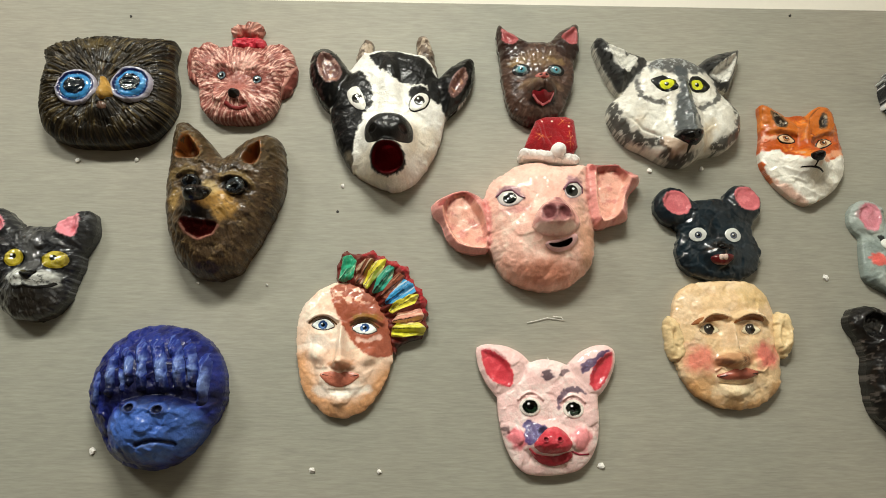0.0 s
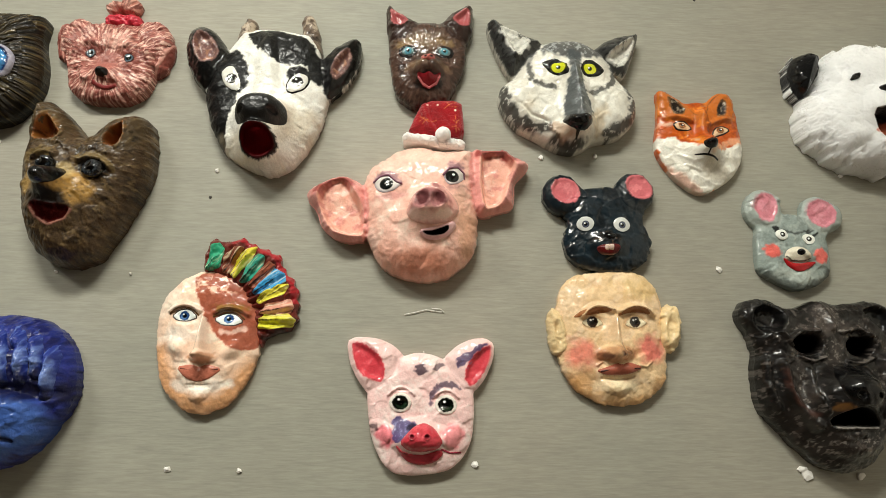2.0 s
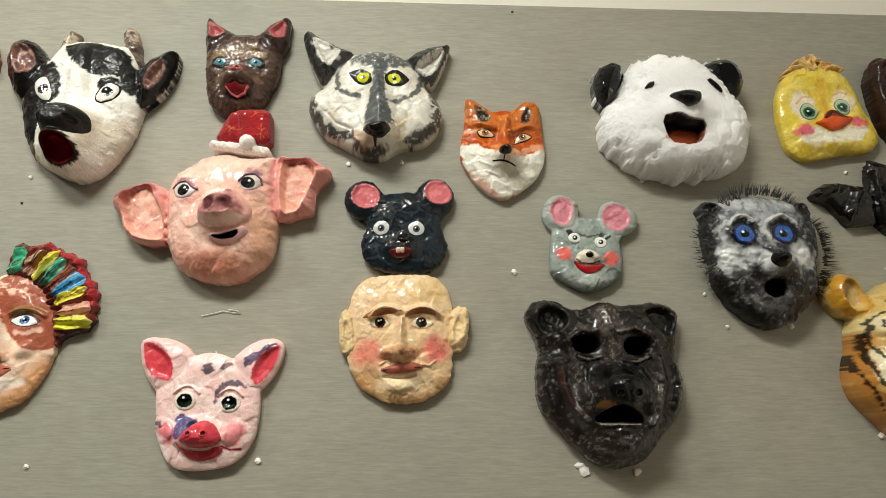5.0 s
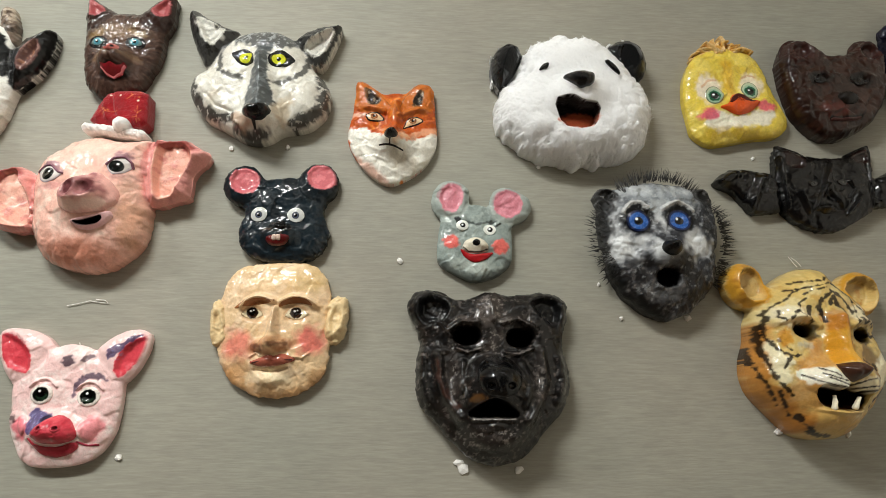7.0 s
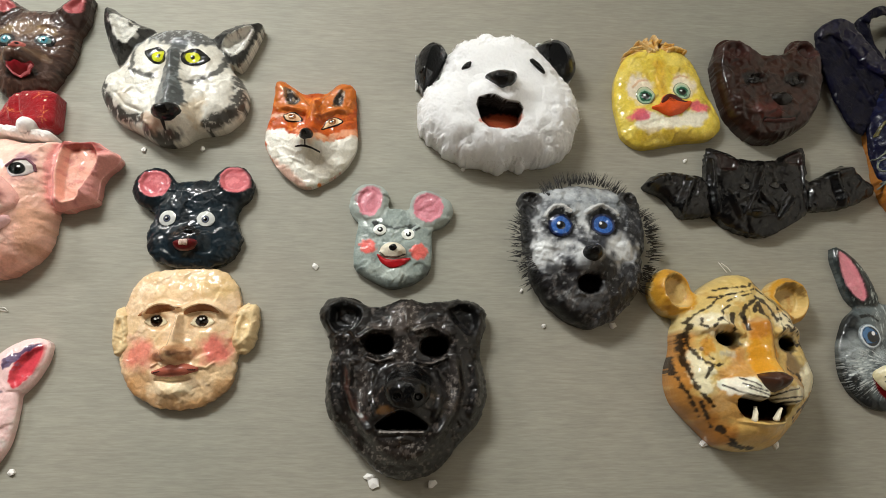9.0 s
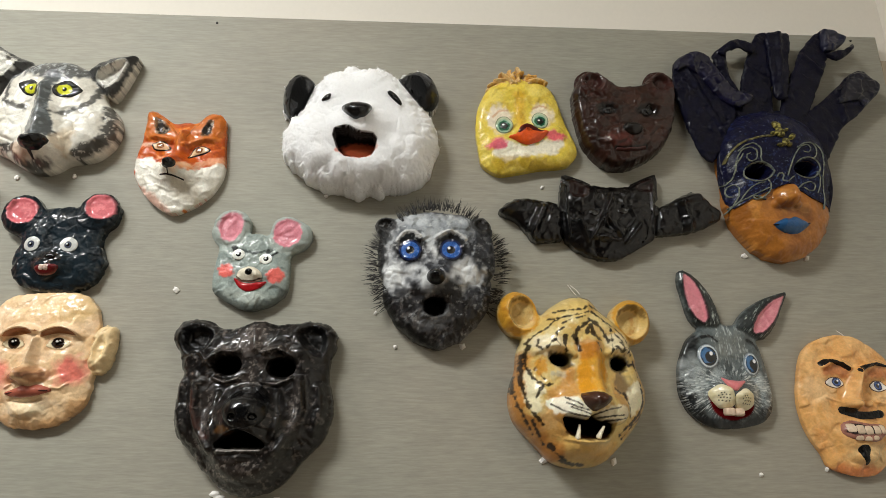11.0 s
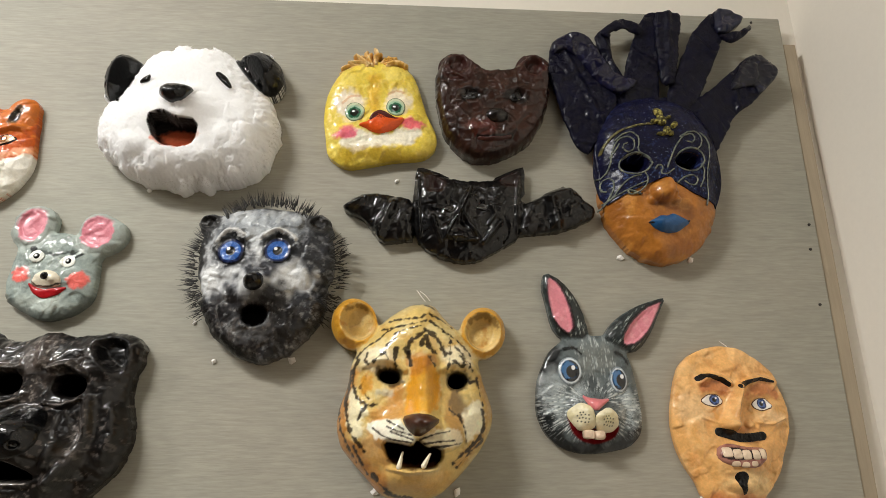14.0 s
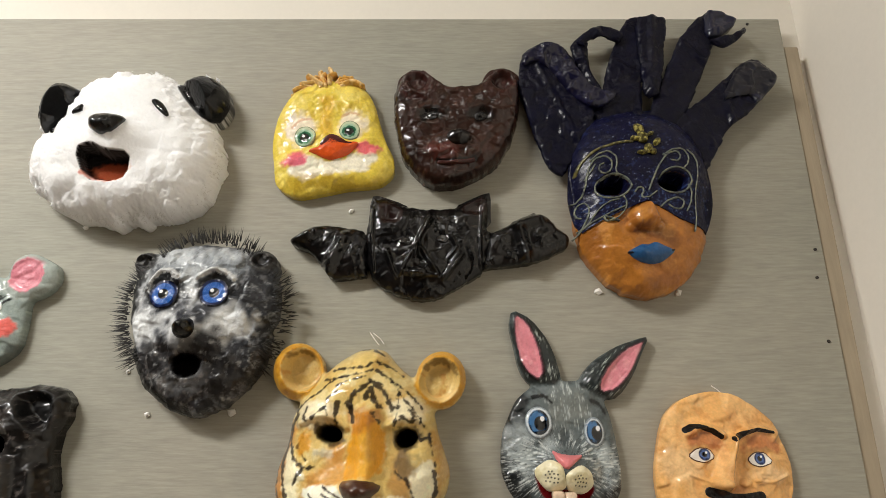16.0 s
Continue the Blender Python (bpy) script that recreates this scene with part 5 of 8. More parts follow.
# --- painted face with a feather headdress ---
def feather_face():
    m = mask("feather_headdress_mask", -0.134, 1.560, "half red painted face mask with a feather headdress")
    f = Relief([poly([(-26, 96), (-46, 83), (-71, 55), (-69, -18), (-55, -63), (-20, -93), (2, -95), (35, -84), (62, -40), (70, -9), (69, 39), (45, 80), (21, 96), (-3, 101)], 1, 2)], 1.25, 18)
    f.dome(46, 38, 8).lumps(1.0, 18).fill("e8c8b0").blotch("f2e0d0", 20, 0.5, 0.1)
    f.bump(stroke([(-4, 34), (-3, -18)], 6, 14), 18, 12).bump(egg((-3, -20), 20, 9), 7, 8)
    f.bump(egg((-29, 34), 22, 14), -5, 12).bump(egg((27, 32), 22, 14), -5, 12).bump(egg((-5, -40), 34, 16), 2, 14).bump(egg((-5, -74), 30, 16), 8, 16)
    # pale blotch on the red forehead is a highlight put into the paint
    f.paint("a85238", poly([(-24, 87), (-12, 94), (21, 95), (54, 79), (71, 47), (72, 7), (64, -10), (43, -11), (25, -3), (10, 13), (0, 30), (-9, 46), (-19, 67)], 1), 2, 1.0, 0.95).blotch("e8c0a8", 7, 0.8, -0.15, 21, egg((10, 78), 36, 13), 3).paint("8a6a24", egg((30, 44), 20, 8), 4, 2, 0.75).paint("e8c4b4", stroke([(18, 13), (32, 11), (49, 17)], 3), 3, 1.5, 0.75)
    # shade under nose and chin, highlights on jaw and cheek, all painted
    f.paint("cc8c50", stroke([(-62, -17), (-48, -59), (-10, -88), (26, -80), (60, -36)], 14), 18, 3, 0.75).paint("f2e6da", stroke([(-36, -55), (-4, -63), (34, -54)], 6), 6, 3, 0.7).paint("f2e6da", egg((-34, 9), 18, 10), 8, 3, 0.6).paint("a8704a", poly([(-23, -21), (-10, -18), (2, -19), (10, -14), (18, -22), (4, -29), (-11, -28)], 1), 4, 2, 0.75)
    f.settle((-31, 33), 19, (-2, -19), 46)
    f.hemi(egg((-2, -20), 11, 8), 5, 6).hemi(egg((-13, -22), 7, 5), 3, 4).hemi(egg((10, -23), 7, 5), 3, 4).bump(egg((-4, -56), 24, 3), -3, 3)
    f.bump(poly([(-7, 31), (2, 31), (13, -22), (-2, -26), (-16, -22)], 2), 6, 10).bump(stroke(curve((-51, 41), (-10, 41), 8), 5), 5, 5).bump(stroke(curve((9, 39), (52, 37), 8), 5), 5, 5)
    f.bump(egg((-39, -7), 22, 14, turn=-30), 6, 12).bump(egg((34, -11), 20, 14, turn=30), 6, 12).bump(egg((-4, -59), 22, 3.5), -2, 3)
    f.make("face", VARNISH, m, wrinkled=0.35)
    for pts, c in (([(-48, 34), (-39, 41), (-25, 43), (-13, 32), (-25, 27), (-40, 28)], (-31, 34)), ([(9, 29), (20, 37), (35, 37), (47, 27), (36, 21), (20, 22)], (28, 30))):
        Relief([poly(pts, 1.0, 1)], 0.6, 1, f, 0.15).dome(0.5, 4, 0.2).fill("5c4c48").make("eyelid", VARNISH, m)
        e = Relief([poly(pts, -0.4, 1)], 0.5, 1, f, 0.7).dome(1.2, 5, 0.2).fill("dfe4e0").paint("2a5490", egg(c, 6.6, 6.2), 0.8, 0.4).paint("6a94c8", egg((c[0] - 1, c[1] - 1), 4.4, 4), 1.6, 0.8, 0.6).paint("101c2c", egg(c, 3.0, 2.9), 0.8).paint("f4f6f6", egg((c[0] - 1.5, c[1] + 2), 1.3, 1.1), 0.5)
        e.make("eye", WETEYE, m)
        Relief([stroke(curve((c[0] - 20, c[1] + 3), (c[0] + 19, c[1] + 1), 9), 1.2)], 0.7, 1, f, 0.2).dome(0.9, 1.5, 0.2).fill("7a5430").make("eyelid", VARNISH, m)
    mouth(f, poly([(-35, -33), (-13, -30), (-4, -34), (4, -30), (26, -35), (11, -48), (-4, -53), (-21, -48)], 0.0, 1), "be705a", m, 0.3, 1.6, 7, label="brick red lips")
    mouth(f, stroke([(-28, -35), (-3, -40), (20, -36)], 0.8), "6c2a1c", m, 1.6, 0.3, 1, name="lip_line")
    rim = [(-17, 98), (-14, 124), (-10, 143), (5, 141), (15, 137), (26, 143), (38, 144), (49, 135), (67, 129), (89, 118), (91, 102), (103, 90), (112, 78), (115, 59), (115, 25), (106, 18), (74, 7), (70, -9), (57, 39), (39, 71), (16, 90), (-2, 95)]
    band = Relief([poly(rim, 1, 1)], 1.0, 8).dome(9, 10, 8).fill("7c2a20").lumps(0.8, 8)
    # zigzag pleats that fan out from the temple
    fold = (np.degrees(np.arctan2(band.v - 28, band.u - 2)) + 20) / 9.0
    zig = 1 - 2 * np.abs(fold - np.floor(fold) - 0.5) * 2
    band.h = band.h + 3.4 * zig * np.clip(band.d / 8, 0.3, 1)
    band.d = band.d + 2.4 * zig * np.clip((np.hypot(band.u - 2, band.v - 28) - 85) / 15, 0, 1)
    band.paint("b82430", stroke(rim[5:14], 7), 3, 3, 0.85).paint("4c1812", stroke(rim[14:17], 6), 4, 3, 0.7)
    band.make("headdress", VARNISH, m, "dark red pleated headdress")
    def feather(pts, c):
        r = Relief([poly(pts, 2.0, 0)], 0.8, 2, band, 0.4, level=0.5).dome(0.9, 4, 0.3).fill(c).lumps(0.3, 6)
        a, q = np.array(pts[0]), np.array(pts[len(pts) // 2])
        ang = math.degrees(math.atan2(q[1] - a[1], q[0] - a[0]))
        r.bump(stroke([tuple(a), tuple(q)], 4.5), 2.6, 4.5).hair("e8e0c0", None, ang, 2.2, 26, 0.5, 0.45, -0.3).hair("4c2010", None, ang + 8, 1.6, 20, 0.5, 0.6, -0.4, 55)
        r.paint("20140e", stroke([tuple(a), tuple(a * 0.3 + q * 0.7)], 0.8, 0.4), 0.7, 0.5, 0.8).make("feather", VARNISH, m)
    feather([(-10, 100), (-6, 132), (3, 136), (11, 127), (7, 105), (-2, 99)], "2f9a74")
    feather([(14, 96), (15, 120), (26, 129), (36, 130), (27, 111), (22, 95)], "8a4a34")
    feather([(25, 92), (30, 114), (41, 127), (54, 131), (50, 117), (36, 99), (29, 88)], "d0c43c")
    feather([(39, 82), (45, 105), (59, 120), (66, 117), (62, 99), (51, 86)], "2f9a84")
    feather([(51, 76), (62, 96), (74, 109), (81, 105), (71, 90), (57, 74)], "9a5038")
    feather([(57, 67), (68, 85), (82, 100), (94, 94), (98, 83), (83, 74), (66, 67)], "3a94c8")
    feather([(63, 55), (71, 67), (91, 77), (102, 77), (97, 67), (80, 60), (66, 53)], "d0c43c")
    feather([(68, 40), (75, 50), (106, 57), (110, 48), (106, 41), (81, 39)], "c88a78")
    feather([(68, 29), (75, 37), (103, 38), (113, 30), (109, 23), (81, 19), (67, 20)], "d0cc3c")


feather_face()


# --- spotted piglet ---
def piglet():
    m = mask("piglet_mask", 0.153, 1.470, "pale pink piglet mask with purple spots and rosy snout")
    ears = (([(-101, 92), (-90, 98), (-60, 96), (-39, 87), (-25, 73), (-36, 47), (-54, 33), (-71, 24), (-86, 43), (-97, 66)], [(-93, 91), (-81, 89), (-63, 78), (-51, 63), (-50, 45), (-55, 39), (-75, 44), (-88, 60), (-92, 78)]),
            ([(98, 90), (86, 97), (68, 96), (48, 87), (29, 69), (38, 47), (53, 30), (70, 26), (85, 44), (96, 69)], [(95, 87), (84, 85), (68, 72), (59, 56), (58, 41), (67, 33), (80, 47), (93, 69)]))
    f = Relief([*[poly(pts, 1, 1) for pts, inn in ears], poly([(-25, 72), (-8, 77), (12, 75), (29, 68), (54, 53), (69, 26), (69, -5), (66, -35), (54, -58), (37, -72), (15, -77), (-13, -79), (-36, -76), (-50, -63), (-61, -42), (-67, -20), (-71, 10), (-71, 26), (-53, 53)], 1, 2)], 1.1, 10)
    f.dome(38, 30, 8).fill("eec6c2").blotch("f6dcd6", 16, 0.5, 0.1)
    f.bump(egg((-6, -33), 50, 30, 28), 18, 28).hemi(egg((-58, -27), 20, 18), 7, 16).hemi(egg((46, -33), 20, 18), 7, 16)
    f.paint("da6674", egg((-47, -29), 13, 12), 5, 4, 0.85).paint("da7078", egg((42, -31), 14, 13), 6, 4, 0.75)
    f.paint("463448", egg((2, 55), 9, 6), 2, 3.5, 0.85).paint("463448", stroke([(15, 56), (28, 60)], 2.2), 2, 3, 0.75)
    f.paint("4c3c5c", stroke([(12, 10), (14, 24), (25, 33), (39, 36), (52, 30)], 3.0), 2, 3.5, 0.8)
    f.paint("4e4a86", poly([(-37, -11), (-23, -6), (-10, -13), (-9, -22), (-20, -32), (-30, -36), (-37, -27)], 1), 2.5, 4, 0.9).blotch("8c8cb8", 2.5, 0.6, -0.4, 23, egg((-26, -21), 14, 14), 4).paint("262044", egg((-10, -20), 7, 6), 3, 2, 0.85)
    f.paint("46363a", egg((-63, -17), 6, 8), 2.5, 4, 0.8)
    for pts, inn in ears:
        f.cup(poly(inn, 1, 1), 11, 8.0)
    f.settle((-28, 13), 20, (-1, -36), 38)
    for c in ((-27, 14), (32, 10)):
        f.bump(stroke(curve((c[0] - 17, c[1] + 8), (c[0] + 17, c[1] + 8), 10), 2.5), 3, 2.5).paint("c89a98", stroke(curve((c[0] - 17, c[1] + 5), (c[0] + 17, c[1] + 5), 10), 1.4), 1.5, 1, 0.7)
    f.make("face", VARNISH, m, wrinkled=0.5)
    for pts, inn in ears:
        r = ear(f, poly(pts, 1, 1), poly(inn, 1, 1), "eec6c2", "d84450").blotch("e05c66", 12, 0.5, -0.2, 4, poly(inn, 0, 1)).paint("9c2434", stroke([inn[0], inn[1], inn[2]], 4), 4, 2, 0.6)
        if pts[0][0] > 0:
            r.paint("4a3c6c", stroke([(50, 63), (60, 72), (72, 82), (88, 90)], 5, 2), 2, 4, 0.85).blotch("8886b0", 2.5, 0.5, -0.4, 29, egg((57, 68), 12, 12), 4)
        r.make("ear", VARNISH, m, "upright pink ear with deep red inside")
    for c in ((-28, 12), (32, 9)):
        e = Relief([egg(c, 14.5, 12.5)], 0.55, 1, f, 0.4).dome(1.6, 5, 0.3).fill("e4dcd2").blotch("a8a098", 4, 0.5, -0.3)
        e.paint("161c16", egg(c, 10.6, 9.2), 1.0, 0.6).paint("2e4a34", egg((c[0] + 1, c[1] - 3), 7.5, 4.5), 2.5, 1.2, 0.8).paint("060806", egg((c[0], c[1] + 1), 5.5, 5), 1.2).paint("f2f2ee", egg((c[0] - 2, c[1] + 4), 1.8, 1.5), 0.6)
        e.make("eye", WETEYE, m)
    s = Relief([poly([(-27, -38), (-17, -26), (-8, -18), (4, -14), (17, -21), (27, -37), (22, -45), (3, -49), (-17, -47)], 1, 1)], 0.9, 2, f, 0.5).dome(6, 9, 0.3).fill("cc3c4a").lumps(0.8, 6).blotch("e0606a", 7, 0.5, -0.2)
    for c in ((-12, -30), (7, -30)):
        s.bump(egg(c, 5.5, 5), 2, 2).bump(egg(c, 4, 3.5), -5, 3).paint("8c1c2c", egg(c, 3.2, 2.8), 1.5)
    s.make("snout", VARNISH, m, "crimson rounded snout")
    mouth(f, poly([(-33, -41), (-25, -49), (-14, -53), (6, -54), (25, -47), (28, -53), (18, -62), (0, -66), (-16, -62), (-26, -53)], 0.8, 1), "c23a48", m, 0.6, 3, 5, label="red smiling mouth")
    mouth(f, stroke([(-23, -51), (-10, -57), (7, -58), (23, -52)], 1.2), "6a1420", m, 2.4, 0.4, 1.2, name="lip_line")
    mouth(f, stroke([(27, -47), (37, -51), (51, -51)], 1.2), "a83048", m, 0.4, 0.5, 1.2, name="lip_line")


piglet()


# --- blue ape ---
def blue_ape():
    m = mask("blue_ape_mask", -0.388, 1.497, "deep blue ape mask with heavy fringe and flat muzzle")
    f = Relief([egg((2, 4), 93.6, 94.5, 74.4, p=2.1), egg((2, -36), 70.4, 54.2, 63.6, p=2.0)], 1.25, 20)
    f.dome(72, 66, 8).lumps(2.0, 14).fill("263694").blotch("1c1e6c", 14, 0.6, 0.0).blotch("4a50c0", 9, 0.3, -0.4)
    f.hemi(egg((18, -46), 62, 46, 46, p=2.2), 30, 44)
    # shade between the locks and under the brow goes into the paint
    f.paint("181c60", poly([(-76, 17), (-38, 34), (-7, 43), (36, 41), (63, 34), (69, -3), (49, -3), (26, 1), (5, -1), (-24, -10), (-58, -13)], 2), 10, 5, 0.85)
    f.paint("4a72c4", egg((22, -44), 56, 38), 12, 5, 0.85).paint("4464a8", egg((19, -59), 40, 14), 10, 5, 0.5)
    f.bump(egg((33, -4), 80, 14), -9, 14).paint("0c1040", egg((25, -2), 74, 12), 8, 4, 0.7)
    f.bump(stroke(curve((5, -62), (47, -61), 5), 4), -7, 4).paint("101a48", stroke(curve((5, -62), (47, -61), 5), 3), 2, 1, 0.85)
    for c in ((-6, -16), (30, -18)):
        f.bump(egg(c, 11, 9), 5, 4).bump(egg(c, 7.5, 6), -10, 4).paint("4c68b4", egg(c, 10, 8), 2).paint("0e1848", egg(c, 7, 5.5), 2)
    f.paint("6a84c0", stroke([(10, -65), (27, -62)], 3), 4, 2, 0.5)
    f.settle((20, 43), 62, (14, -18), 82)
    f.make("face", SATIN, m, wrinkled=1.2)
    locks = ([(-67, 33), (-65, 10), (-65, -11)], [(-46, 59), (-46, 32), (-42, 4)], [(-36, 65), (-23, 43), (-16, 17)], [(-14, 74), (-5, 42), (0, 11)], [(4, 77), (19, 42), (27, 9)], [(25, 76), (41, 43), (47, 11)], [(45, 72), (57, 43), (62, 17)], [(69, 54), (73, 25), (71, -8)], [(-34, 36), (-27, 22), (-23, 6)])
    for k, (a, mid, b) in enumerate(locks):
        w = (6.5, 8.5, 7, 8.5, 9.5, 9, 8, 8, 5)[k]
        r = Relief([stroke([a, mid, b], w, w * 0.85)], 0.9, 2, f, -4, level=2.0).dome(13, 9, 0.5).fill("2c3f9c").lumps(0.8, 6, k + 3)
        r.bump(egg(a, w * 2.2, 15), -8, 13).hair("7088c8", None, 90, 1.5, 10, 0.8, 0.5, -0.2, k)
        # pale highlight at mid lock and shaded lower end, both painted
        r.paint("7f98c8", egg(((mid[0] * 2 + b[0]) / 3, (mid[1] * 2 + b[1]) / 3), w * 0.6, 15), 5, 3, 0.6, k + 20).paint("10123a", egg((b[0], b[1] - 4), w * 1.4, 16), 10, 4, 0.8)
        r.wrinkle(0.8, 6, k + 9).make("fringe_lock", SATIN, m, "thick blue lock with a painted pale highlight")


blue_ape()
# --- grey mouse ---
def grey_mouse():
    m = mask("grey_mouse_mask", 0.699, 1.703, "pale grey mouse mask with big pink ears and red smile")
    ears = (([(-71, 50), (-69, 68), (-59, 82), (-43, 88), (-26, 83), (-16, 70), (-18, 50), (-27, 31), (-51, 29), (-64, 36)], [(-61, 61), (-53, 77), (-41, 82), (-30, 78), (-24, 64), (-27, 49), (-38, 35), (-55, 40)]),
            ([(15, 60), (22, 73), (41, 78), (58, 70), (72, 61), (75, 44), (66, 30), (48, 21), (28, 20), (14, 35)], [(18, 55), (25, 68), (42, 73), (56, 66), (62, 53), (59, 38), (45, 29), (34, 29), (21, 38)]))
    f = Relief([*[poly(c, 1, 1) for c, q in ears], poly([(-53, 40), (-59, 13), (-62, -16), (-61, -38), (-41, -51), (-17, -63), (-3, -64), (23, -56), (43, -39), (45, -7), (43, 23), (24, 41), (-2, 51), (-27, 45)], 1, 1)], 1.1, 9)
    f.dome(34, 28, 8).fill("8a9590").blotch("a4aea8", 12, 0.5, 0.0).blotch("6c7672", 10, 0.35, -0.3)
    f.bump(egg((-1, -13), 40, 26, 30), 18, 26).bump(egg((-4, -11), 18, 14), 8, 10)
    f.paint("bcc4bc", egg((-10, -46), 36, 10), 8, 4, 0.6).paint("555c57", stroke([(-60, -37), (-40, -52), (-9, -64), (23, -56), (43, -39)], 7), 5, 3, 0.7)
    f.paint("1e2224", poly([(-38, 28), (-33, 33), (-28, 21), (-32, 18)], 1, 0), 1.2, 1.0, 0.9).paint("44494a", stroke([(-27, 23), (-5, 18), (15, 23)], 1.8, 1.2), 1.5, 1, 0.7)
    f.paint("1e2224", stroke([(18, 14), (29, 20)], 2.0, 1.2), 1.2, 0.8, 0.9).paint("3a3e40", stroke([(13, 19), (25, 25)], 1.4, 0.8), 1.2, 0.8, 0.8)
    f.paint("e25a50", egg((-43, -8), 11.5, 11), 3, 2, 0.85).paint("e25a50", egg((28, -15), 12, 11.5), 3, 2, 0.85)
    f.hemi(egg((-43, -8), 12, 11), 3, 10).hemi(egg((28, -15), 12, 11), 3, 10)
    for c, q in ears:
        f.cup(poly(q, 0, 1), 5, 5.0)
    f.settle((-25, 19), 20, (-4, -11), 26)
    f.make("face", VARNISH, m, wrinkled=0.6)
    for c, q in ears:
        r = ear(f, poly(c, 1, 1), poly(q, 0, 1), "98a09a", "c87c88")
        r.blotch("dc98a4", 9, 0.6, -0.1, 5, poly(q, 0, 1)).paint("a8606c", stroke([q[0], q[1], q[2], q[3]], 3), 4, 2, 0.5).make("ear", VARNISH, m, "large round ear with pink inside")
    for c in ((-27, 16), (12, 10)):
        eye(f, c, 9.0, 7.8, "c8ccca", 2.0, 1.2, m, white="e2e4dc", proud=2.6, shift=(0.5, 0), ring="141414")
        Relief([egg((c[0] + 0.5, c[1]), 4.2, 4.0)], 0.5, 1, f, 1.9).dome(0.6, 3, 0.1).fill("101212").paint("d0d4d2", egg((c[0], c[1] + 0.5), 1.6, 1.5), 0.6).make("pupil", WETEYE, m)
    r = Relief([poly([(-27, -19), (-23, -8), (-12, -3), (1, -6), (9, -14), (8, -22), (-4, -24), (-10, -24), (-19, -23)], 1, 1)], 0.7, 2, f, 0.3).dome(5, 9, 0.4).fill("d8d0bc").paint("1a1614", stroke([(-26, -17), (-19, -23), (-10, -24), (-2, -24), (9, -20)], 0.9), 0.7, 0.4, 0.9).make("muzzle", VARNISH, m, "cream muzzle patch")
    nose(f, egg((-8, -12), 8, 6.2), "0c0c0c", m, 8, 6, (), GLOSS)
    mouth(f, poly([(-31, -18), (-21, -25), (-9, -28), (3, -26), (18, -24), (8, -33), (-4, -38), (-13, -38), (-24, -31)], 0.4, 1), "bc1820", m, 0.6, 2.0, 5, label="red smiling mouth")


grey_mouse()


# --- black bear ---
def black_bear():
    m = mask("black_bear_mask", 0.708, 1.503, "large black bear mask with hollow eyes and open mouth")
    ears = (([(-111, 88), (-107, 111), (-88, 124), (-62, 121), (-48, 108), (-51, 74), (-100, 69)], [(-104, 86), (-99, 108), (-80, 117), (-57, 109), (-52, 90), (-66, 72), (-90, 70)]), ([(47, 112), (85, 120), (106, 110), (109, 81), (104, 61), (64, 75)], [(52, 106), (74, 116), (96, 110), (103, 90), (97, 66), (80, 68), (62, 84)]))
    f = Relief([poly([(-113, 89), (-113, 108), (-100, 122), (-80, 123), (-56, 113), (-38, 109), (-20, 113), (-9, 119), (7, 122), (22, 116), (49, 117), (76, 122), (99, 117), (111, 104), (110, 82), (103, 64), (102, 40), (109, 15), (110, -6), (106, -28), (89, -53), (67, -73), (53, -94), (31, -107), (8, -112), (-15, -110), (-36, -98), (-58, -76), (-80, -52), (-98, -31), (-102, -7), (-101, 22), (-96, 46), (-101, 68)], 1, 1)], 1.2, 10)
    f.dome(50, 42, 9).fill("262220")
    f.bump(egg((5, -28), 66, 62, 80), 26, 26).bump(egg((4, -12), 48, 48, 44), 30, 34)
    f.blotch("38302c", 18, 0.5, -0.1).blotch("141212", 12, 0.6, -0.05).blotch("7c726c", 5, 0.5, -0.5, 19, None, 3)
    # dry-brushed brow, cheeks and folds
    for c, a, b, w in (((3, 93), 18, 22, 0.6), ((-32, 75), 26, 9, 0.5), ((27, 79), 26, 9, 0.55), ((-52, -1), 8, 30, 0.45), ((62, -1), 8, 26, 0.5), ((3, 47), 14, 16, 0.5), ((-8, -75), 50, 12, 0.35)):
        f.paint("5c524c", egg(c, a, b), 12, 6, w).blotch("a09890", 3.5, 0.5, -0.45, int(a * 3 + b), egg(c, a, b), 3)
    f.paint("5c3a30", stroke([(-72, 23), (-69, -1), (-59, -23), (-47, -35)], 4), 4, 3, 0.75).paint("8a5c28", egg((-20, -27), 8, 5), 4, 3, 0.6)
    for pts, w, h in (([(-71, 30), (-69, -1), (-60, -28), (-45, -50)], 10, 12), ([(66, 35), (70, -1), (62, -30), (46, -52)], 10, 12), ([(-90, 34), (-92, -1), (-84, -28)], 10, 12), ([(91, 28), (96, 0), (88, -28)], 10, 12),
                      ([(-54, 65), (-40, 75), (-18, 74)], 6, 10), ([(17, 74), (37, 79), (56, 67)], 6, 10), ([(-47, 40), (-33, 34), (-14, 39)], 4, 7), ([(17, 34), (37, 31), (56, 40)], 4, 7),
                      ([(-38, 20), (-44, -8), (-35, -32)], 7, 8), ([(40, 20), (49, -8), (40, -34)], 7, 8), ([(0, 115), (4, 78)], 9, 6), ([(-86, 94), (-65, 70), (-54, 56)], 5, 6)):
        f.bump(stroke(pts, w), h, w)
    # open eye holes: the dark inside is painted black on the hollow
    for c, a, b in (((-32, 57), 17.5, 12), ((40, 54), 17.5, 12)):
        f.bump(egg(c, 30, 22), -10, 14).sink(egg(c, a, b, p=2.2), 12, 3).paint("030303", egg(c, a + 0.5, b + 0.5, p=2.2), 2)
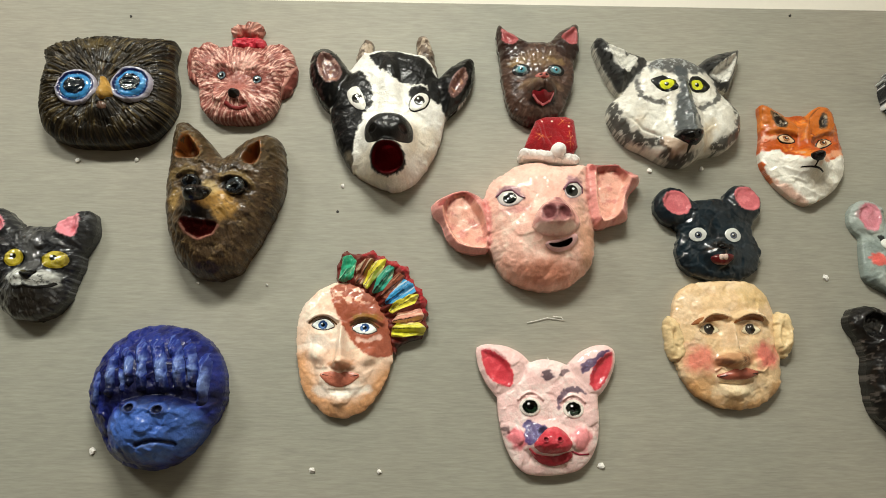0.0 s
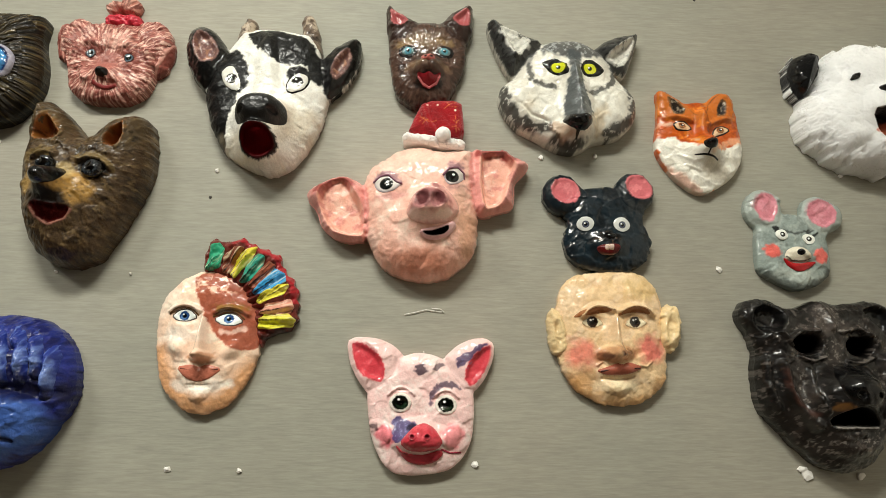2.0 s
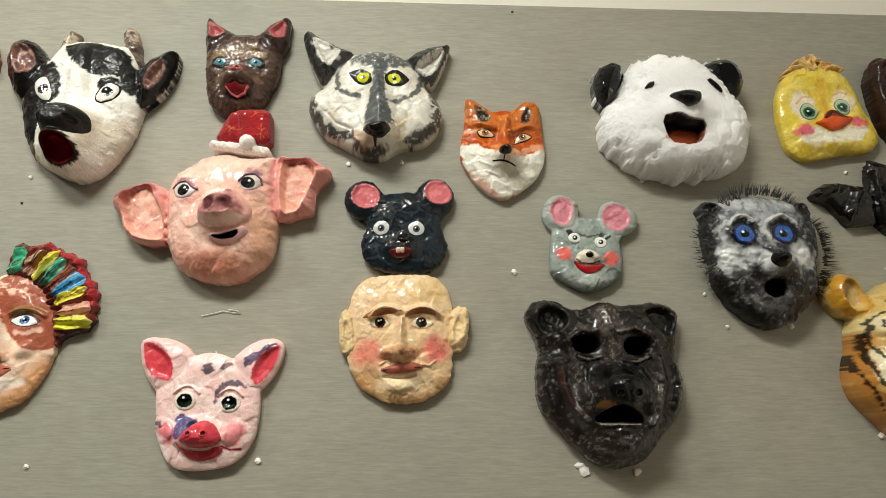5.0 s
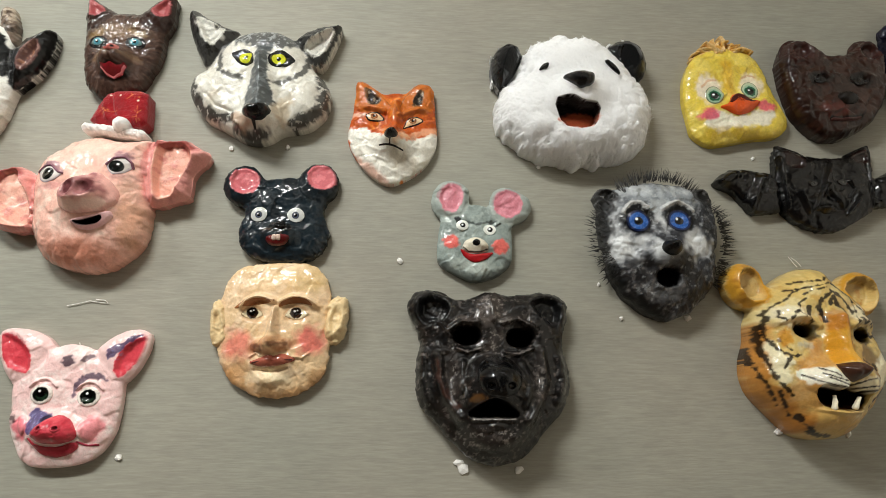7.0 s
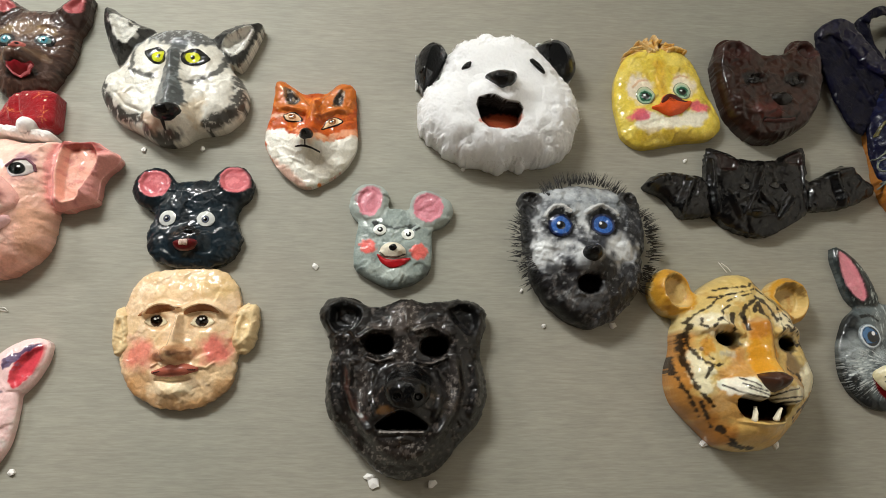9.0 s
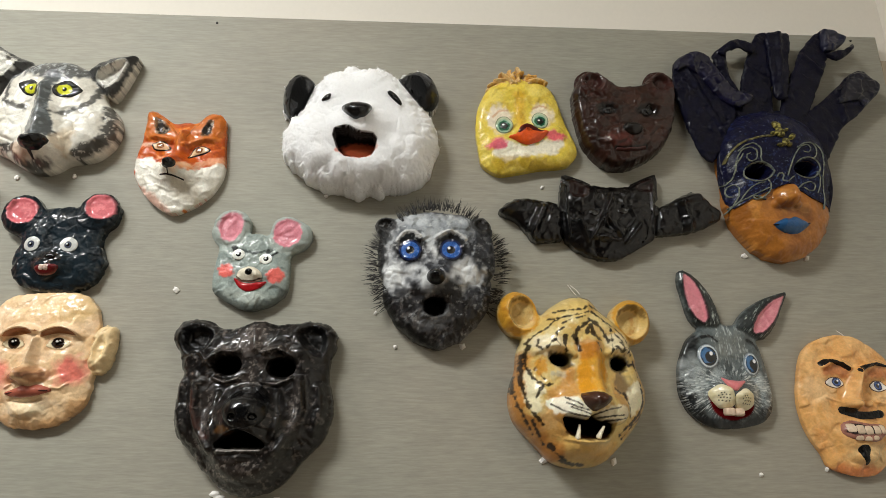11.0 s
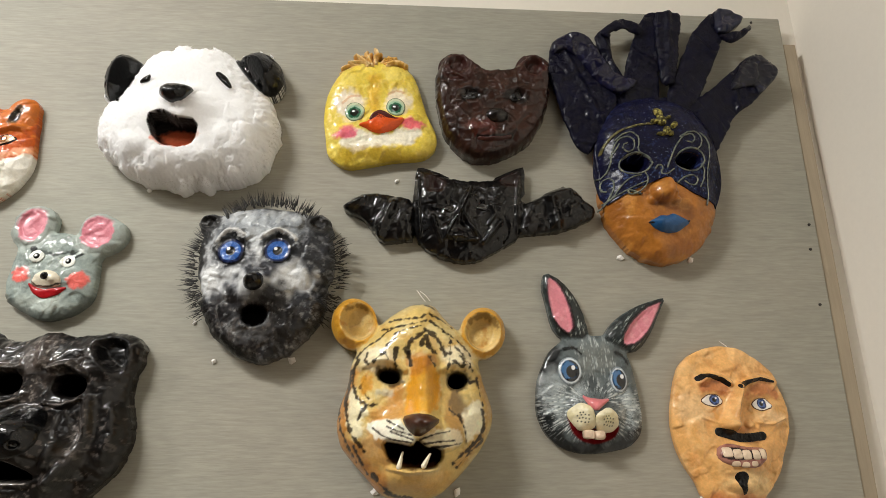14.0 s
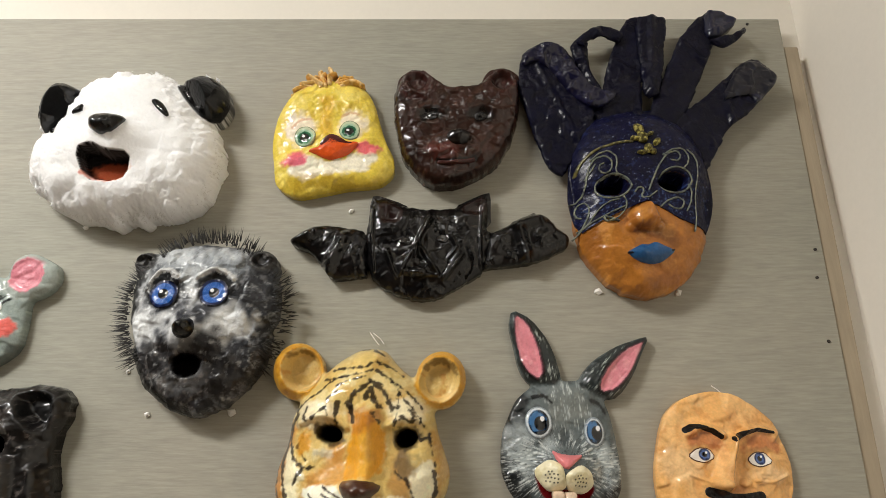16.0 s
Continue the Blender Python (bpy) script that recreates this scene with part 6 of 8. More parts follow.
    f.paint("8a827c", stroke([(-46, 39), (-30, 34), (-13, 39)], 1.6), 1.5, 1.5, 0.6).paint("8a827c", stroke([(22, 28), (37, 33), (53, 39)], 1.6), 1.5, 1.5, 0.5)
    # mouth opening with its dark inside painted; pale lip edge is a painted highlight
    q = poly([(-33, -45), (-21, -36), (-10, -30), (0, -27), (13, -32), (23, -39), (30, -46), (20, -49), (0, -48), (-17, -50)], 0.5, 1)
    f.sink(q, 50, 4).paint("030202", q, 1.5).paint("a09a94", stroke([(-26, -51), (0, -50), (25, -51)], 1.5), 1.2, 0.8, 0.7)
    for c, q in ears:
        f.cup(poly(q, 0, 1), 30, 12.0)
    f.settle((2, 59), 41, (3, 2), 85)
    f.bump(stroke([(-26, -52), (0, -52), (25, -52)], 5), 5, 5).bump(egg((3, -59), 14, 7), 5, 6)
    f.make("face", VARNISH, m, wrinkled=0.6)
    for c, q in ears:
        r = ear(f, poly(c, 0, 1), poly(q, 0, 1), "2c2826", "080707")
        r.blotch("4c4440", 8, 0.5, -0.3).blotch("8c8884", 4, 0.4, -0.75).make("ear", VARNISH, m, "thick round black ear")
    nose(f, poly([(-22, -4), (-19, 14), (-8, 26), (8, 29), (24, 25), (34, 10), (34, -9), (25, -21), (7, -26), (-12, -21)], 1, 1), "101012", m, 8, 24, (egg((-6, -11), 6, 5), egg((19, -11), 6, 5)), GLOSS, label="broad black nose")


black_bear()


# --- panda in cotton wool ---
def panda():
    m = mask("panda_mask", 0.846, 1.926, "white cotton wool panda mask with black ears, open mouth")
    ears = ([(-126, 28), (-128, 56), (-118, 79), (-98, 87), (-80, 76), (-84, 55), (-98, 30), (-113, 8)], [(50, 80), (66, 94), (90, 97), (109, 81), (116, 55), (107, 34), (88, 30), (66, 54)])
    f = Relief([*[poly(c, 1, 2) for c in ears], poly([(-78, 72), (-48, 92), (-18, 99), (15, 100), (44, 93), (66, 67), (92, 29), (110, 0), (112, -40), (101, -77), (82, -94), (46, -103), (8, -112), (-34, -108), (-76, -96), (-104, -74), (-119, -50), (-121, -18), (-108, 4), (-88, 38)], 2, 2)], 1.1, 6)
    off = np.clip(-np.maximum(*[poly(c, 1, 2)[0](f.u, f.v) for c in ears]) / 4, 0, 1)
    f.d = f.d + off * (4.5 * vnoise(f.u, f.v, 17, 31) + 3.0 * vnoise(f.u, f.v, 7, 32) + 1.3 * vnoise(f.u, f.v, 2.6, 33))
    f.dome(60, 62, 9).fill("fbfbfa")
    f.bump(egg((-7, -20), 58, 46), 26, 40).bump(egg((-5, -3), 30, 22), 12, 18)
    q = poly([(-42, -32), (-21, -30), (-5, -39), (21, -39), (16, -63), (3, -69), (-30, -66)], 1, 1)
    f.sink(q, 46, 2.5).paint("0e0b0a", (lambda u, v: q[0](u, v) + 2.0, q[1]), 1.5).paint("a8502c", egg((-5, -54), 26, 12), 5, 1.5, 0.9).paint("d8988a", stroke(curve((-36, -60), (12, -67), -5), 2.5), 2, 1)
    f.settle((-57, 29), 62, (-6, -1), 88)
    # tufts pulled from the wool: rounded clumps with soft creases between them
    keep = np.clip(-(q[0](f.u, f.v) + 4) / 6, 0, 1)
    for c in ears:
        keep = keep * np.clip(-poly(c, 1, 2)[0](f.u, f.v) / 5 + 0.6, 0, 1)
    for size, high, seed in ((28, 6.5, 7), (14, 3.6, 8), (6, 1.1, 9), (3, 0.35, 10)):
        wu, wv = f.u + 0.6 * size * vnoise(f.u, f.v, size, seed + 40), f.v + 0.6 * size * vnoise(f.u, f.v, size, seed + 60)
        n = np.abs(vnoise(wu, wv, size, seed + 20))
        f.h = f.h + high * keep * (np.sqrt(n + 0.01) - 0.55) * np.clip(0.55 + 0.9 * vnoise(f.u, f.v, size * 2, seed + 80), 0.15, 1.3)
    for c in ears:
        f.paint("121213", poly(c, 2, 1), 1.0)
    f.make("face", COTTON, m, "fluffy white cotton wool face", wrinkled=0)
    lugs = [poly(c, 1, 2) for c in ears]
    rs = np.random.RandomState(5)
    roots = []
    for _ in range(9000):
        i, j = rs.randint(1, f.u.shape[0] - 1), rs.randint(1, f.u.shape[1] - 1)
        if f.d[i, j] < 0.3 or f.d[i, j] > 7 or f.h[i, j] < 6 or q[0](f.u[i:i + 1, j], f.v[i:i + 1, j])[0] > -7 or max(e[0](f.u[i:i + 1, j], f.v[i:i + 1, j])[0] for e in lugs) > -1:
            continue
        gu, gv = (f.h[i + 1, j] - f.h[i - 1, j]), (f.h[i, j + 1] - f.h[i, j - 1])
        a = rs.uniform(-1.2, 1.2, 3)
        roots.append(((f.u[i, j], f.v[i, j], f.h[i, j] - 1.0), (-gu * 0.6 + a[0] * 1.8, -gv * 0.6 + a[1] * 1.8, 0.4 + a[2] * 0.5), rs.uniform(1.5, 5), rs.uniform(0.3, 0.9)))
    whiskers(m, roots, 6, COTTONWISP, "fluff")
    for c in ears:
        mid = np.mean(np.array(c), 0)
        r = ear(f, poly(c, 1, 2), egg(tuple(mid), 16, 20), "121213", "09090a")
        r.bump(egg(tuple(mid), 18, 24), -6, 10).facet(11, 0.3, 5).make("ear", GLOSS, m, "glossy black ear")
    Relief([poly([(-63, 20), (-56, 31), (-48, 32), (-50, 23)], 0.5, 1)], 0.8, 1, f, 1.2).dome(2.5, 4, 0.6).fill("0c0c0d").make("eye", GLOSS, m, "small black slit eye")
    Relief([poly([(35, 36), (41, 39), (50, 32), (58, 18), (55, 15), (45, 24)], 0.5, 1)], 0.8, 1, f, 1.2).dome(2.5, 4, 0.6).fill("0c0c0d").make("eye", GLOSS, m, "small black slit eye")
    nose(f, poly([(-29, 4), (-9, 6), (13, 4), (7, -13), (-9, -18), (-21, -10)], 3), "101012", m, 7, 8, (), GLOSS, lift=2.0, label="black glossy nose")


panda()


# --- hedgehog ---
def hedgehog():
    m = mask("hedgehog_mask", 0.958, 1.693, "grey hedgehog mask with blue eyes and real bristles")
    ears = ((-76, 74), (66, 73))
    f = Relief([*[egg(c, 17, 15) for c in ears], egg((0, 27), 89.2, 70, 70, p=2.5), egg((0, -35), 80.5, 61.2, 75.2, p=1.75, taper=0.12)], 1.3, 20)
    f.dome(56, 42, 9).fill("42444a")
    f.bump(egg((-1, -16), 48, 44), 30, 40).bump(egg((-1, -13), 20, 18), 14, 16).bump(egg((-69, -6), 28, 24), 9, 20).bump(egg((57, -7), 22, 24), 9, 18)
    f.blotch("26282c", 12, 0.5, 0.0).blotch("8c8e92", 8, 0.5, -0.2)
    for c, a, b, w in (((-63, -6), 34, 20, 0.92), ((46, -3), 22, 22, 0.85), ((-13, -18), 14, 14, 0.8), ((-5, 40), 10, 24, 0.8), ((-27, 76), 56, 10, 0.6), ((-77, 45), 12, 22, 0.4), ((-11, -70), 22, 12, 0.4)):
        f.paint("d8dada", egg(c, a, b), 14, 9, w)
    f.paint("9ca2a6", egg((-5, 62), 60, 22), 16, 8, 0.6)
    f.paint("2a2422", egg((-14, -62), 74, 36), 14, 8, 0.7).blotch("7a726c", 6, 0.5, -0.3, 41, egg((-26, -68), 50, 40))
    for c in ((-39, 35), (19, 33)):
        f.paint("101012", egg(c, 22, 21), 5, 3, 0.9).bump(egg(c, 20, 19), -4, 8)
    for a, b in (((-58, 43), (-25, 50)), ((-2, 47), (40, 45))):
        f.bump(stroke(curve(a, b, 11), 4), 6, 4).paint("c6c6c4", stroke(curve(a, b, 11), 3), 2, 1.5, 0.85)
    f.blotch("d4d6d4", 6, 0.25, -0.45, 77).blotch("1c2022", 6, 0.3, -0.6, 87)
    # open mouth: a hollow whose dark inside is painted black
    f.sink(egg((-4, -53), 16, 13), 58, 5).paint("060505", egg((-4, -53), 16.5, 13.5), 3, 1.5)
    f.paint("0c0c0d", stroke([(-79, 60), (-86, 6), (-80, -54), (-55, -82), (-19, -101)], 10), 5, 5, 0.85)
    for c in ears:
        f.cup(egg(c, 11.5, 10), 7, 5.0)
    f.settle((-37, 29), 44, (-3, -16), 73)
    f.make("face", SATIN, m, "dry-brushed grey face")
    for c in ears:
        ear(f, egg(c, 17, 15), egg(c, 11.5, 10), "4c4c4c", "2a2826").blotch("8a8a8a", 5, 0.6, -0.2).make("ear", SATIN, m)
    for c in ((-39, 28), (19, 29)):
        eye(f, c, 17, 17, "2a62b4", 13, 6.0, m, white="0c1638", proud=5, ring="16306c", glint=True, material=VARNISH)
    nose(f, egg((-3, -15), 13, 12), "0e0d0d", m, 10, 10, (), GLOSS, label="round black nose")
    rs = np.random.RandomState(8)
    roots = []
    for k in range(520):
        side = k % 3
        if side == 0:
            a = math.pi * (0.27 + 0.46 * rs.rand())
        elif side == 1:
            a = math.pi * (0.80 + 0.42 * rs.rand())
        else:
            a = math.pi * (-0.24 + 0.42 * rs.rand())
        ca, sa = math.cos(a), math.sin(a)
        c0 = (1, 14)
        r0 = rs.uniform(0.82, 0.99)
        u, v = c0[0] + ca * 100 * r0 * (1.0 if abs(sa) < 0.75 else 0.92), c0[1] + sa * (96 if sa > 0 else 108) * r0
        roots.append(((u, v, 12 + 22 * (1 - r0) * 5), (ca + rs.uniform(-0.3, 0.3), sa + rs.uniform(-0.3, 0.3), rs.uniform(0.2, 0.9)), rs.uniform(9, 20), rs.uniform(0.7, 1.1)))
    whiskers(m, roots, 20, BRISTLE, "bristle_coat")


hedgehog()


# --- yellow duckling ---
def duckling():
    m = mask("duckling_mask", 1.099, 1.934, "yellow duckling mask with orange beak and rosy cheeks")
    f = Relief([poly([(-53, 74), (-64, 60), (-76, 31), (-79, -6), (-74, -39), (-71, -63), (-46, -80), (-13, -74), (22, -66), (63, -63), (80, -46), (79, -25), (68, -4), (61, 21), (52, 55), (40, 77), (19, 89), (-12, 91), (-37, 84)], 1, 2)], 1.1, 16)
    f.dome(32, 28, 8).fill("d9c04a").blotch("e6d478", 18, 0.35, 0.0).blotch("bc9426", 12, 0.35, -0.3)
    f.bump(egg((-1, -11), 46, 30), 14, 26).hemi(egg((-45, -32), 20, 15), 5, 12).hemi(egg((44, -13), 20, 15), 5, 12).bump(egg((0, -55), 70, 14), 8, 12)
    f.paint("eee2d4", egg((-41, 11), 20, 24), 8, 4, 0.8).paint("eee2d4", egg((25, 18), 19, 20), 8, 4, 0.75)
    f.paint("e8e4d6", poly([(-54, -51), (-40, -31), (-25, -30), (1, -37), (26, -26), (39, -25), (59, -26), (56, -38), (26, -49), (-8, -51), (-37, -57)], 2), 6, 4, 0.85).paint("d65470", egg((-48, -32), 14, 10, turn=10), 5, 3, 0.92).paint("d65468", egg((46, -16), 15, 9, turn=-10), 5, 3, 0.92)
    f.paint("d09c1c", stroke([(-8, 58), (-10, 8)], 8), 8, 3, 0.6).paint("a8841c", egg((1, -62), 74, 10), 6, 4, 0.5).paint("c89a70", stroke([(-53, 15), (-41, 27), (-29, 28)], 1.6), 1.5, 1, 0.7).paint("c89a70", stroke([(11, 31), (23, 38), (34, 34)], 1.6), 1.5, 1, 0.7)
    f.settle((-36, 3), 23, (4, -16), 27)
    f.wrinkle(0.7, 16, 77)
    f.make("face", GLOSS, m, wrinkled=0.45)
    for k, (b, a) in enumerate(([(-59, 70), (-27, 80)], [(-54, 79), (-24, 79)], [(-47, 85), (-21, 82)], [(-36, 96), (-17, 81)], [(-29, 99), (-15, 85)], [(-21, 105), (-13, 87)], [(-10, 109), (-10, 85)], [(-1, 99), (-8, 83)], [(10, 100), (-4, 82)], [(21, 96), (-1, 84)], [(31, 87), (5, 84)], [(37, 81), (10, 83)], [(40, 66), (17, 79)], [(-50, 72), (-24, 75)], [(-32, 90), (-20, 78)], [(-15, 98), (-13, 80)], [(4, 98), (-6, 80)], [(15, 92), (2, 80)], [(27, 84), (8, 80)])):
        mid = ((a[0] + b[0]) / 2 + 5 * (-1) ** k, (a[1] + b[1]) / 2 + 4)
        end = (b[0] + 3 * (-1) ** k, b[1] - 2)
        Relief([stroke([a, mid, b, end], 3.0, 2.0)], 0.8).dome(5, 3, 10 + 3 * (k % 4)).fill("cfa050" if k > 6 else "d6b070").lumps(0.8, 5, k).blotch("eedcae", 6, 0.5, -0.1, k).blotch("8a5c1c", 6, 0.4, -0.4, k + 40).make("tuft", VARNISH, m, "ochre tuft of feathers", wrinkled=0)
    for c, a, b in (((-35, 1), 14, 15), ((22, 10), 13.5, 14.5)):
        e = Relief([egg(c, a, b)], 0.55, 1, f, 0.4).dome(1.6, 7, 0.2).fill("b8c0a0").paint("4c5c3c", (lambda u, v, g=egg(c, a, b)[0]: 1.4 - g(u, v), egg(c, a + 4, b + 4)[1]), 1.0, 0.5, 0.7)
        q = (c[0] - 0.5, c[1] - 2)
        e.paint("9ab89c", egg(q, a * 0.82, b * 0.78), 1.0).paint("2c6c4c", egg(q, a * 0.66, b * 0.62), 1.2, 0.8).paint("0c1c14", egg(q, a * 0.42, b * 0.4), 1.2, 0.6).paint("e8f0ec", egg((q[0] - 1.5, q[1] + 2), 2.0, 1.6), 0.7)
        e.make("eye", WETEYE, m)
    beak = mouth(f, poly([(-30, -20), (-15, -15), (-10, -2), (-1, 3), (8, 0), (18, -8), (35, -8), (29, -17), (19, -26), (3, -32), (-8, -31), (-19, -25)], 0.6, 1), "dc561c", m, 0.8, 4, 9, label="orange beak, dark red above", name="beak", material=GLOSS)
    mouth(f, poly([(-15, -14), (-10, -4), (-1, 2), (8, -1), (20, -9), (28, -10), (16, -13), (4, -18), (-4, -15)], 0.2, 1), "6a160c", beak, 3.6, 1.2, 6, name="upper_beak", material=GLOSS)


duckling()


# --- small brown bear ---
def brown_bear():
    m = mask("brown_bear_mask", 1.260, 1.948, "small glossy brown bear mask with round ears")
    ears = (((-51, 64), 20), ((63, 67), -20))
    f = Relief([poly([(-83, 52), (-70, 83), (-43, 90), (-17, 66), (5, 61), (31, 66), (59, 93), (83, 81), (89, 46), (77, -13), (51, -55), (-3, -84), (-39, -80), (-73, -41), (-83, 14)], 1, 2)], 1.3, 16)
    f.dome(38, 30, 8).fill("46281e").blotch("2e1810", 16, 0.5, -0.1).blotch("5a3426", 12, 0.4, -0.3)
    f.hemi(egg((-3, -36), 34, 26, 24), 26, 16).hemi(egg((3, -25), 17, 14), 9, 10).bump(stroke(curve((-54, 17), (-16, 17), 9), 6), 7, 6).bump(stroke(curve((14, 15), (55, 18), 9), 6), 7, 6)
    for c in ((-32, 12), (32, 12)):
        f.bump(egg(c, 19, 14), -18, 10).paint("0c0706", egg(c, 18, 12), 7, 3, 0.92)
    f.blotch("5c382c", 20, 0.5, -0.2, 31).paint("7a342c", egg((-17, -41), 20, 11), 6, 3, 0.5)
    f.paint("0c0605", stroke(curve((-24, -54), (23, -51), -3), 3), 2, 1, 0.9)
    for c, t in ears:
        f.cup(egg(c, 20, 20, turn=t), 14, 12.0)
    f.settle((-32, 11), 33, (4, -23), 43)
    f.make("face", GLOSS, m, wrinkled=0.85)
    for c, t in ears:
        ear(f, egg(c, 28.7, 29.7, turn=t), egg(c, 17.6, 17.4, turn=t), "4c261e", "502a24").blotch("6a342c", 7, 0.4, -0.3).make("ear", GLOSS, m)
    for c in ((-32, 11), (31, 11)):
        eye(f, c, 8, 6, "0c0807", 5, 3, m, white="140c0a", proud=3, glint=False, material=GLOSS)
    nose(f, egg((3, -22), 16, 12, 12), "1c100e", m, 9, 12, (), GLOSS, label="black rounded nose")
    mouth(f, stroke(curve((-23, -56), (21, -53), -3), 2.2), "5c2c26", m, 0.4, 2.0, 3)


brown_bear()


# --- black bat ---
def bat():
    m = mask("bat_mask", 1.225, 1.782, "glossy black bat mask with spread angular wings")
    ears = (([(-73, 72), (-64, 73), (-22, 56), (-30, 18), (-77, 13)], [(-61, 65), (-35, 52), (-38, 35), (-62, 36)]), ([(77, 77), (70, 75), (30, 57), (32, 24), (75, 27)], [(71, 69), (43, 57), (44, 46), (69, 46)]))
    f = Relief([poly([(-74, 70), (-59, 68), (-28, 59), (2, 55), (27, 55), (52, 67), (73, 74), (74, 52), (71, 29), (81, 20), (69, -28), (41, -44), (10, -63), (-16, -65), (-48, -55), (-77, -32), (-81, 17)], 1, 1)], 1.3, 14)
    f.dome(34, 40, 8).fill("121011").blotch("241a18", 14, 0.5, -0.2)
    f.bump(stroke([(0, 42), (-16, -5), (-30, -22)], 6, 14), 10, 10).bump(stroke([(0, 42), (-3, -5), (8, -21)], 6, 14), 8, 10).bump(stroke([(-52, -4), (-41, -31)], 8), 8, 9).bump(stroke([(37, -9), (22, -35)], 9), 8, 9)
    f.bump(egg((-29, 14), 12, 8), -6, 7).bump(egg((14, 15), 12, 8), -6, 7).bump(egg((-11, -25), 22, 14), 8, 10).bump(egg((-6, -47), 50, 14), -5, 10)
    for pts, inn in ears:
        f.cup(poly(inn, 3), 6, 8.0)
    f.settle((-30, 8), 26, (-15, -29), 30)
    for pts, w, h in (([(1, 38), (-12, 12), (-18, -12)], 5, 8), ([(-16, 3), (-27, -17), (-36, -34)], 4.5, 7), ([(-13, 2), (-2, -16), (10, -33)], 4.5, 7), ([(-52, -5), (-47, -21), (-41, -37)], 4.5, 7), ([(39, -11), (28, -25), (16, -39)], 4.5, 7), ([(27, 13), (33, 0), (24, -12)], 4, 5), ([(-71, 51), (-71, 16), (-68, -29)], 4, 6), ([(67, 55), (62, 18), (62, -24)], 4, 5), ([(-32, -31), (-11, -34), (9, -35)], 4, 5)):
        f.bump(stroke(pts, w, w * 0.7), h, w)
    f.make("face", GLOSS, m, wrinkled=0.55)
    for pts, inn in ears:
        ear(f, poly(pts, 3, 1), poly(inn, 3), "151212", "351a16").make("ear", GLOSS, m, "pointed ear, dark red inside")
    for pts, rid in (([(-176, 12), (-162, 26), (-144, 36), (-117, 35), (-73, 25), (-73, -33), (-95, -35), (-122, -38), (-133, -20), (-145, -5), (-169, 7)], [[(-105, 17), (-117, -7), (-127, -32)], [(-168, 10), (-142, 24)]]), ([(68, 19), (110, 41), (129, 51), (144, 49), (167, 25), (177, 16), (172, 2), (129, -18), (74, -24), (62, -27)], [[(111, 25), (116, 3), (119, -17)], [(107, 32), (138, 39)]])):
        w = Relief([poly(pts, 1, 1)], 1.3).dome(10, 14, 12).fill("121011").lumps(1.8, 14, 5).blotch("2a211f", 12, 0.5, -0.2)
        for s in rid:
            w.bump(stroke(s, 11), 8, 11)
        w.make("wing", GLOSS, m, "ridged black wing", wrinkled=0.55)
    for c in ((-30, 8), (15, 11)):
        eye(f, c, 7, 5, "1a1616", 4, 2, m, white="1c1818", proud=3, glint=False)
    nose(f, egg((-15, -32), 12, 7), "181516", m, 5, 6, (egg((-21, -34), 2, 1.6), egg((-11, -34), 2, 1.6)), GLOSS)


bat()


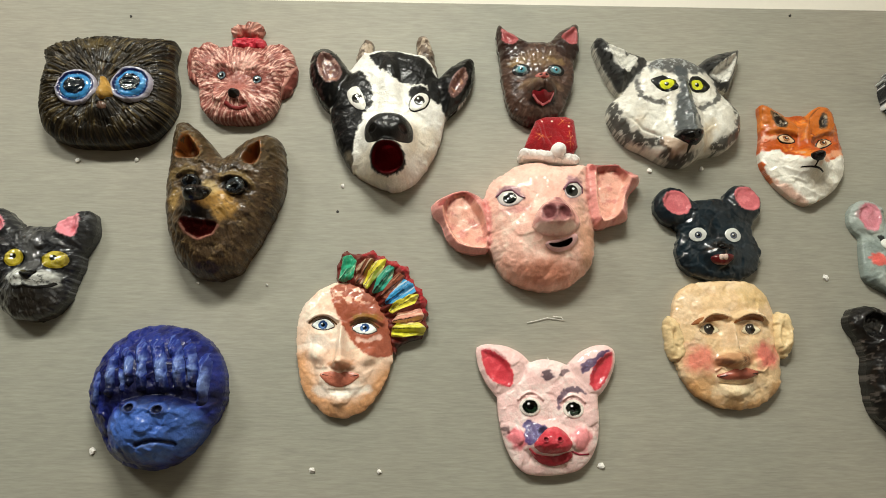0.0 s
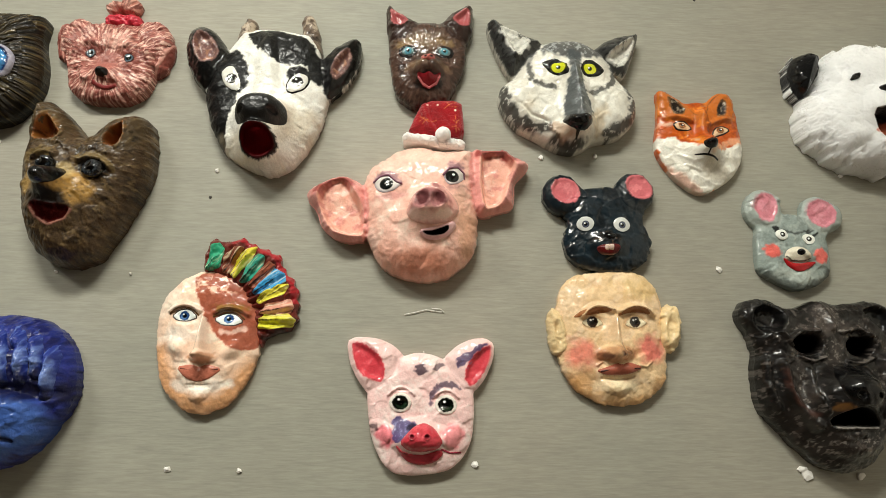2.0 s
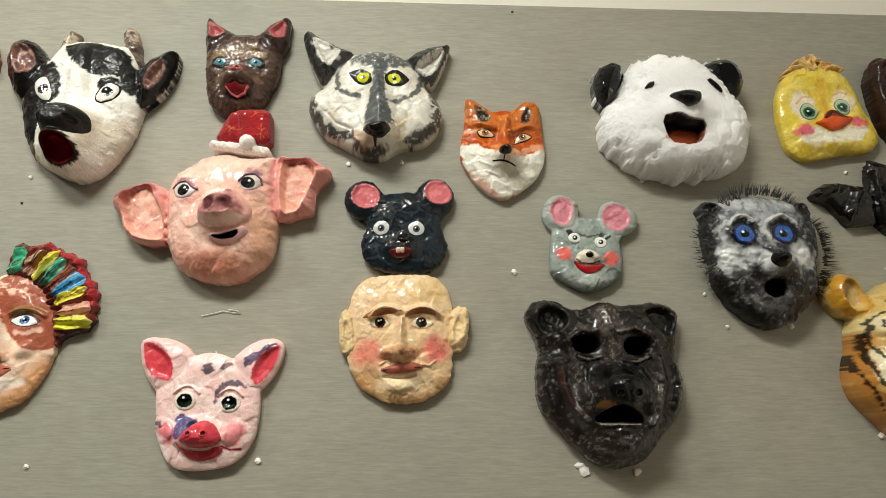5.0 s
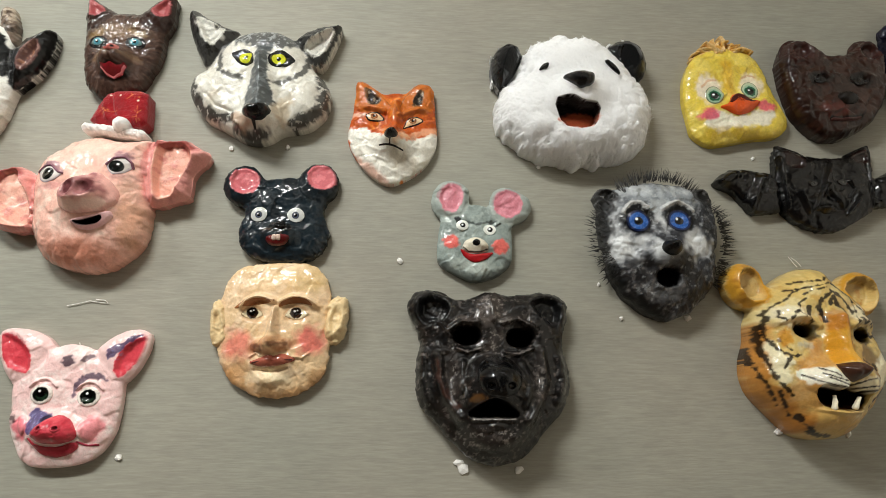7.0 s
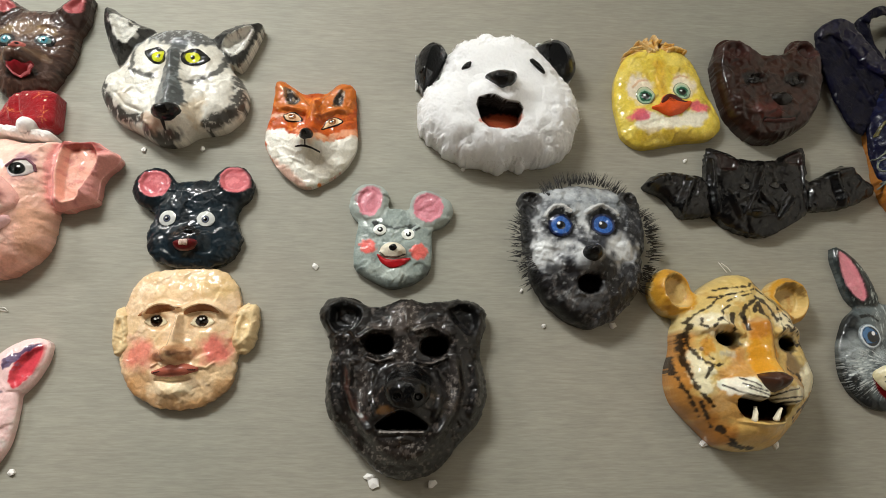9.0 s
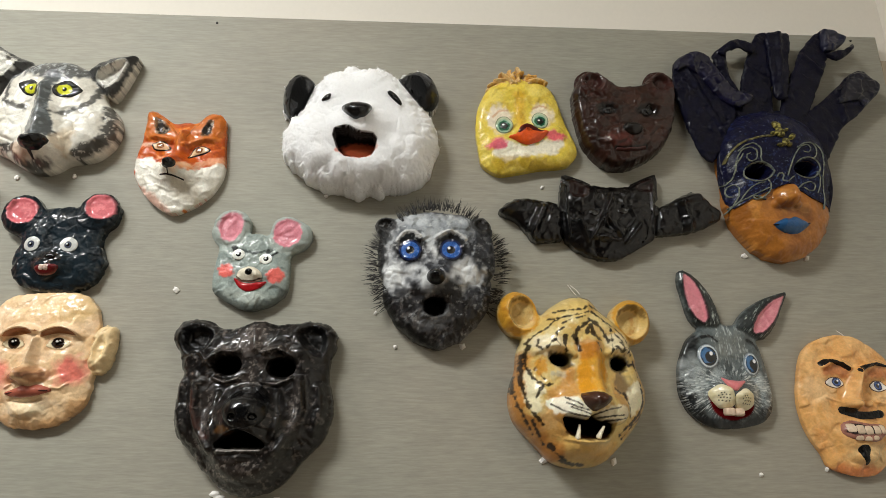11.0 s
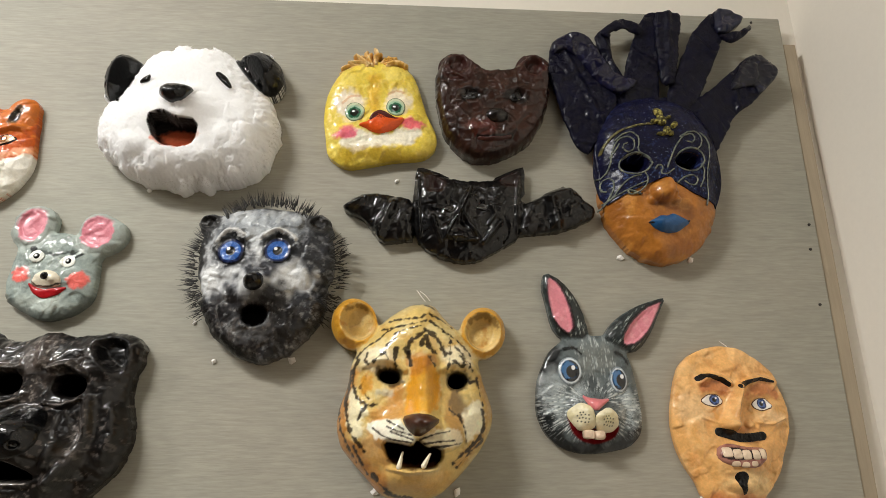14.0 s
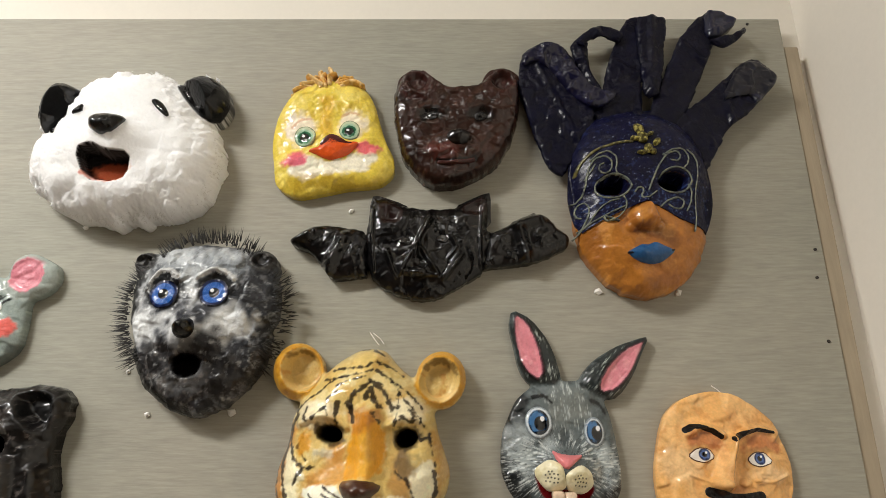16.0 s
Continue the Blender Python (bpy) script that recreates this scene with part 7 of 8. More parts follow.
# --- navy carnival mask with cloth plumes ---
def carnival():
    m = mask("carnival_mask", 1.499, 1.844, "navy carnival mask with gold scrolls over orange face")
    f = Relief([egg((-5, 31), 89.7, 97.5, 78, p=2.3), egg((-10, -25), 84, 68.2, 101, p=2.0)], 1.2, 18)
    f.dome(50, 56, 8).fill("b0702c").blotch("96561e", 22, 0.4, -0.1).blotch("c89048", 18, 0.4, -0.3)
    f.bump(stroke([(-12, -11), (-12, -38)], 9, 14), 20, 12).bump(egg((-17, -77), 30, 13), 7, 12).bump(egg((-17, -110), 30, 18), 7, 16)
    # face behind the eye holes painted black for the dark inside
    for c in ((-48, 12), (27, 16)):
        f.bump(egg(c, 24, 17), -4, 14).sink(egg(c, 17, 11.5, turn=4), 14, 3).paint("030303", egg(c, 20, 14), 1.5)
    f.settle((-11, 17), 46, (-11, -35), None)
    f.hemi(egg((-15, -34), 19, 18, 15), 18, 17).hemi(egg((-30, -43), 8, 7), 6, 6).hemi(egg((1, -43), 8, 7), 6, 6).paint("7a4014", egg((-15, -49), 16, 4), 5, 2, 0.6)
    f.make("face", VARNISH, m, "orange painted lower face", wrinkled=0.3)
    cover = Relief([egg((-5, 31), 90.7, 98.5, 78, p=2.3), egg((-8, -10), 87.9, 58.5, 68.2, p=2.2)], 1.1, 18, f, 1.6,
                   cut=[poly([(-114, -61), (-95, -50), (-65, -34), (-40, -23), (-19, -14), (2, -15), (28, -33), (79, -48), (93, -130), (-122, -133)], 0, 0),
                        egg((-49, 11), 15, 9, turn=4), egg((26, 15), 15, 9.5, turn=4)])
    cover.h = cover.h + 1.0
    cover.fill("1c1e50").blotch("12133a", 12, 0.6, 0.0).blotch("3a4c8c", 5, 0.45, -0.6, 71, None, 3).blotch("9aa6c8", 1.8, 0.5, -0.95, 72, None, 4)
    cover.blotch("5a74a8", 2.4, 0.5, -0.45, 73, egg((-30, -20), 60, 26), 4).blotch("4a6498", 2.4, 0.5, -0.45, 74, egg((40, -5), 36, 30), 4)
    cover.make("half_mask", CLOTH, m, "navy glitter half mask")

    def scroll(pts, w=1.1, colour="747a70"):
        fine = [pts[0]] + [tuple((1 - t) * np.array(a) + t * np.array(b)) for a, b in zip(pts, pts[1:]) for t in (0.33, 0.67)] + [pts[-1]]
        Relief([stroke(fine, w, w * 0.8)], 0.55, 1, cover, 0.2).dome(1.5, 1.3, 0.3).fill(colour).blotch("a09c74", 3, 0.6, -0.3).blotch("2a3048", 3, 0.6, -0.3, 31).make("silver_scroll", SATIN, m)
    for pts in (
            [(-98, -5), (-87, -3), (-80, 10), (-78, 26), (-72, 44), (-61, 52), (-49, 48), (-46, 37), (-53, 26), (-63, 29), (-63, 39), (-57, 41)],
            [(-72, 47), (-57, 59), (-43, 54), (-40, 41), (-45, 29), (-37, 23)],
            [(-97, -51), (-89, -45), (-82, -32), (-77, -20), (-79, -8), (-86, -6), (-92, -10), (-93, -22), (-87, -26)],
            [(-91, -42), (-81, -39), (-72, -24), (-58, -11), (-43, -8)],
            [(-46, -36), (-61, -28), (-63, -32), (-57, -37), (-41, -29), (-33, -14), (-37, -4)],
            [(-90, -42), (-72, -33), (-52, -24), (-36, -17)],
            [(-23, 1), (-17, 9), (-10, 3), (-17, -4), (-13, -11), (4, 2)],
            [(-5, 4), (3, 23), (16, 46), (29, 57), (41, 55), (37, 42), (28, 44)],
            [(18, 51), (36, 63), (51, 58), (51, 42), (40, 32)],
            [(7, -18), (20, -7), (36, -6), (37, -17), (26, -23), (17, -16)],
            [(51, 61), (63, 51), (62, 28), (54, 4), (53, -23), (48, -47)],
            [(46, 12), (51, -3), (39, -23)],
            [(-80, 22), (-71, 34), (-67, 41)]):
        scroll(pts)
    scroll([(-26, 10), (-30, 3), (-36, -2), (-45, -6), (-55, -6), (-63, -3), (-68, 2), (-70, 9), (-67, 16), (-60, 22), (-51, 26), (-42, 26), (-33, 22), (-28, 17), (-26, 10)], 1.3)
    scroll([(51, 17), (47, 10), (41, 4), (32, 0), (23, 0), (14, 3), (10, 9), (8, 16), (12, 24), (18, 30), (27, 34), (37, 34), (44, 31), (50, 25), (51, 17)], 1.3)
    scroll([(-90, 31), (-86, 42), (-76, 53), (-64, 62), (-48, 66), (-30, 70), (-19, 70)], 2.0, "6c6434")
    e = Relief([egg((-8, 89), 6, 9, turn=20), egg((-6, 75), 7, 8), egg((-16, 74), 5, 3.6), egg((12, 69), 7, 4, turn=50), egg((0, 60), 5, 6), egg((-8, 54), 7, 3), egg((6, 55), 4, 3.6), egg((5, 81), 6, 2.6, turn=30)], 0.7, 2, cover, 0.5)
    e.dome(5, 4, 0.8).fill("5c5424").lumps(1.4, 4).blotch("b4aa5c", 3, 0.7, -0.2, 9, None, 3).make("emblem", SATIN, m, "small gilt emblem")
    mouth(f, poly([(-38, -75), (-32, -72), (-21, -66), (-13, -67), (-4, -63), (6, -68), (19, -73), (11, -80), (1, -87), (-10, -89), (-22, -87), (-32, -82)], 0.6, 1), "1f5c94", m, 0.4, 4.5, 8, label="blue painted lips")
    mouth(f, stroke([(-38, -76), (-26, -78), (-15, -80), (-2, -78), (17, -73)], 1.0), "0c2038", m, 3.4, 0.4, 1, name="lip_line")

    def plume(pts, high, seed, fold=None, foldcol="2a2c66"):
        r = Relief([poly(pts, 1, 1)], 1.2).dome(3, 6, high).fill("121236").lumps(1.6, 30, seed).blotch("1c1e4a", 20, 0.5, -0.2, seed)
        r.bump(stroke([tuple(np.mean(np.array(pts[:3]), 0)), tuple(np.mean(np.array(pts[len(pts) // 2:len(pts) // 2 + 3]), 0))], 8), 3, 8)
        strip = r.make("plume", CLOTH, m, "stiff dark navy cloth strip", back=3.0, wrinkled=0.5)
        if fold:
            Relief([poly(fold, 1, 1)], 1.1).dome(5, 6, high + 5).fill(foldcol).lumps(1.2, 12, seed + 9).blotch("3c4280", 12, 0.3, -0.5, seed).make("curl", GLOSS, strip, "curled over tip", back=9.0, wrinkled=0.8)
    plume([(-152, 202), (-144, 222), (-110, 241), (-89, 234), (-71, 200), (-59, 159), (-53, 113), (-75, 78), (-101, 34), (-118, 40), (-130, 67), (-147, 131), (-155, 161)], 20, 1, [(-148, 198), (-146, 218), (-114, 235), (-93, 229), (-79, 201), (-54, 162), (-22, 155), (-30, 144), (-55, 130), (-83, 152), (-109, 192), (-129, 207)], "1e1e48")
    plume([(-81, 233), (-71, 245), (-51, 242), (-55, 226), (-53, 198), (-40, 170), (-28, 116), (-56, 110), (-65, 182), (-76, 216)], 16, 2)
    plume([(-76, 236), (-45, 261), (-21, 260), (-3, 243), (-14, 232), (-36, 241), (-55, 237), (-62, 225)], 27, 3)
    plume([(-39, 166), (-30, 208), (-6, 263), (6, 281), (25, 284), (28, 260), (14, 163), (12, 111), (-24, 108), (-47, 119)], 18, 4)
    plume([(12, 274), (37, 278), (58, 276), (55, 244), (36, 154), (23, 145), (12, 153), (12, 215)], 26, 5)
    plume([(41, 177), (70, 241), (112, 288), (136, 289), (137, 256), (125, 241), (108, 206), (81, 148), (55, 105), (14, 104), (24, 146)], 22, 6, [(113, 285), (136, 282), (154, 271), (148, 258), (126, 242), (109, 243)], "2c3050")
    plume([(109, 235), (124, 240), (148, 244), (164, 260), (169, 252), (146, 229), (125, 221)], 30, 7)
    plume([(91, 148), (124, 175), (152, 205), (173, 213), (203, 186), (197, 173), (158, 130), (117, 99), (109, 81), (84, 39), (71, 33), (64, 87), (39, 111)], 20, 8, [(115, 143), (147, 197), (168, 205), (198, 181), (192, 168), (162, 138), (158, 152), (140, 151)], "1a1c38")
    plume([(-111, 46), (-68, 116), (-20, 133), (64, 135), (111, 102), (79, 36), (-10, 64)], 14, 9)
    # extra strip added in place of the sheen at the plumes' base
    plume([(66, 86), (94, 104), (117, 98), (81, 40)], 19, 10)


carnival()


# --- tiger ---
def tiger():
    m = mask("tiger_mask", 1.161, 1.542, "orange tiger mask with black stripes and white fangs")
    ears = (((-87, 93), (-80, 94), 12), ((76, 82), (74, 81), -12))
    head = poly([(-81, 53), (-88, 38), (-90, 13), (-100, -11), (-102, -34), (-96, -56), (-80, -74), (-63, -92), (-49, -108), (-28, -115), (2, -114), (20, -108), (37, -93), (53, -77), (69, -58), (80, -38), (84, -18), (78, 2), (71, 22), (67, 43), (62, 63), (44, 81), (27, 95), (12, 115), (-13, 116), (-41, 100), (-58, 83), (-72, 68)], 2, 2)
    f = Relief([*[egg(c, 29, 33, turn=t) for c, q2, t in ears], head], 1.1, 9)
    f.dome(62, 44, 10).fill("ccb06a").blotch("e2d4a0", 18, 0.5, 0.0).blotch("b4863a", 15, 0.5, -0.2)
    for c, q2, t in ears:
        f.h = f.h * (1 - 0.35 * np.clip(egg(c, 33, 37, turn=t)[0](f.u, f.v) / 6, 0, 1) * np.clip(-head[0](f.u, f.v) / 8, 0, 1))
    f.bump(stroke([(0, 39), (-2, 0), (-2, -25)], 19, 22), 26, 19).bump(egg((-9, -45), 54, 44, 46), 20, 24).hemi(egg((-31, -41), 28, 20), 12, 16).hemi(egg((20, -42), 26, 20), 12, 16)
    f.bump(egg((-14, -87), 38, 20), 14, 16)
    # broad patches of orange, tan and cream
    f.paint("b8742a", poly([(-64, -18), (-47, -14), (-31, 13), (-21, 11), (-22, -17), (-36, -27), (-58, -27)], 2), 8, 4, 0.6)
    f.paint("b0702c", egg((-57, -59), 20, 22), 10, 5, 0.6).paint("c69a54", egg((-18, -93), 56, 16), 12, 6, 0.75).paint("a87034", egg((34, -16), 12, 34), 8, 4, 0.6)
    f.paint("b06a1c", stroke([(-90, 25), (-98, -11), (-96, -41), (-80, -69), (-57, -96)], 12), 8, 5, 0.8).paint("a86c20", stroke([(68, 21), (78, -13), (65, -47), (38, -75)], 7), 6, 4, 0.5)
    f.paint("e9e0bc", poly([(-82, 12), (-77, -6), (-64, -15), (-72, -32), (-76, -46), (-85, -36), (-87, -19), (-87, 2)], 2), 4, 3, 0.85).paint("ece4c4", poly([(59, 0), (71, -22), (61, -44), (49, -52), (44, -37), (43, -23)], 1), 4, 3, 0.9)
    f.paint("ece4c6", egg((-57, 44), 24, 12), 8, 5, 0.7).paint("ece4c6", egg((40, 45), 18, 13), 8, 5, 0.65)
    f.paint("cf8f1c", poly([(-11, 43), (5, 42), (16, 25), (20, 5), (11, -19), (-8, -18), (-22, -20), (-19, 5), (-15, 26)], 1), 4, 2, 0.97).paint("b06a2a", poly([(-21, 45), (-9, 48), (12, 45), (14, 33), (-4, 26), (-17, 26)], 1), 5, 4, 0.6)
    f.paint("dcaa48", stroke([(0, 18), (0, -14)], 5), 6, 3, 0.6)
    f.paint("f0ead6", poly([(-64, -32), (-49, -24), (-29, -28), (-16, -40), (-10, -49), (-16, -53), (-40, -50), (-55, -44)], 1), 3, 2.5, 0.92).paint("eee2c0", poly([(-5, -48), (3, -42), (19, -37), (40, -38), (43, -52), (16, -57), (0, -55)], 1), 3, 2, 0.85)
    def stripe(pts, w):
        f.paint("2a1c10", stroke(pts, w * 0.78, w * 0.45), 1.4, 1.7, 0.88)
    for w, pts in (
            (1.5, [(-21, 114), (0, 115), (14, 106)]), (2.4, [(-41, 90), (-25, 91), (-6, 91), (6, 99)]), (2.0, [(7, 98), (22, 92), (34, 84)]),
            (1.6, [(-50, 79), (-30, 81), (-7, 85), (2, 89)]), (1.7, [(7, 88), (27, 75), (45, 60), (56, 48)]), (4.4, [(-21, 51), (-17, 62), (-8, 68), (1, 75)]),
            (4.2, [(1, 77), (14, 67), (20, 57), (25, 45)]), (4.0, [(-5, 59), (2, 69), (5, 56), (13, 48)]), (2.0, [(-19, 49), (-16, 34)]),
            (2.0, [(6, 41), (13, 29)]), (2.2, [(-67, 50), (-70, 41), (-65, 36)]), (2.2, [(-59, 39), (-50, 47), (-45, 51), (-43, 60), (-34, 66)]),
            (2.0, [(-46, 50), (-42, 41)]), (3.0, [(-33, 55), (-35, 43), (-33, 30)]), (1.4, [(-2, 82), (-23, 77), (-35, 72)]),
            (2.0, [(-81, 47), (-71, 57), (-56, 65), (-45, 75), (-31, 81)]), (1.6, [(31, 63), (30, 45), (27, 30)]), (3.0, [(33, 39), (43, 34), (53, 37)]),
            (2.0, [(40, 49), (48, 40), (54, 32)]), (1.5, [(22, 80), (36, 57), (47, 46), (57, 30)]), (3.0, [(-79, 43), (-84, 32), (-84, 16), (-78, -1), (-65, -10), (-50, -9)]),
            (3.4, [(-87, 32), (-89, 14), (-92, -4), (-89, -22), (-83, -42), (-74, -51), (-66, -60)]), (2.0, [(-98, 3), (-101, -19), (-96, -37), (-87, -53), (-77, -72)]), (2.0, [(-62, -11), (-71, -15), (-75, -26)]),
            (2.6, [(-80, -55), (-73, -69), (-64, -85)]), (3.0, [(-57, -85), (-49, -96), (-37, -105)]), (3.6, [(-42, -105), (-29, -110), (-14, -111)]),
            (3.0, [(68, -15), (70, -33), (64, -47), (50, -60), (33, -73)]), (2.3, [(29, -16), (40, -24), (46, -37), (49, -52)]), (2.0, [(63, 21), (66, 5), (70, -14)]),
            (1.6, [(69, -49), (53, -62), (38, -78)]), (2.0, [(-68, 21), (-74, 10), (-64, -2)]), (2.4, [(47, 19), (54, 16), (63, 19)])):
        stripe(pts, w)
    for pts in ([(-42, -27), (-33, -32), (-23, -37)], [(-38, -39), (-26, -43), (-13, -48)], [(-58, -35), (-47, -43), (-34, -48), (-14, -51)], [(-42, -34), (-30, -39), (-15, -43)], [(-5, -48), (8, -43), (27, -39)], [(0, -52), (15, -50), (33, -49)], [(8, -56), (23, -55), (41, -52)]):
        f.paint("241a12", stroke(pts, 1.2, 0.8), 0.8, 0.5, 0.92)
    # eye holes are shallow hollows; black paint gives the darkness inside
    for c, a, b, t in (((-41, 23), 11.5, 7.2, -14), ((39, 18), 10, 8.5, 14)):
        f.bump(egg(c, 28, 20), -11, 14).paint("2a1e12", egg(c, a + 5, b + 4, turn=t), 3, 2.5, 0.75).sink(egg(c, a, b, turn=t, p=2.1), 20, 3).paint("040302", egg(c, a + 0.6, b + 0.6, turn=t, p=2.1), 1.5)
    f.paint("c88a24", egg((-67, 15), 9, 12), 4, 3, 0.85).paint("5c5646", egg((38, -6), 12, 15), 6, 4, 0.6).paint("b8b4a0", stroke([(-53, 4), (-39, 2)], 3), 3, 3, 0.6)
    # mouth hollow, painted near black for its unlit inside
    q = poly([(-45, -50), (-28, -52), (-13, -56), (-8, -48), (1, -56), (18, -58), (19, -68), (10, -77), (-11, -77), (-32, -74), (-40, -66)], 1, 1)
    f.sink(q, 66, 5).paint("0c0604", q, 2).paint("5c3418", stroke([(-39, -70), (-14, -77), (14, -74)], 2.5), 2.5, 1.5, 0.7)
    for c, q2, t in ears:
        f.cup(egg(q2, 24, 27, turn=t), 20, 9.0)
    f.settle((-69, 24), 66, (-5, -31), 109)
    f.bump(stroke(curve((-73, 34), (-24, 29), 10), 7), 7, 7).bump(stroke(curve((21, 30), (69, 26), 10), 7), 7, 7)
    f.bump(stroke([(-40, -78), (-16, -82), (14, -79)], 4), 5, 5)
    f.make("face", VARNISH, m, wrinkled=0.45)
    for c, q2, t in ears:
        r = ear(f, egg(c, 29, 33, turn=t), egg(q2, 23, 25, turn=t), "c08c2c", "c4a868")
        r.blotch("e2cc92", 9, 0.5, -0.1, 5, egg((q2[0] + 3, q2[1] - 10), 16, 12)).blotch("a86414", 12, 0.5, -0.3)
        r.paint("5c3c14", stroke(curve((q2[0] - 17, q2[1] + 14), (q2[0] + 20, q2[1] + 6), 12), 2.2), 2, 2.5, 0.6).paint("d8b878", stroke(curve((q2[0] - 16, q2[1] - 14), (q2[0] + 18, q2[1] - 12), -8), 3), 3, 2, 0.7)
        r.make("ear", VARNISH, m, "round cupped orange ear")
    nose(f, poly([(-25, -24), (-10, -21), (7, -23), (17, -28), (3, -39), (-8, -45), (-19, -37)], 1, 1), "5c3826", m, 8, 12, (), VARNISH, label="brown nose")
    for a, b in (((-24, -61), (-28, -76)), ((6, -63), (-1, -75))):
        Relief([stroke([a, b], 1.2, 3.0)], 0.7).dome(3, 3, 86).fill("e6dcc2").make("fang", VARNISH, m, "curved white fang", back=4.0)


tiger()


# --- grey rabbit ---
def rabbit():
    m = mask("rabbit_mask", 1.380, 1.550, "grey rabbit mask with long pink ears and buck teeth")
    ears = (([(-56, 157), (-34, 146), (-16, 121), (-7, 96), (-3, 76), (-13, 68), (-40, 70), (-50, 85), (-56, 118), (-60, 137)], [(-53, 152), (-40, 142), (-29, 116), (-23, 83), (-29, 74), (-41, 82), (-51, 100), (-55, 129)]),
            ([(105, 123), (92, 120), (67, 112), (40, 97), (24, 81), (18, 67), (35, 56), (56, 51), (69, 61), (83, 81), (95, 105)], [(100, 119), (74, 108), (54, 90), (41, 71), (41, 59), (59, 62), (78, 80), (93, 104)]))
    f = Relief([*[poly(pts, 1, 1) for pts, inn in ears], poly([(-73, 13), (-65, 32), (-55, 52), (-36, 66), (-17, 70), (17, 72), (37, 62), (49, 38), (54, 7), (57, -25), (55, -50), (38, -66), (10, -72), (-21, -74), (-47, -67), (-66, -50), (-76, -25)], 1, 2)], 1.0, 9)
    f.dome(44, 32, 8).fill("666f70").blotch("3c4344", 12, 0.5, -0.15)
    f.bump(egg((-4, -25), 46, 36), 22, 34)
    f.paint("14171a", stroke([(-53, 52), (-67, 21), (-72, -17), (-65, -51), (-36, -69), (10, -71), (51, -51)], 12), 10, 5, 0.8)
    f.paint("8a8e88", egg((2, 43), 22, 20), 14, 6, 0.55).hair("c4cac8", None, 96, 1.1, 9, 0.6, 0.6, -0.35, 21, egg((2, 41), 30, 30), 10)
    for c, a, b in (((-54, -4), 20, 26), ((41, -14), 15, 24), ((-27, 1), 8, 14)):
        f.paint("b4bcbc", egg(c, a, b), 12, 7, 0.5)
    f.hair("dfe4e2", (-7, -14), 0, 1.0, 7, 0.7, 0.6, -0.2, 3, egg((-6, -22), 78, 34), 16).hair("15181a", (-7, -14), 0, 1.0, 3.4, 0.4, 0.6, -0.4, 33, egg((-6, -22), 80, 40), 16)
    f.paint("101214", stroke([(-37, 54), (-25, 56), (-17, 48)], 2.4, 1.4), 1.5, 1.0, 0.85).paint("101214", stroke([(29, 50), (38, 46), (44, 36)], 2.0, 1.4), 1.5, 1.0, 0.8)
    q = poly([(-41, -28), (-35, -35), (-11, -47), (21, -39), (24, -45), (17, -56), (-6, -63), (-25, -58), (-35, -48)], 0.5, 1)
    f.sink(q, 58, 5).paint("7c1a1e", q, 2)
    for pts, inn in ears:
        f.cup(poly(inn, 1, 1), 6, 6.0)
    f.settle((-30, 27), 18, (-8, -18), 34)
    f.make("face", VARNISH, m, wrinkled=0.4)
    for pts, inn in ears:
        r = ear(f, poly(pts, 1, 1), poly(inn, 1, 1), "3a4242", "c8788a").hair("c4ccc4", None, 100 if pts[0][0] < 0 else 50, 1.4, 9, 0.5, 0.6, -0.3)
        r.paint("101312", (lambda u, v, g=poly(inn, 1, 1)[0]: 2.2 - np.abs(g(u, v)), poly(inn, 5, 1)[1]), 1.0, 0.8, 0.8).paint("cf808a", poly(inn, -1, 1), 1.5, 0.8, 0.95).blotch("e0a0a4", 7, 0.5, -0.2, 6, poly(inn, -2, 1)).make("ear", VARNISH, m, "long upright ear with pink inside")
    for c, a, b in (((-33, 26), 15.5, 17.5), ((29, 15), 12, 16.5)):
        e = Relief([egg(c, a, b)], 0.55, 1, f, 0.4).dome(2.0, 8, 0.2).fill("c4ccd0").paint("4c5c66", (lambda u, v, g=egg(c, a, b)[0]: 1.6 - g(u, v), egg(c, a + 4, b + 4)[1]), 1.0, 0.5, 0.7)
        e.paint("1a2c3e", egg(c, a * 0.76, b * 0.78), 0.9).paint("4a7cb0", egg((c[0] - 1.5, c[1] + 1), a * 0.62, b * 0.64), 2, 1, 0.85).paint("0a0d12", egg((c[0] + 1.5, c[1] - 1), a * 0.44, b * 0.44), 1.0).paint("f2f4f4", egg((c[0] + 4, c[1] + 4), 2.4, 2.8), 0.8)
        e.make("eye", WETEYE, m)
    for pts in ([(-40, -23), (-25, -13), (-13, -19), (-11, -32), (-9, -44), (-26, -47), (-34, -39), (-40, -30)], [(-9, -28), (8, -19), (19, -26), (23, -40), (13, -49), (-4, -48), (-9, -38)]):
        r = Relief([poly(pts, 0.8)], 0.6, 2, f, 0.4).dome(4, 9, 0.4).fill("dcd4b4").lumps(0.4, 6).blotch("bcae74", 12, 0.4, -0.15)
        mid = np.mean(np.array(pts), 0)
        for k in range(14):
            r.paint("2a241a", egg((mid[0] + 3.6 * (k % 4 - 1.5) + 2 * (k // 4 % 2) + 0.8 * math.sin(7 * k), mid[1] + 3.8 * (k // 4 - 1.4) + 0.8 * math.cos(5 * k)), 0.95, 0.95), 0.5, 0, 0.85)
        r.make("cheek", VARNISH, m, "cream whisker cheek")
    nose(f, poly([(-21, -4), (-14, -8), (0, -10), (13, -9), (1, -17), (-8, -24), (-16, -16)], 0.8, 1), "cc7678", m, 5, 6, (), VARNISH, label="pink nose")
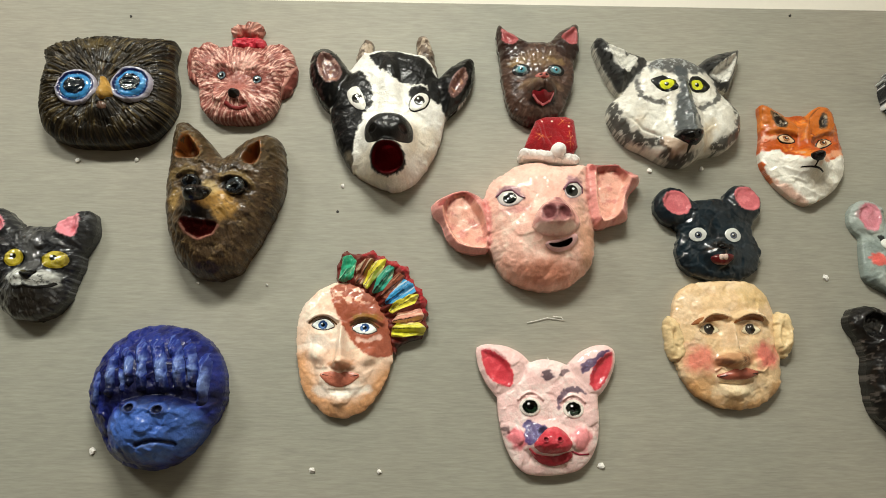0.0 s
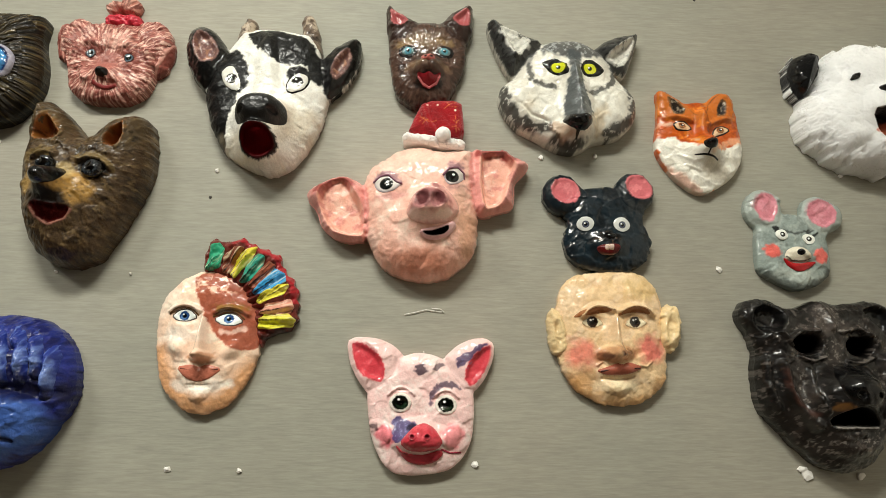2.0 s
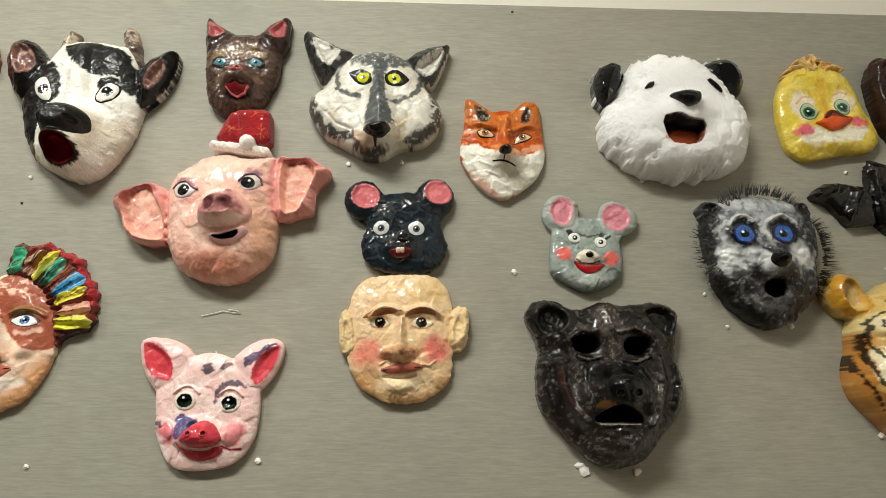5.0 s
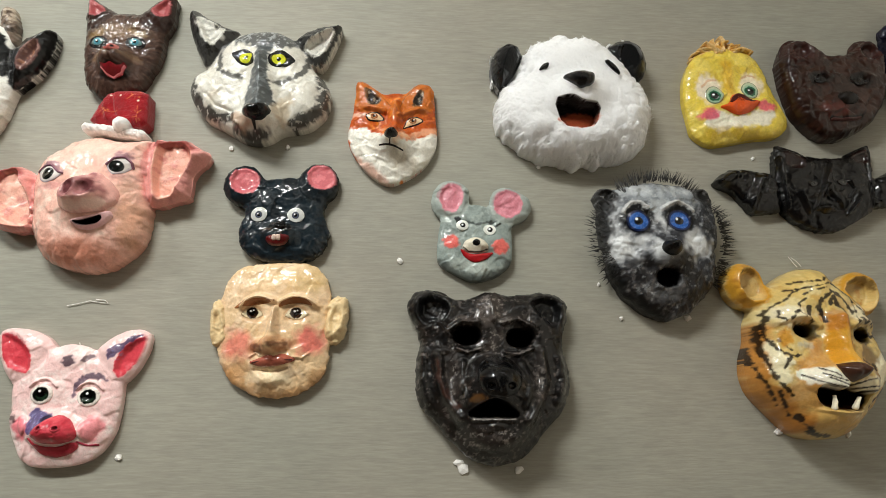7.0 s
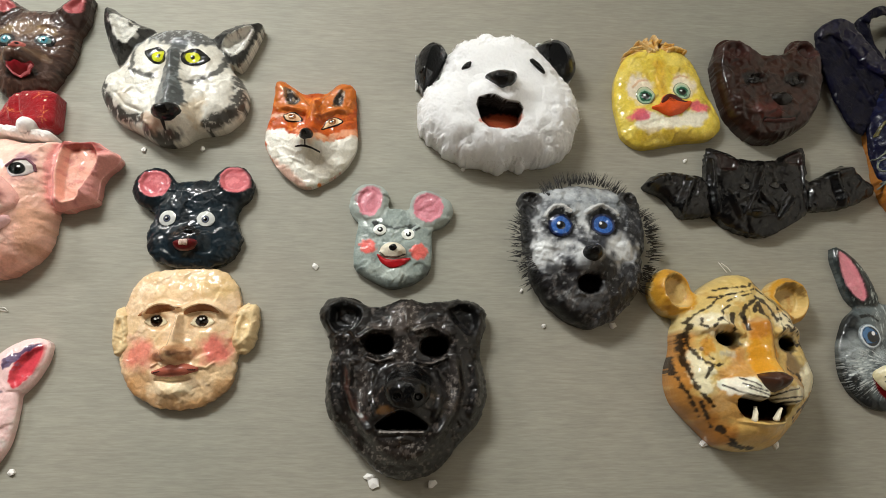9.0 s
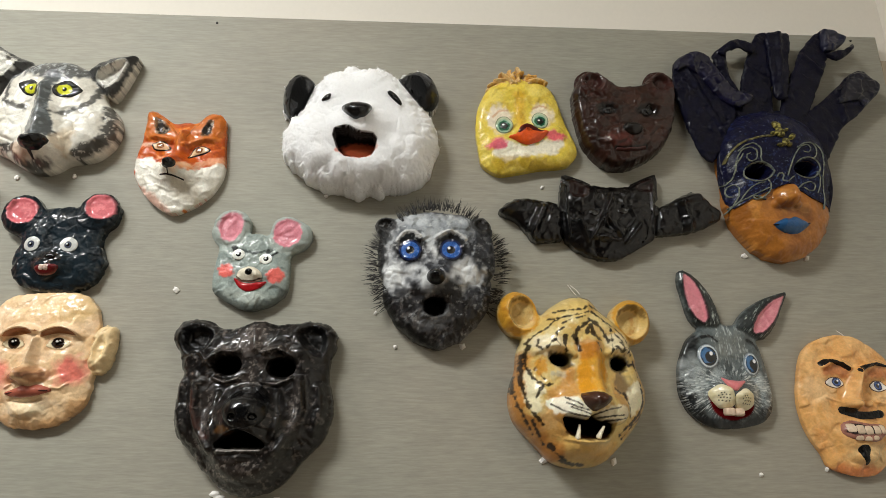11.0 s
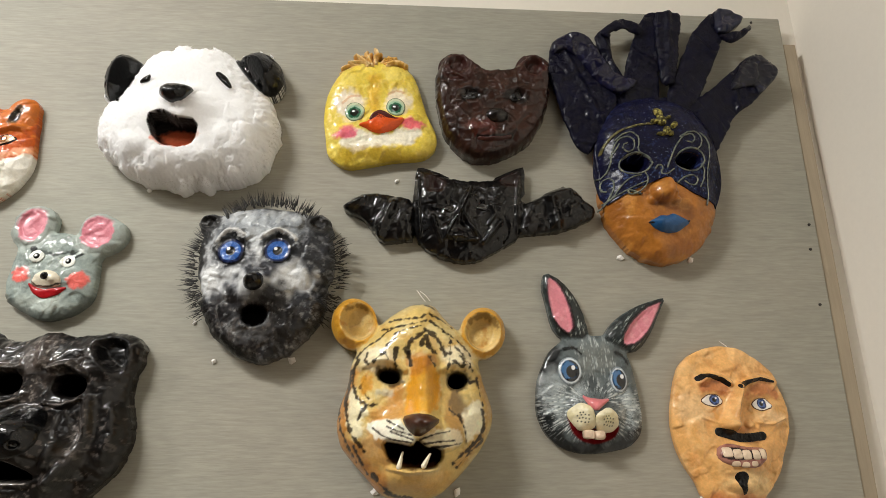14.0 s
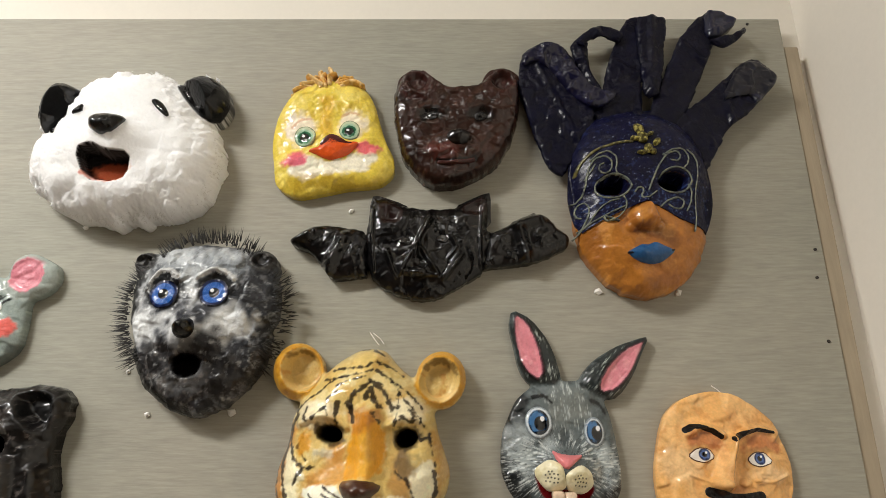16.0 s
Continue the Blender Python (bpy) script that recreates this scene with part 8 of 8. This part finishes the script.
    for c in ((-18, -51), (-5, -52)):
        Relief([egg(c, 6.2, 5.4, p=4)], 0.8).dome(3, 3, 33).fill("ccb49c").make("tooth", VARNISH, m, "square front tooth", back=8.0)


rabbit()


# --- orange face with a black moustache ---
def moustache_face():
    m = mask("moustache_face_mask", 1.558, 1.507, "orange tan face mask with moustache and bared teeth")
    f = Relief([poly([(-29, 98), (-5, 102), (20, 98), (41, 84), (59, 68), (67, 45), (72, 22), (70, -5), (59, -31), (48, -57), (31, -77), (15, -92), (-8, -95), (-28, -92), (-53, -83), (-57, -67), (-71, -45), (-79, -23), (-82, 3), (-79, 26), (-71, 57), (-63, 76), (-48, 90)], 1, 2)], 1.1, 12)
    f.dome(32, 34, 8).fill("dca664").blotch("e8bc80", 22, 0.5, 0.0).blotch("bc7434", 18, 0.35, -0.35)
    f.bump(stroke([(6, 50), (-13, 3)], 9, 14), 17, 12).bump(egg((-12, 2), 24, 9), 6, 8).bump(egg((-1, -39), 46, 26), 10, 20).bump(egg((-2, -69), 28, 16), 7, 14)
    f.bump(stroke(curve((-43, 55), (-5, 54), 9), 6), 6, 6).bump(stroke(curve((14, 52), (59, 55), 8), 6), 6, 6).bump(egg((-27, 34), 22, 13), -4, 12).bump(egg((37, 30), 20, 13), -4, 12)
    # eyelid shading below the brows, put into the paint as brown
    f.paint("b8683a", poly([(-46, 42), (-43, 54), (-26, 57), (-11, 51), (-8, 37), (-18, 42), (-33, 44)], 1), 5, 3, 0.75).paint("b8683a", poly([(14, 36), (19, 48), (36, 53), (58, 49), (59, 32), (42, 39), (28, 41)], 1), 5, 3, 0.75)
    f.paint("ecca9a", egg((-53, 25), 26, 16), 12, 5, 0.5).paint("ecca9a", egg((42, 12), 22, 9), 8, 4, 0.6).paint("e6c890", egg((8, -69), 30, 18), 10, 5, 0.6).paint("c0602c", egg((-12, -89), 54, 9), 8, 4, 0.7)
    f.paint("b8743c", egg((7, -3), 16, 4), 4, 2, 0.7)
    f.settle((-28, 34), 15, (-12, 5), 42)
    f.bump(stroke([(-47, 12), (-26, 4), (-17, 8)], 2.5), 2, 2.5).bump(stroke([(24, 5), (43, 3), (63, 10)], 2.5), 2.4, 2.5).hemi(egg((-16, 3), 7, 5), 4, 4).hemi(egg((13, 3), 7, 5), 4, 4)
    f.make("face", GLOSS, m, wrinkled=0.6)

    def brow(pts, a, b, name, label):
        Relief([stroke(pts, a, b)], 0.7, 2, f, 0.1).dome(1.0, 3, 0.3).fill("140c0a").lumps(0.5, 3).make(name, SATIN, m, label)
    brow([(-46, 59), (-39, 63), (-30, 63), (-16, 58), (-7, 51)], 3.2, 2.2, "eyebrow", "arched black eyebrow")
    brow([(5, 49), (18, 55), (35, 59), (55, 56)], 3.4, 1.6, "eyebrow", "arched black eyebrow")
    brow([(-28, -6), (-17, -9), (-3, -13), (12, -13), (28, -11)], 5.2, 5.2, "moustache", "black painted moustache")
    brow([(-9, -60), (-9, -66), (-4, -78)], 8, 1.6, "goatee", "small black chin tuft")
    for pts, c in (([(-47, 32), (-35, 40), (-22, 39), (-16, 30), (-28, 24), (-41, 27)], (-28, 33)), ([(19, 28), (30, 35), (42, 34), (48, 24), (33, 19), (23, 22)], (34, 28))):
        Relief([poly(pts, 0.7, 1)], 0.6, 1, f, 0.2).dome(0.8, 4, 0.2).fill("6e4426").make("eyelid", VARNISH, m)
        e = Relief([poly(pts, -0.4, 1)], 0.5, 1, f, 1.0).dome(1.0, 5, 0.2).fill("e2dcd4").paint("24386e", egg(c, 6.6, 6.6), 0.8).paint("5a7cc0", egg(c, 4.8, 4.8), 1.5, 1.0, 0.7).paint("0a0c18", egg(c, 2.8, 2.8), 0.8).paint("f2f2f2", egg((c[0] + 2, c[1] + 2), 1.3, 1.3), 0.5)
        e.make("eye", WETEYE, m)
    gum = Relief([poly([(-32, -24), (-19, -20), (0, -25), (26, -26), (26, -36), (11, -48), (-13, -46), (-29, -42), (-35, -35)], 1, 1)], 0.8, 2, f, 0.3).dome(3, 5, 0.4).fill("a87464").blotch("8a4c44", 6, 0.6, -0.1)
    gum.paint("2c100c", poly([(-29, -25), (-19, -23), (-2, -27), (17, -29), (15, -37), (0, -39), (-22, -39), (-32, -36)], 0, 1), 1.5, 0.8, 0.95).make("lip", VARNISH, m, "dull pink lips drawn back")
    for c, a in (((-25, -30), 5.6), ((-14, -32), 5.6), ((-3, -33), 5.4), ((9, -33), 5.4), ((19, -32), 4)):
        Relief([egg(c, a, 6.0, p=4)], 0.7, 1, f, 2.6).dome(2.0, 2.5, 0.6).fill("d4bea4").make("tooth", VARNISH, m)
    for c in ((-17, -43), (-6, -44), (5, -43)):
        Relief([egg(c, 5.2, 3.6, p=3)], 0.7, 1, f, 2.2).dome(1.6, 2.5, 0.5).fill("d0b89c").make("tooth", VARNISH, m)


moustache_face()

# ---- small things on the board ----
def putty(x, z, w, h, turn, seed):
    r = random.Random(seed)
    bm = bmesh.new()
    n = r.choice((5, 6, 7))
    ring = []
    for k in range(n):
        a = 2 * math.pi * k / n + r.uniform(-0.3, 0.3)
        q = r.uniform(0.75, 1.1)
        ring.append((w * q * math.cos(a), h * q * math.sin(a)))
    lo = [bm.verts.new((u, 0.0, v)) for u, v in ring]
    mid = [bm.verts.new((u * 0.92, -r.uniform(0.0015, 0.0035), v * 0.92)) for u, v in ring]
    top = bm.verts.new((0, -0.004, 0))
    for k in range(n):
        bm.faces.new((lo[k], lo[(k + 1) % n], mid[(k + 1) % n], mid[k]))
        bm.faces.new((mid[k], mid[(k + 1) % n], top))
    bmesh.ops.recalc_face_normals(bm, faces=bm.faces[:])
    ob = part("putty_scrap", bm, PUTTY, None)
    ob.matrix_world = pose(x, BOARD_Y + 0.0002, z, 0, turn, 0)
    return tagged(ob, "torn scrap of white adhesive putty on the board", "putty", "putty scraps")


PUTTY_AT = (
    (-0.555, 1.848, 0.0042, 0.0037),
    (-0.466, 1.850, 0.0034, 0.0046),
    (-0.149, 1.810, 0.0034, 0.0037),
    (0.329, 1.840, 0.0051, 0.0046),
    (0.412, 1.844, 0.0034, 0.0046),
    (0.583, 1.670, 0.0059, 0.0046),
    (-0.473, 1.424, 0.0051, 0.0055),
    (-0.174, 1.398, 0.0051, 0.0046),
    (-0.082, 1.396, 0.0042, 0.0037),
    (0.224, 1.403, 0.0051, 0.0055),
    (-0.354, 1.657, 0.0025, 0.0018),
    (-0.253, 1.655, 0.0021, 0.0018),
    (0.672, 1.389, 0.0093, 0.0092),
    (0.746, 1.387, 0.0051, 0.0074),
    (0.899, 1.590, 0.0034, 0.0037),
    (0.995, 1.591, 0.0051, 0.0055),
    (0.870, 1.639, 0.0025, 0.0037),
    (0.790, 1.819, 0.0034, 0.0037),
    (1.124, 1.840, 0.0030, 0.0037),
    (1.106, 1.436, 0.0051, 0.0074),
    (1.203, 1.433, 0.0042, 0.0064),
    (1.433, 1.732, 0.0051, 0.0055),
    (1.532, 1.729, 0.0042, 0.0064),
    (1.410, 1.415, 0.0034, 0.0037),
    (1.506, 1.422, 0.0025, 0.0046),
    (0.666, 1.396, 0.0076, 0.0046),
)
for k, (px, pz, pw, ph) in enumerate(PUTTY_AT):
    putty(px, pz, pw, ph, (k * 47) % 90, k)

for px, pz in ((0.594, 2.124), (1.685, 2.128), (1.715, 1.785), (1.710, 1.748), (1.708, 1.668), (-0.507, 2.102), (-0.155, 1.769), ):
    bm = bmesh.new()
    bmesh.ops.create_cone(bm, cap_ends=True, segments=10, radius1=0.0022, radius2=0.0016, depth=0.0016)
    ob = part("nail_head", bm, DARK, None)
    ob.matrix_world = pose(px, BOARD_Y - 0.0008, pz, 90, 0, 0)
    tagged(ob, "small dark nail head driven into the board", "nail", "nail heads")


def thread(points, label, radius=0.0005, out=0.002):
    """A loose end of hanging thread."""
    cu = bpy.data.curves.new("thread", "CURVE")
    cu.dimensions, cu.bevel_depth, cu.bevel_resolution = "3D", radius, 1
    sp = cu.splines.new("POLY")
    sp.points.add(len(points) - 1)
    for q, (x, z) in zip(sp.points, points):
        q.co = (x, BOARD_Y - out, z, 1)
    cu.materials.append(PUTTY)
    me = bpy.data.meshes.new_from_object(bpy.data.objects.new("thread", cu))
    return tagged(new("thread", me), label, "thread", "threads")


thread([(0.128, 1.601), (0.143, 1.604), (0.158, 1.608), (0.172, 1.606), (0.183, 1.605), (0.178, 1.609), (0.166, 1.610)], "pale loose thread lying across the board")
thread([(1.157, 1.681), (1.165, 1.675), (1.170, 1.668)], "short hanging thread above a mask", 0.0006, 0.006)
thread([(1.554, 1.616), (1.561, 1.611), (1.566, 1.606)], "short hanging thread above a mask", 0.0006, 0.006)
thread([(0.155, 1.550), (0.157, 1.545)], "short hanging thread above a mask", 0.0006, 0.006)
thread([(1.153, 1.682), (1.160, 1.672), (1.164, 1.667)], "short hanging thread above a mask", 0.0006, 0.006)
